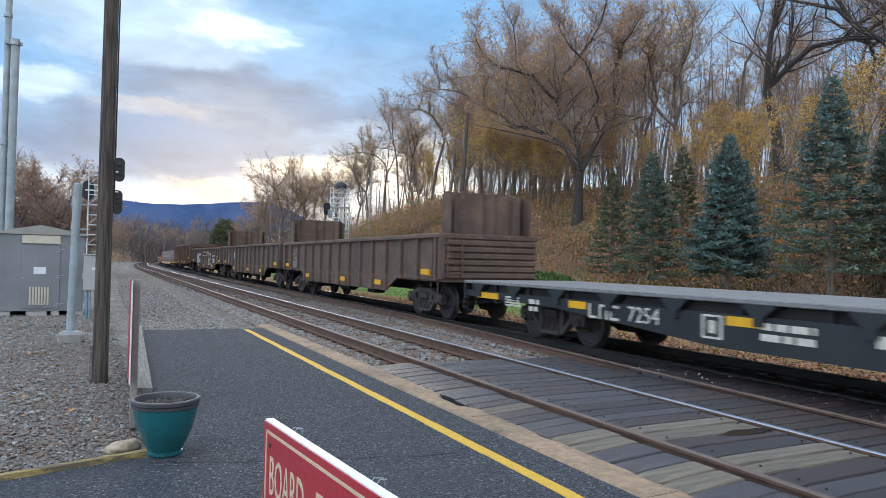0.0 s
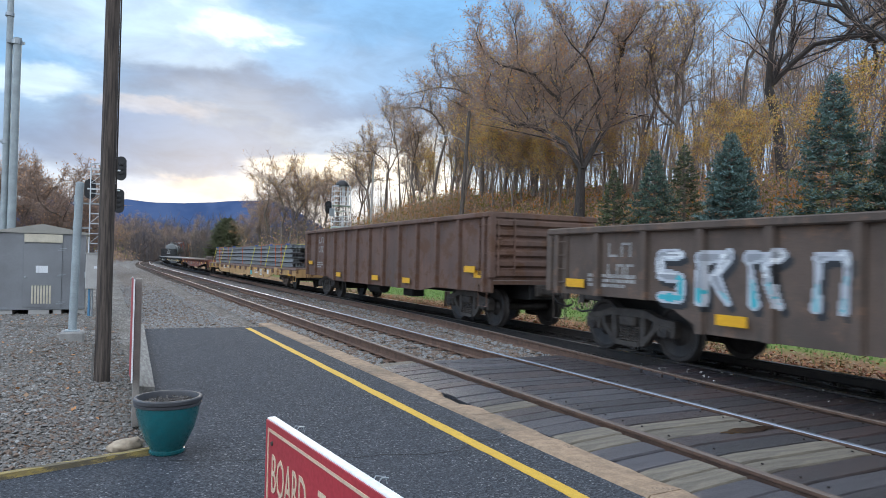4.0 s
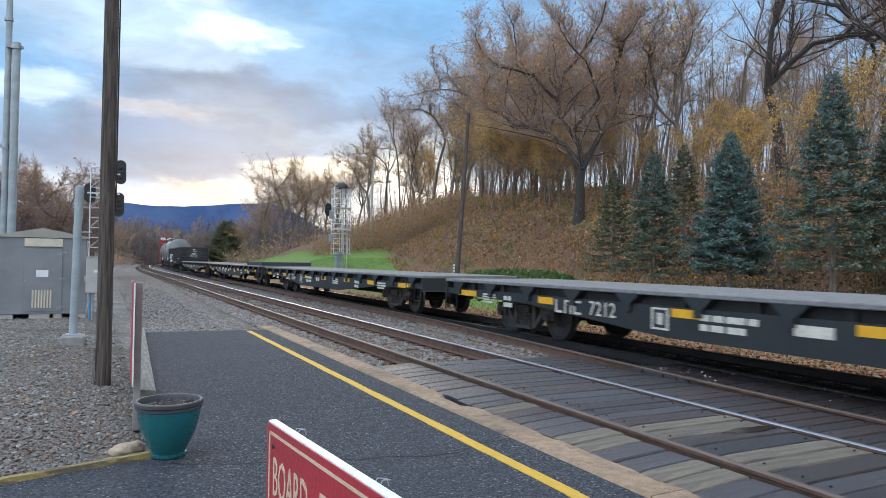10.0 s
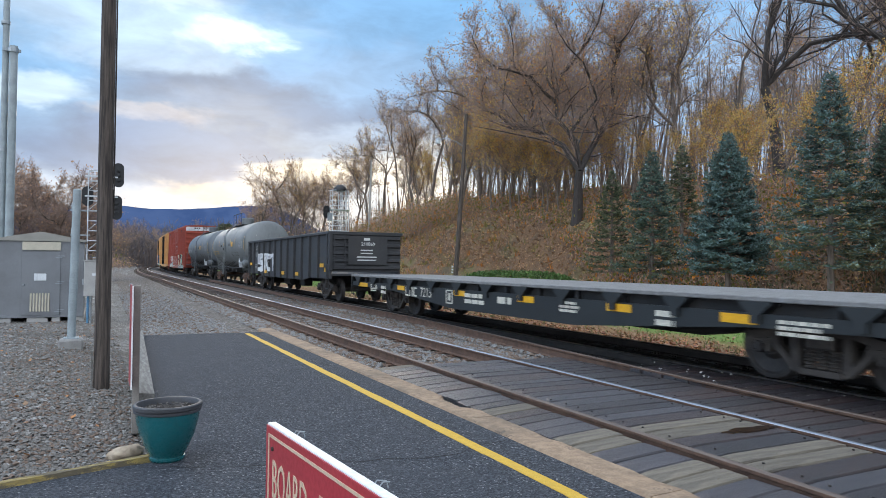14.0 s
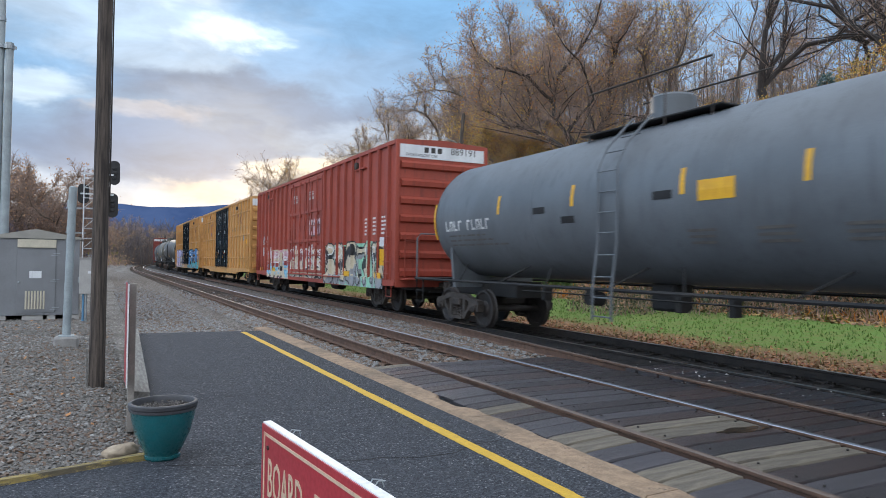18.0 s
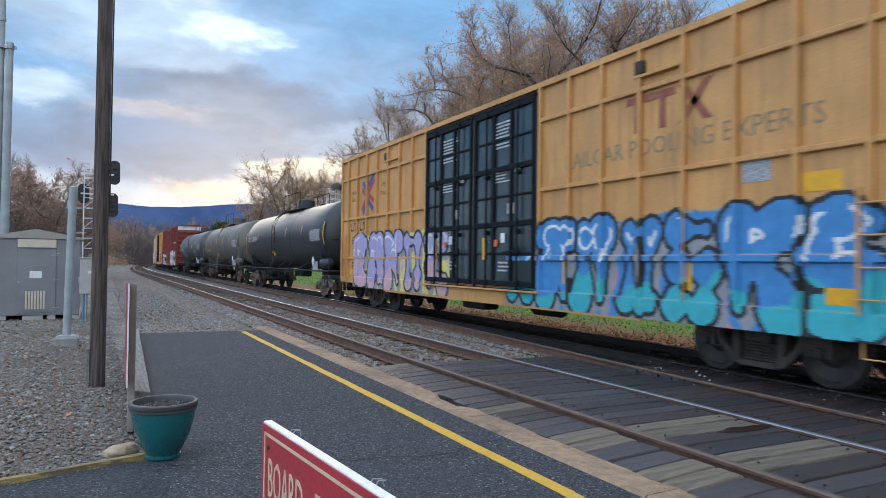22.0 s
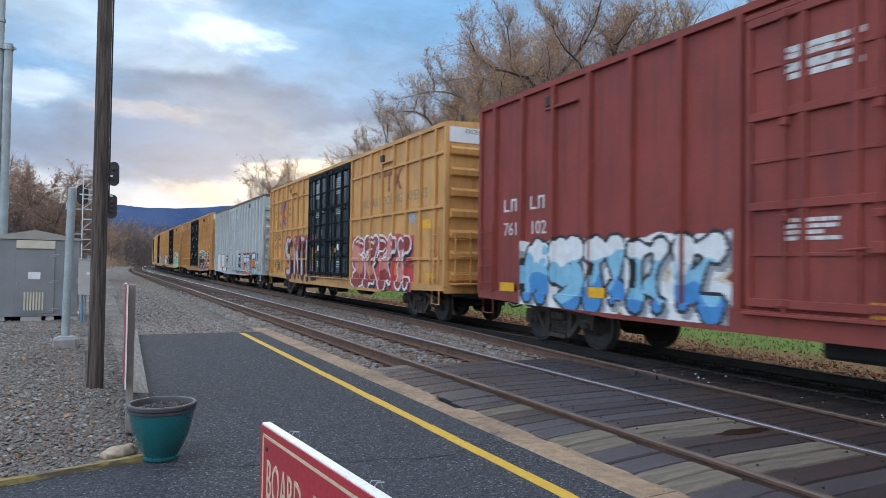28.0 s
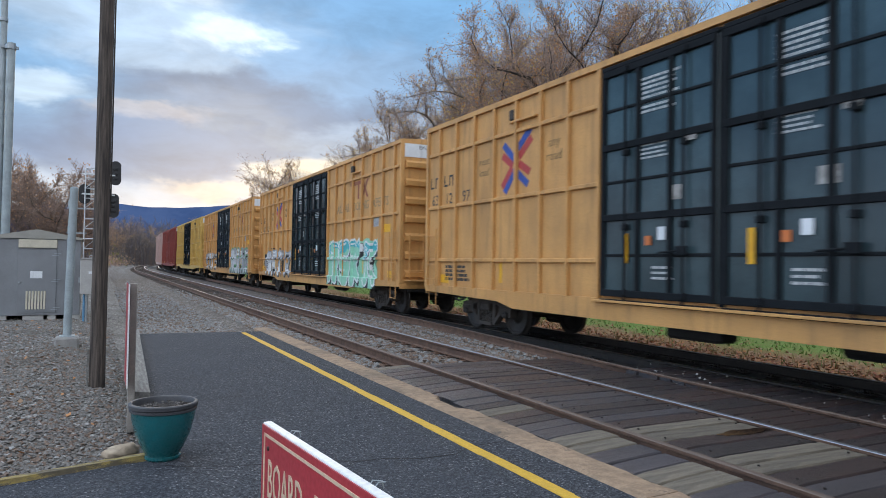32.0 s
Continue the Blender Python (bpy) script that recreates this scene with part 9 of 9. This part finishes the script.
def make_hut():
    x0, x1, y0, y1, zb = -2.62, -0.42, 22.55, 25.0, -0.05
    hut = thing("equipment_hut", "grey metal signal equipment hut on skids", "equipment hut", (0, 0, 0))
    part("body", Shape().box(x0, x1, y0, y1, zb, 2.10, c=0.012), HUT_GREY, hut)
    xm = (x0 + x1) / 2
    s = Shape().prism([(x0 - 0.05, 2.10), (x1 + 0.05, 2.10), (x1 + 0.05, 2.15), (xm, 2.37), (x0 - 0.05, 2.15)], "y", y0 - 0.07, y1 + 0.05)
    part("roof", s, HUT_TRIM, hut, "pale shallow gable roof")
    part("base_rail", Shape().box(x0 - 0.01, x1 + 0.01, y0 - 0.012, y1, zb - 0.02, zb + 0.06, c=0.006), HUT_GREY, hut)
    for x in (x0 + 0.25, x0 + 0.95, x0 + 1.25, x1 - 0.75, x1 - 0.15):
        part("skid", Shape().box(x - 0.16, x + 0.16, y0 + 0.02, y1, -0.40, zb - 0.02, c=0.01), BOX_PALE, hut, "pale concrete block")
    dx0, dx1 = xm - 0.46, xm + 0.50
    door = part("door", Shape().box(dx0, dx1, y0 - 0.03, y0 + 0.01, zb + 0.05, 1.80, c=0.008), HUT_GREY, hut, "grey steel door")
    part("handle", Shape().turn([(0, -0.05), (0.025, -0.045), (0.03, 0.0)], "y", (dx0 + 0.06, y0 - 0.03, 0.86), 12), GALV, door)
    for z in (0.12, 0.92, 1.66):
        for dz in (-0.025, 0.025):
            part("hinge", Shape().box(dx1 - 0.10 + dz * 1.2, dx1 + 0.07 + dz * 1.2, y0 - 0.05, y0 - 0.028, z + dz - 0.012, z + dz + 0.012, c=0.003), GALV, door)
    part("notice", Shape().box(xm - 0.15, xm + 0.15, y0 - 0.036, y0 - 0.028, 0.98, 1.18, c=0.002), WHITE_PAINT, door, "white notice plate")
    for i in range(7):
        x = xm - 0.22 + i * 0.073
        part("louvre", Shape().box(x - 0.024, x + 0.024, y0 - 0.05, y0 - 0.028, 0.10, 0.62, c=0.008), CREAM, door)
    part("header", Shape().box(dx0 + 0.01, dx1, y0 - 0.06, y0 + 0.01, 1.84, 2.08, c=0.012), CREAM, hut, "cream header panel")
    # equipment box on legs, in front of the hut's corner
    box = thing("junction_box", "pale grey electrical box on steel legs", "electrical box", (-0.17, 21.9, land(-0.17, 21.9)))
    part("cabinet", Shape().box(-0.24, 0.24, -0.12, 0.12, 0.78, 1.78, c=0.015), BOX_PALE, box)
    part("cover", Shape().box(-0.26, 0.26, -0.15, 0.13, 1.78, 1.81, c=0.005), BOX_PALE, box)
    part("label", Shape().box(-0.03, 0.13, -0.126, -0.119, 1.36, 1.43), WHITE_PAINT, box)
    part("latch", Shape().box(-0.275, -0.235, -0.10, -0.04, 1.10, 1.26, c=0.008), GALV, box)
    part("lifting_eye", Shape().turn([(0.03, -0.008), (0.045, 0.0), (0.03, 0.008)], "y", (0.02, 0, 1.85), 12, closed=True), GALV, box)
    for x, m in ((-0.13, BLUE_PIPE), (-0.06, GALV), (0.18, GALV)):
        part("leg", Shape().tube([(x, 0, -0.3), (x, 0, 0.80)], 0.03, 8), m, box)


make_hut()


def lattice(ob, x, y, z0, z1, w, n, m):
    corners = [(x - w, y - w), (x + w, y - w), (x + w, y + w), (x - w, y + w)]
    for cx, cy in corners:
        part("leg", Shape().tube([(cx, cy, z0), (cx, cy, z1)], 0.03, 4), m, ob)
    for i in range(n + 1):
        z = z0 + (z1 - z0) * i / n
        s = Shape()
        for a, b in zip(corners, corners[1:] + corners[:1]):
            s.tube([(*a, z), (*b, z)], 0.022, 4)
        part("brace", s, m, ob)
        if i < n and i % 2 == 0:
            part("brace", Shape().tube([(corners[0][0], corners[0][1], z), (corners[1][0], corners[1][1], z + (z1 - z0) / n)], 0.016, 4), m, ob)


def signal_head(ob, x, y, z, lights=3, facing=1.0):
    """A backing board with hoods; the lights face away from the viewer."""
    h = 0.27 * lights
    pts = []
    for i in range(20):
        a = 6.283 * i / 20
        pts.append((x + 0.30 * math.cos(a), z + 0.30 * math.sin(a) + (h / 2 if math.sin(a) > 0 else -h / 2)))
    part("backing", Shape().prism(pts, "y", y - 0.015, y + 0.015), BLACK_SIGNAL, ob, "black rounded signal backing board")
    for k in range(lights):
        zz = z + 0.27 * (k - (lights - 1) / 2)
        part("lamp_housing", Shape().turn([(0.0, -0.16), (0.10, -0.15), (0.11, 0.0), (0.11, 0.2), (0.10, 0.2)], "y", (x, y, zz), 12), BLACK_SIGNAL, ob)


def make_signals():
    x, y, z = spot(598, 63)
    sig = thing("signal_mast", "silver lattice signal tower beside the tracks", "signal", (0, 0, 0))
    part("base_post", Shape().box(x - 0.30, x + 0.30, y - 0.30, y + 0.30, z - 0.3, 2.4, c=0.03), GALV, sig, "silver steel base cabinet")
    lattice(sig, x - 0.22, y, 2.2, 8.15, 0.40, 13, mat("silver signal steel", (0.66, 0.68, 0.70), (0.55, 0.57, 0.59), 4.0, 0.45, 0.4, 0.05))
    lattice(sig, x + 0.62, y, 2.2, 8.15, 0.30, 13, MATS["silver signal steel"])
    part("cap", Shape().turn([(0.0, 8.72), (0.3, 8.66), (0.52, 8.45), (0.62, 8.2), (0.62, 8.12)], "z", (x + 0.2, y, 0), 18), BLACK_SIGNAL, sig, "black domed signal hood", smooth=True)
    for zz in (2.2, 4.4, 6.4):
        part("platform", Shape().box(x - 0.72, x + 1.02, y - 0.5, y + 0.45, zz - 0.03, zz + 0.02), MATS["silver signal steel"], sig)
    for zz in (3.3, 5.4):
        part("relay_case", Shape().box(x - 0.95, x - 0.55, y - 0.3, y + 0.1, zz, zz + 0.7, c=0.02), GALV, sig)
    part("ladder", Shape().tube([(x + 0.15, y - 0.5, 0.4), (x + 0.15, y - 0.5, 8.2)], 0.025, 5).tube([(x + 0.55, y - 0.5, 0.4), (x + 0.55, y - 0.5, 8.2)], 0.025, 5), MATS["silver signal steel"], sig)
    signal_head(sig, x - 1.0, y + 0.2, 6.2, 2)
    # the signal behind the utility pole
    x, y, z = spot(170, 44)
    sig = thing("signal_mast", "silver ladder mast with black signal heads", "signal", (0, 0, 0))
    lattice(sig, x - 0.12, y, z, 6.7, 0.30, 12, MATS["silver signal steel"])
    for zz in (5.25, 6.4):
        part("arm", Shape().box(x - 0.6, x + 1.1, y - 0.04, y + 0.04, zz - 0.04, zz + 0.04), MATS["silver signal steel"], sig)
    signal_head(sig, x - 0.45, y + 0.1, 5.25, 2)
    signal_head(sig, x + 0.62, y - 0.1, 5.0, 3)
    signal_head(sig, x + 1.12, y + 0.1, 6.55, 3)
    signal_head(sig, x + 1.05, y + 0.1, 4.65, 3)
    for zz in (3.0, 4.4):
        part("bracket", Shape().box(x - 1.3, x - 0.3, y - 0.15, y + 0.15, zz - 0.04, zz + 0.04).box(x - 1.25, x - 1.0, y - 0.12, y + 0.12, zz, zz + 0.4, c=0.02), GALV, sig)
    # street lamp on its pole by the hedge
    x, y, z = spot(806, 43)
    lamp = thing("street_lamp", "wooden pole with a curved arm and a pale street lamp", "street lamp", (x, y, z))
    top = 1.56 + (459 - 192) / 1213 * 43 - z
    part("pole", Shape().tube([(0, 0, -0.5), (0.33, -0.12, top * 0.5), (0.62, -0.22, top)], [0.16, 0.13, 0.10], 12), POLE_WOOD, lamp, smooth=True)
    px, pz = 0.57, top - 2.1
    e = Vector((-math.cos(radians(26.5)), math.sin(radians(26.5)), 0))
    p = Vector((0.53, -0.19, pz))
    part("arm", Shape().tube([p, p + e * 0.5 + Vector((0, 0, 0.35)), p + e * 1.1 + Vector((0, 0, 0.55)), p + e * 1.6 + Vector((0, 0, 0.50))], 0.03, 8), GALV, lamp, smooth=True)
    q = p + e * 1.68 + Vector((0, 0, 0.44))
    part("lamp_head", Shape().turn([(0.0, 0.14), (0.12, 0.12), (0.16, 0.02), (0.17, 0.0), (0.05, 0.0)], "z", q, 16), GALV, lamp, smooth=True)
    part("globe", Shape().turn([(0.15, 0.0), (0.16, -0.10), (0.12, -0.22), (0.0, -0.26)], "z", q, 16), LAMP_GLASS, lamp, "pale glass lamp globe", smooth=True)
    for k in range(3):
        part("tag", Shape().box(-0.20, -0.12, -0.05, 0.05, 0.9 + 0.18 * k, 1.0 + 0.18 * k), WHITE_PAINT, lamp, "small white tag")
    # a thin pale pole farther off
    x, y, z = spot(653, 80)
    pole = thing("utility_pole", "thin pale utility pole in front of the woods", "utility pole", (x, y, z), shape=Shape().tube([(0, 0, -0.5), (0.25, 0, 9.0)], [0.13, 0.10], 10), material=mat("pale pole wood", (0.42, 0.39, 0.36), (0.32, 0.30, 0.28), 3.0, 0.9, bump=0.4))
    # a short wooden post in the grass
    x, y, z = spot(792, 27)
    thing("marker_post", "short dark wooden post in the grass", "post", (x, y, z), shape=Shape().box(-0.09, 0.09, -0.09, 0.09, -0.3, 0.75, c=0.02), material=POLE_WOOD)


make_signals()


def on_yard(r):
    x, y = r.uniform(-4.5, 0.42), 5.9 + abs(r.gauss(0, 7.0))
    if y < 5.65 + 0.31 * (x + 0.7) + 0.1 or y > 30:
        return None
    return x, y, land(x, y) + 0.005


def on_bed(r):
    d = 9.8 + abs(r.gauss(0, 9.0))
    u = r.choice((r.uniform(4.6, 5.85), r.uniform(6.1, 7.25), r.uniform(6.1, 7.25), r.uniform(3.7, 4.4), r.uniform(7.45, 8.3)))
    if d > 45:
        return None
    p, _ = on_track(d, u)
    return p.x, p.y, p.z + bed_height(u) + 0.01


def on_shoulder(r):
    d = 15.9 + abs(r.gauss(0, 11.0))
    u = r.uniform(0.9, 4.3)
    if d > 50:
        return None
    return u, d, CLIMB * d + bed_height(u) + 0.01


YARD_STONE = mat("blue-grey gravel", (0.25, 0.232, 0.212), (0.115, 0.105, 0.095), 40.0, 0.9, bump=0.3)
PALE_STONE = mat("pale gravel", (0.37, 0.36, 0.34), (0.25, 0.24, 0.225), 40.0, 0.9, bump=0.3)
scatter_stones("gravel", "loose grey gravel in the yard", 40000, on_yard, 0.020, [YARD_STONE, STONE_WARM, PALE_STONE], 1, 0.30)
scatter_stones("ballast_stones", "broken ballast stones between the rails", 24000, on_bed, 0.034, [STONE, STONE_WARM], 2, 0.55)
scatter_stones("ballast_stones", "pale ballast stones beyond the platform end", 17000, on_shoulder, 0.036, [STONE, STONE_WARM, PALE_STONE], 3, 0.30)
scatter_stones("gravel", "bits of pale gravel scattered on the crossing", 90, lambda r: (7.5 + abs(r.gauss(0, 0.4)), r.uniform(2.0, 8.5), 0.0), 0.014, [PALE_STONE, STONE], 4, 0.2)


def car_pose(mid, bogie, t):
    """A rigid car stands with both pivots over the track's centre line."""
    s = mid - rolled(t)
    a, _ = on_track(s - bogie, FAR_X)
    b, _ = on_track(s + bogie, FAR_X)
    way = b - a
    turn = math.atan2(way.x, way.y)
    return Matrix.Translation((a + b) / 2) @ Matrix.Rotation(-turn, 4, "Z")


def motions():
    spin = {}
    for car, mid, bogie in ON_RAILS:
        walk(car, [(t, car_pose(mid, bogie, t)) for t in [i * 0.5 for i in range(65)]])
        near = [i / 15 for i in range(481) if -16.0 < mid - rolled(i / 15) < 40.0]
        spin[car] = sorted({0.0, 32.0, *near})
    for w, car, q in SPINNING:
        rows = []
        start = rolled(spin[car][1]) if len(spin[car]) > 2 else 0.0
        stop = rolled(spin[car][-2]) if len(spin[car]) > 2 else 0.0
        for t in spin[car]:
            turned = (min(max(rolled(t), start), stop) - start) / WHEEL_R
            rows.append((t, Matrix.Translation((0, q, WHEEL_R)) @ Matrix.Rotation(turned, 4, "X")))
        walk(w, rows)


motions()
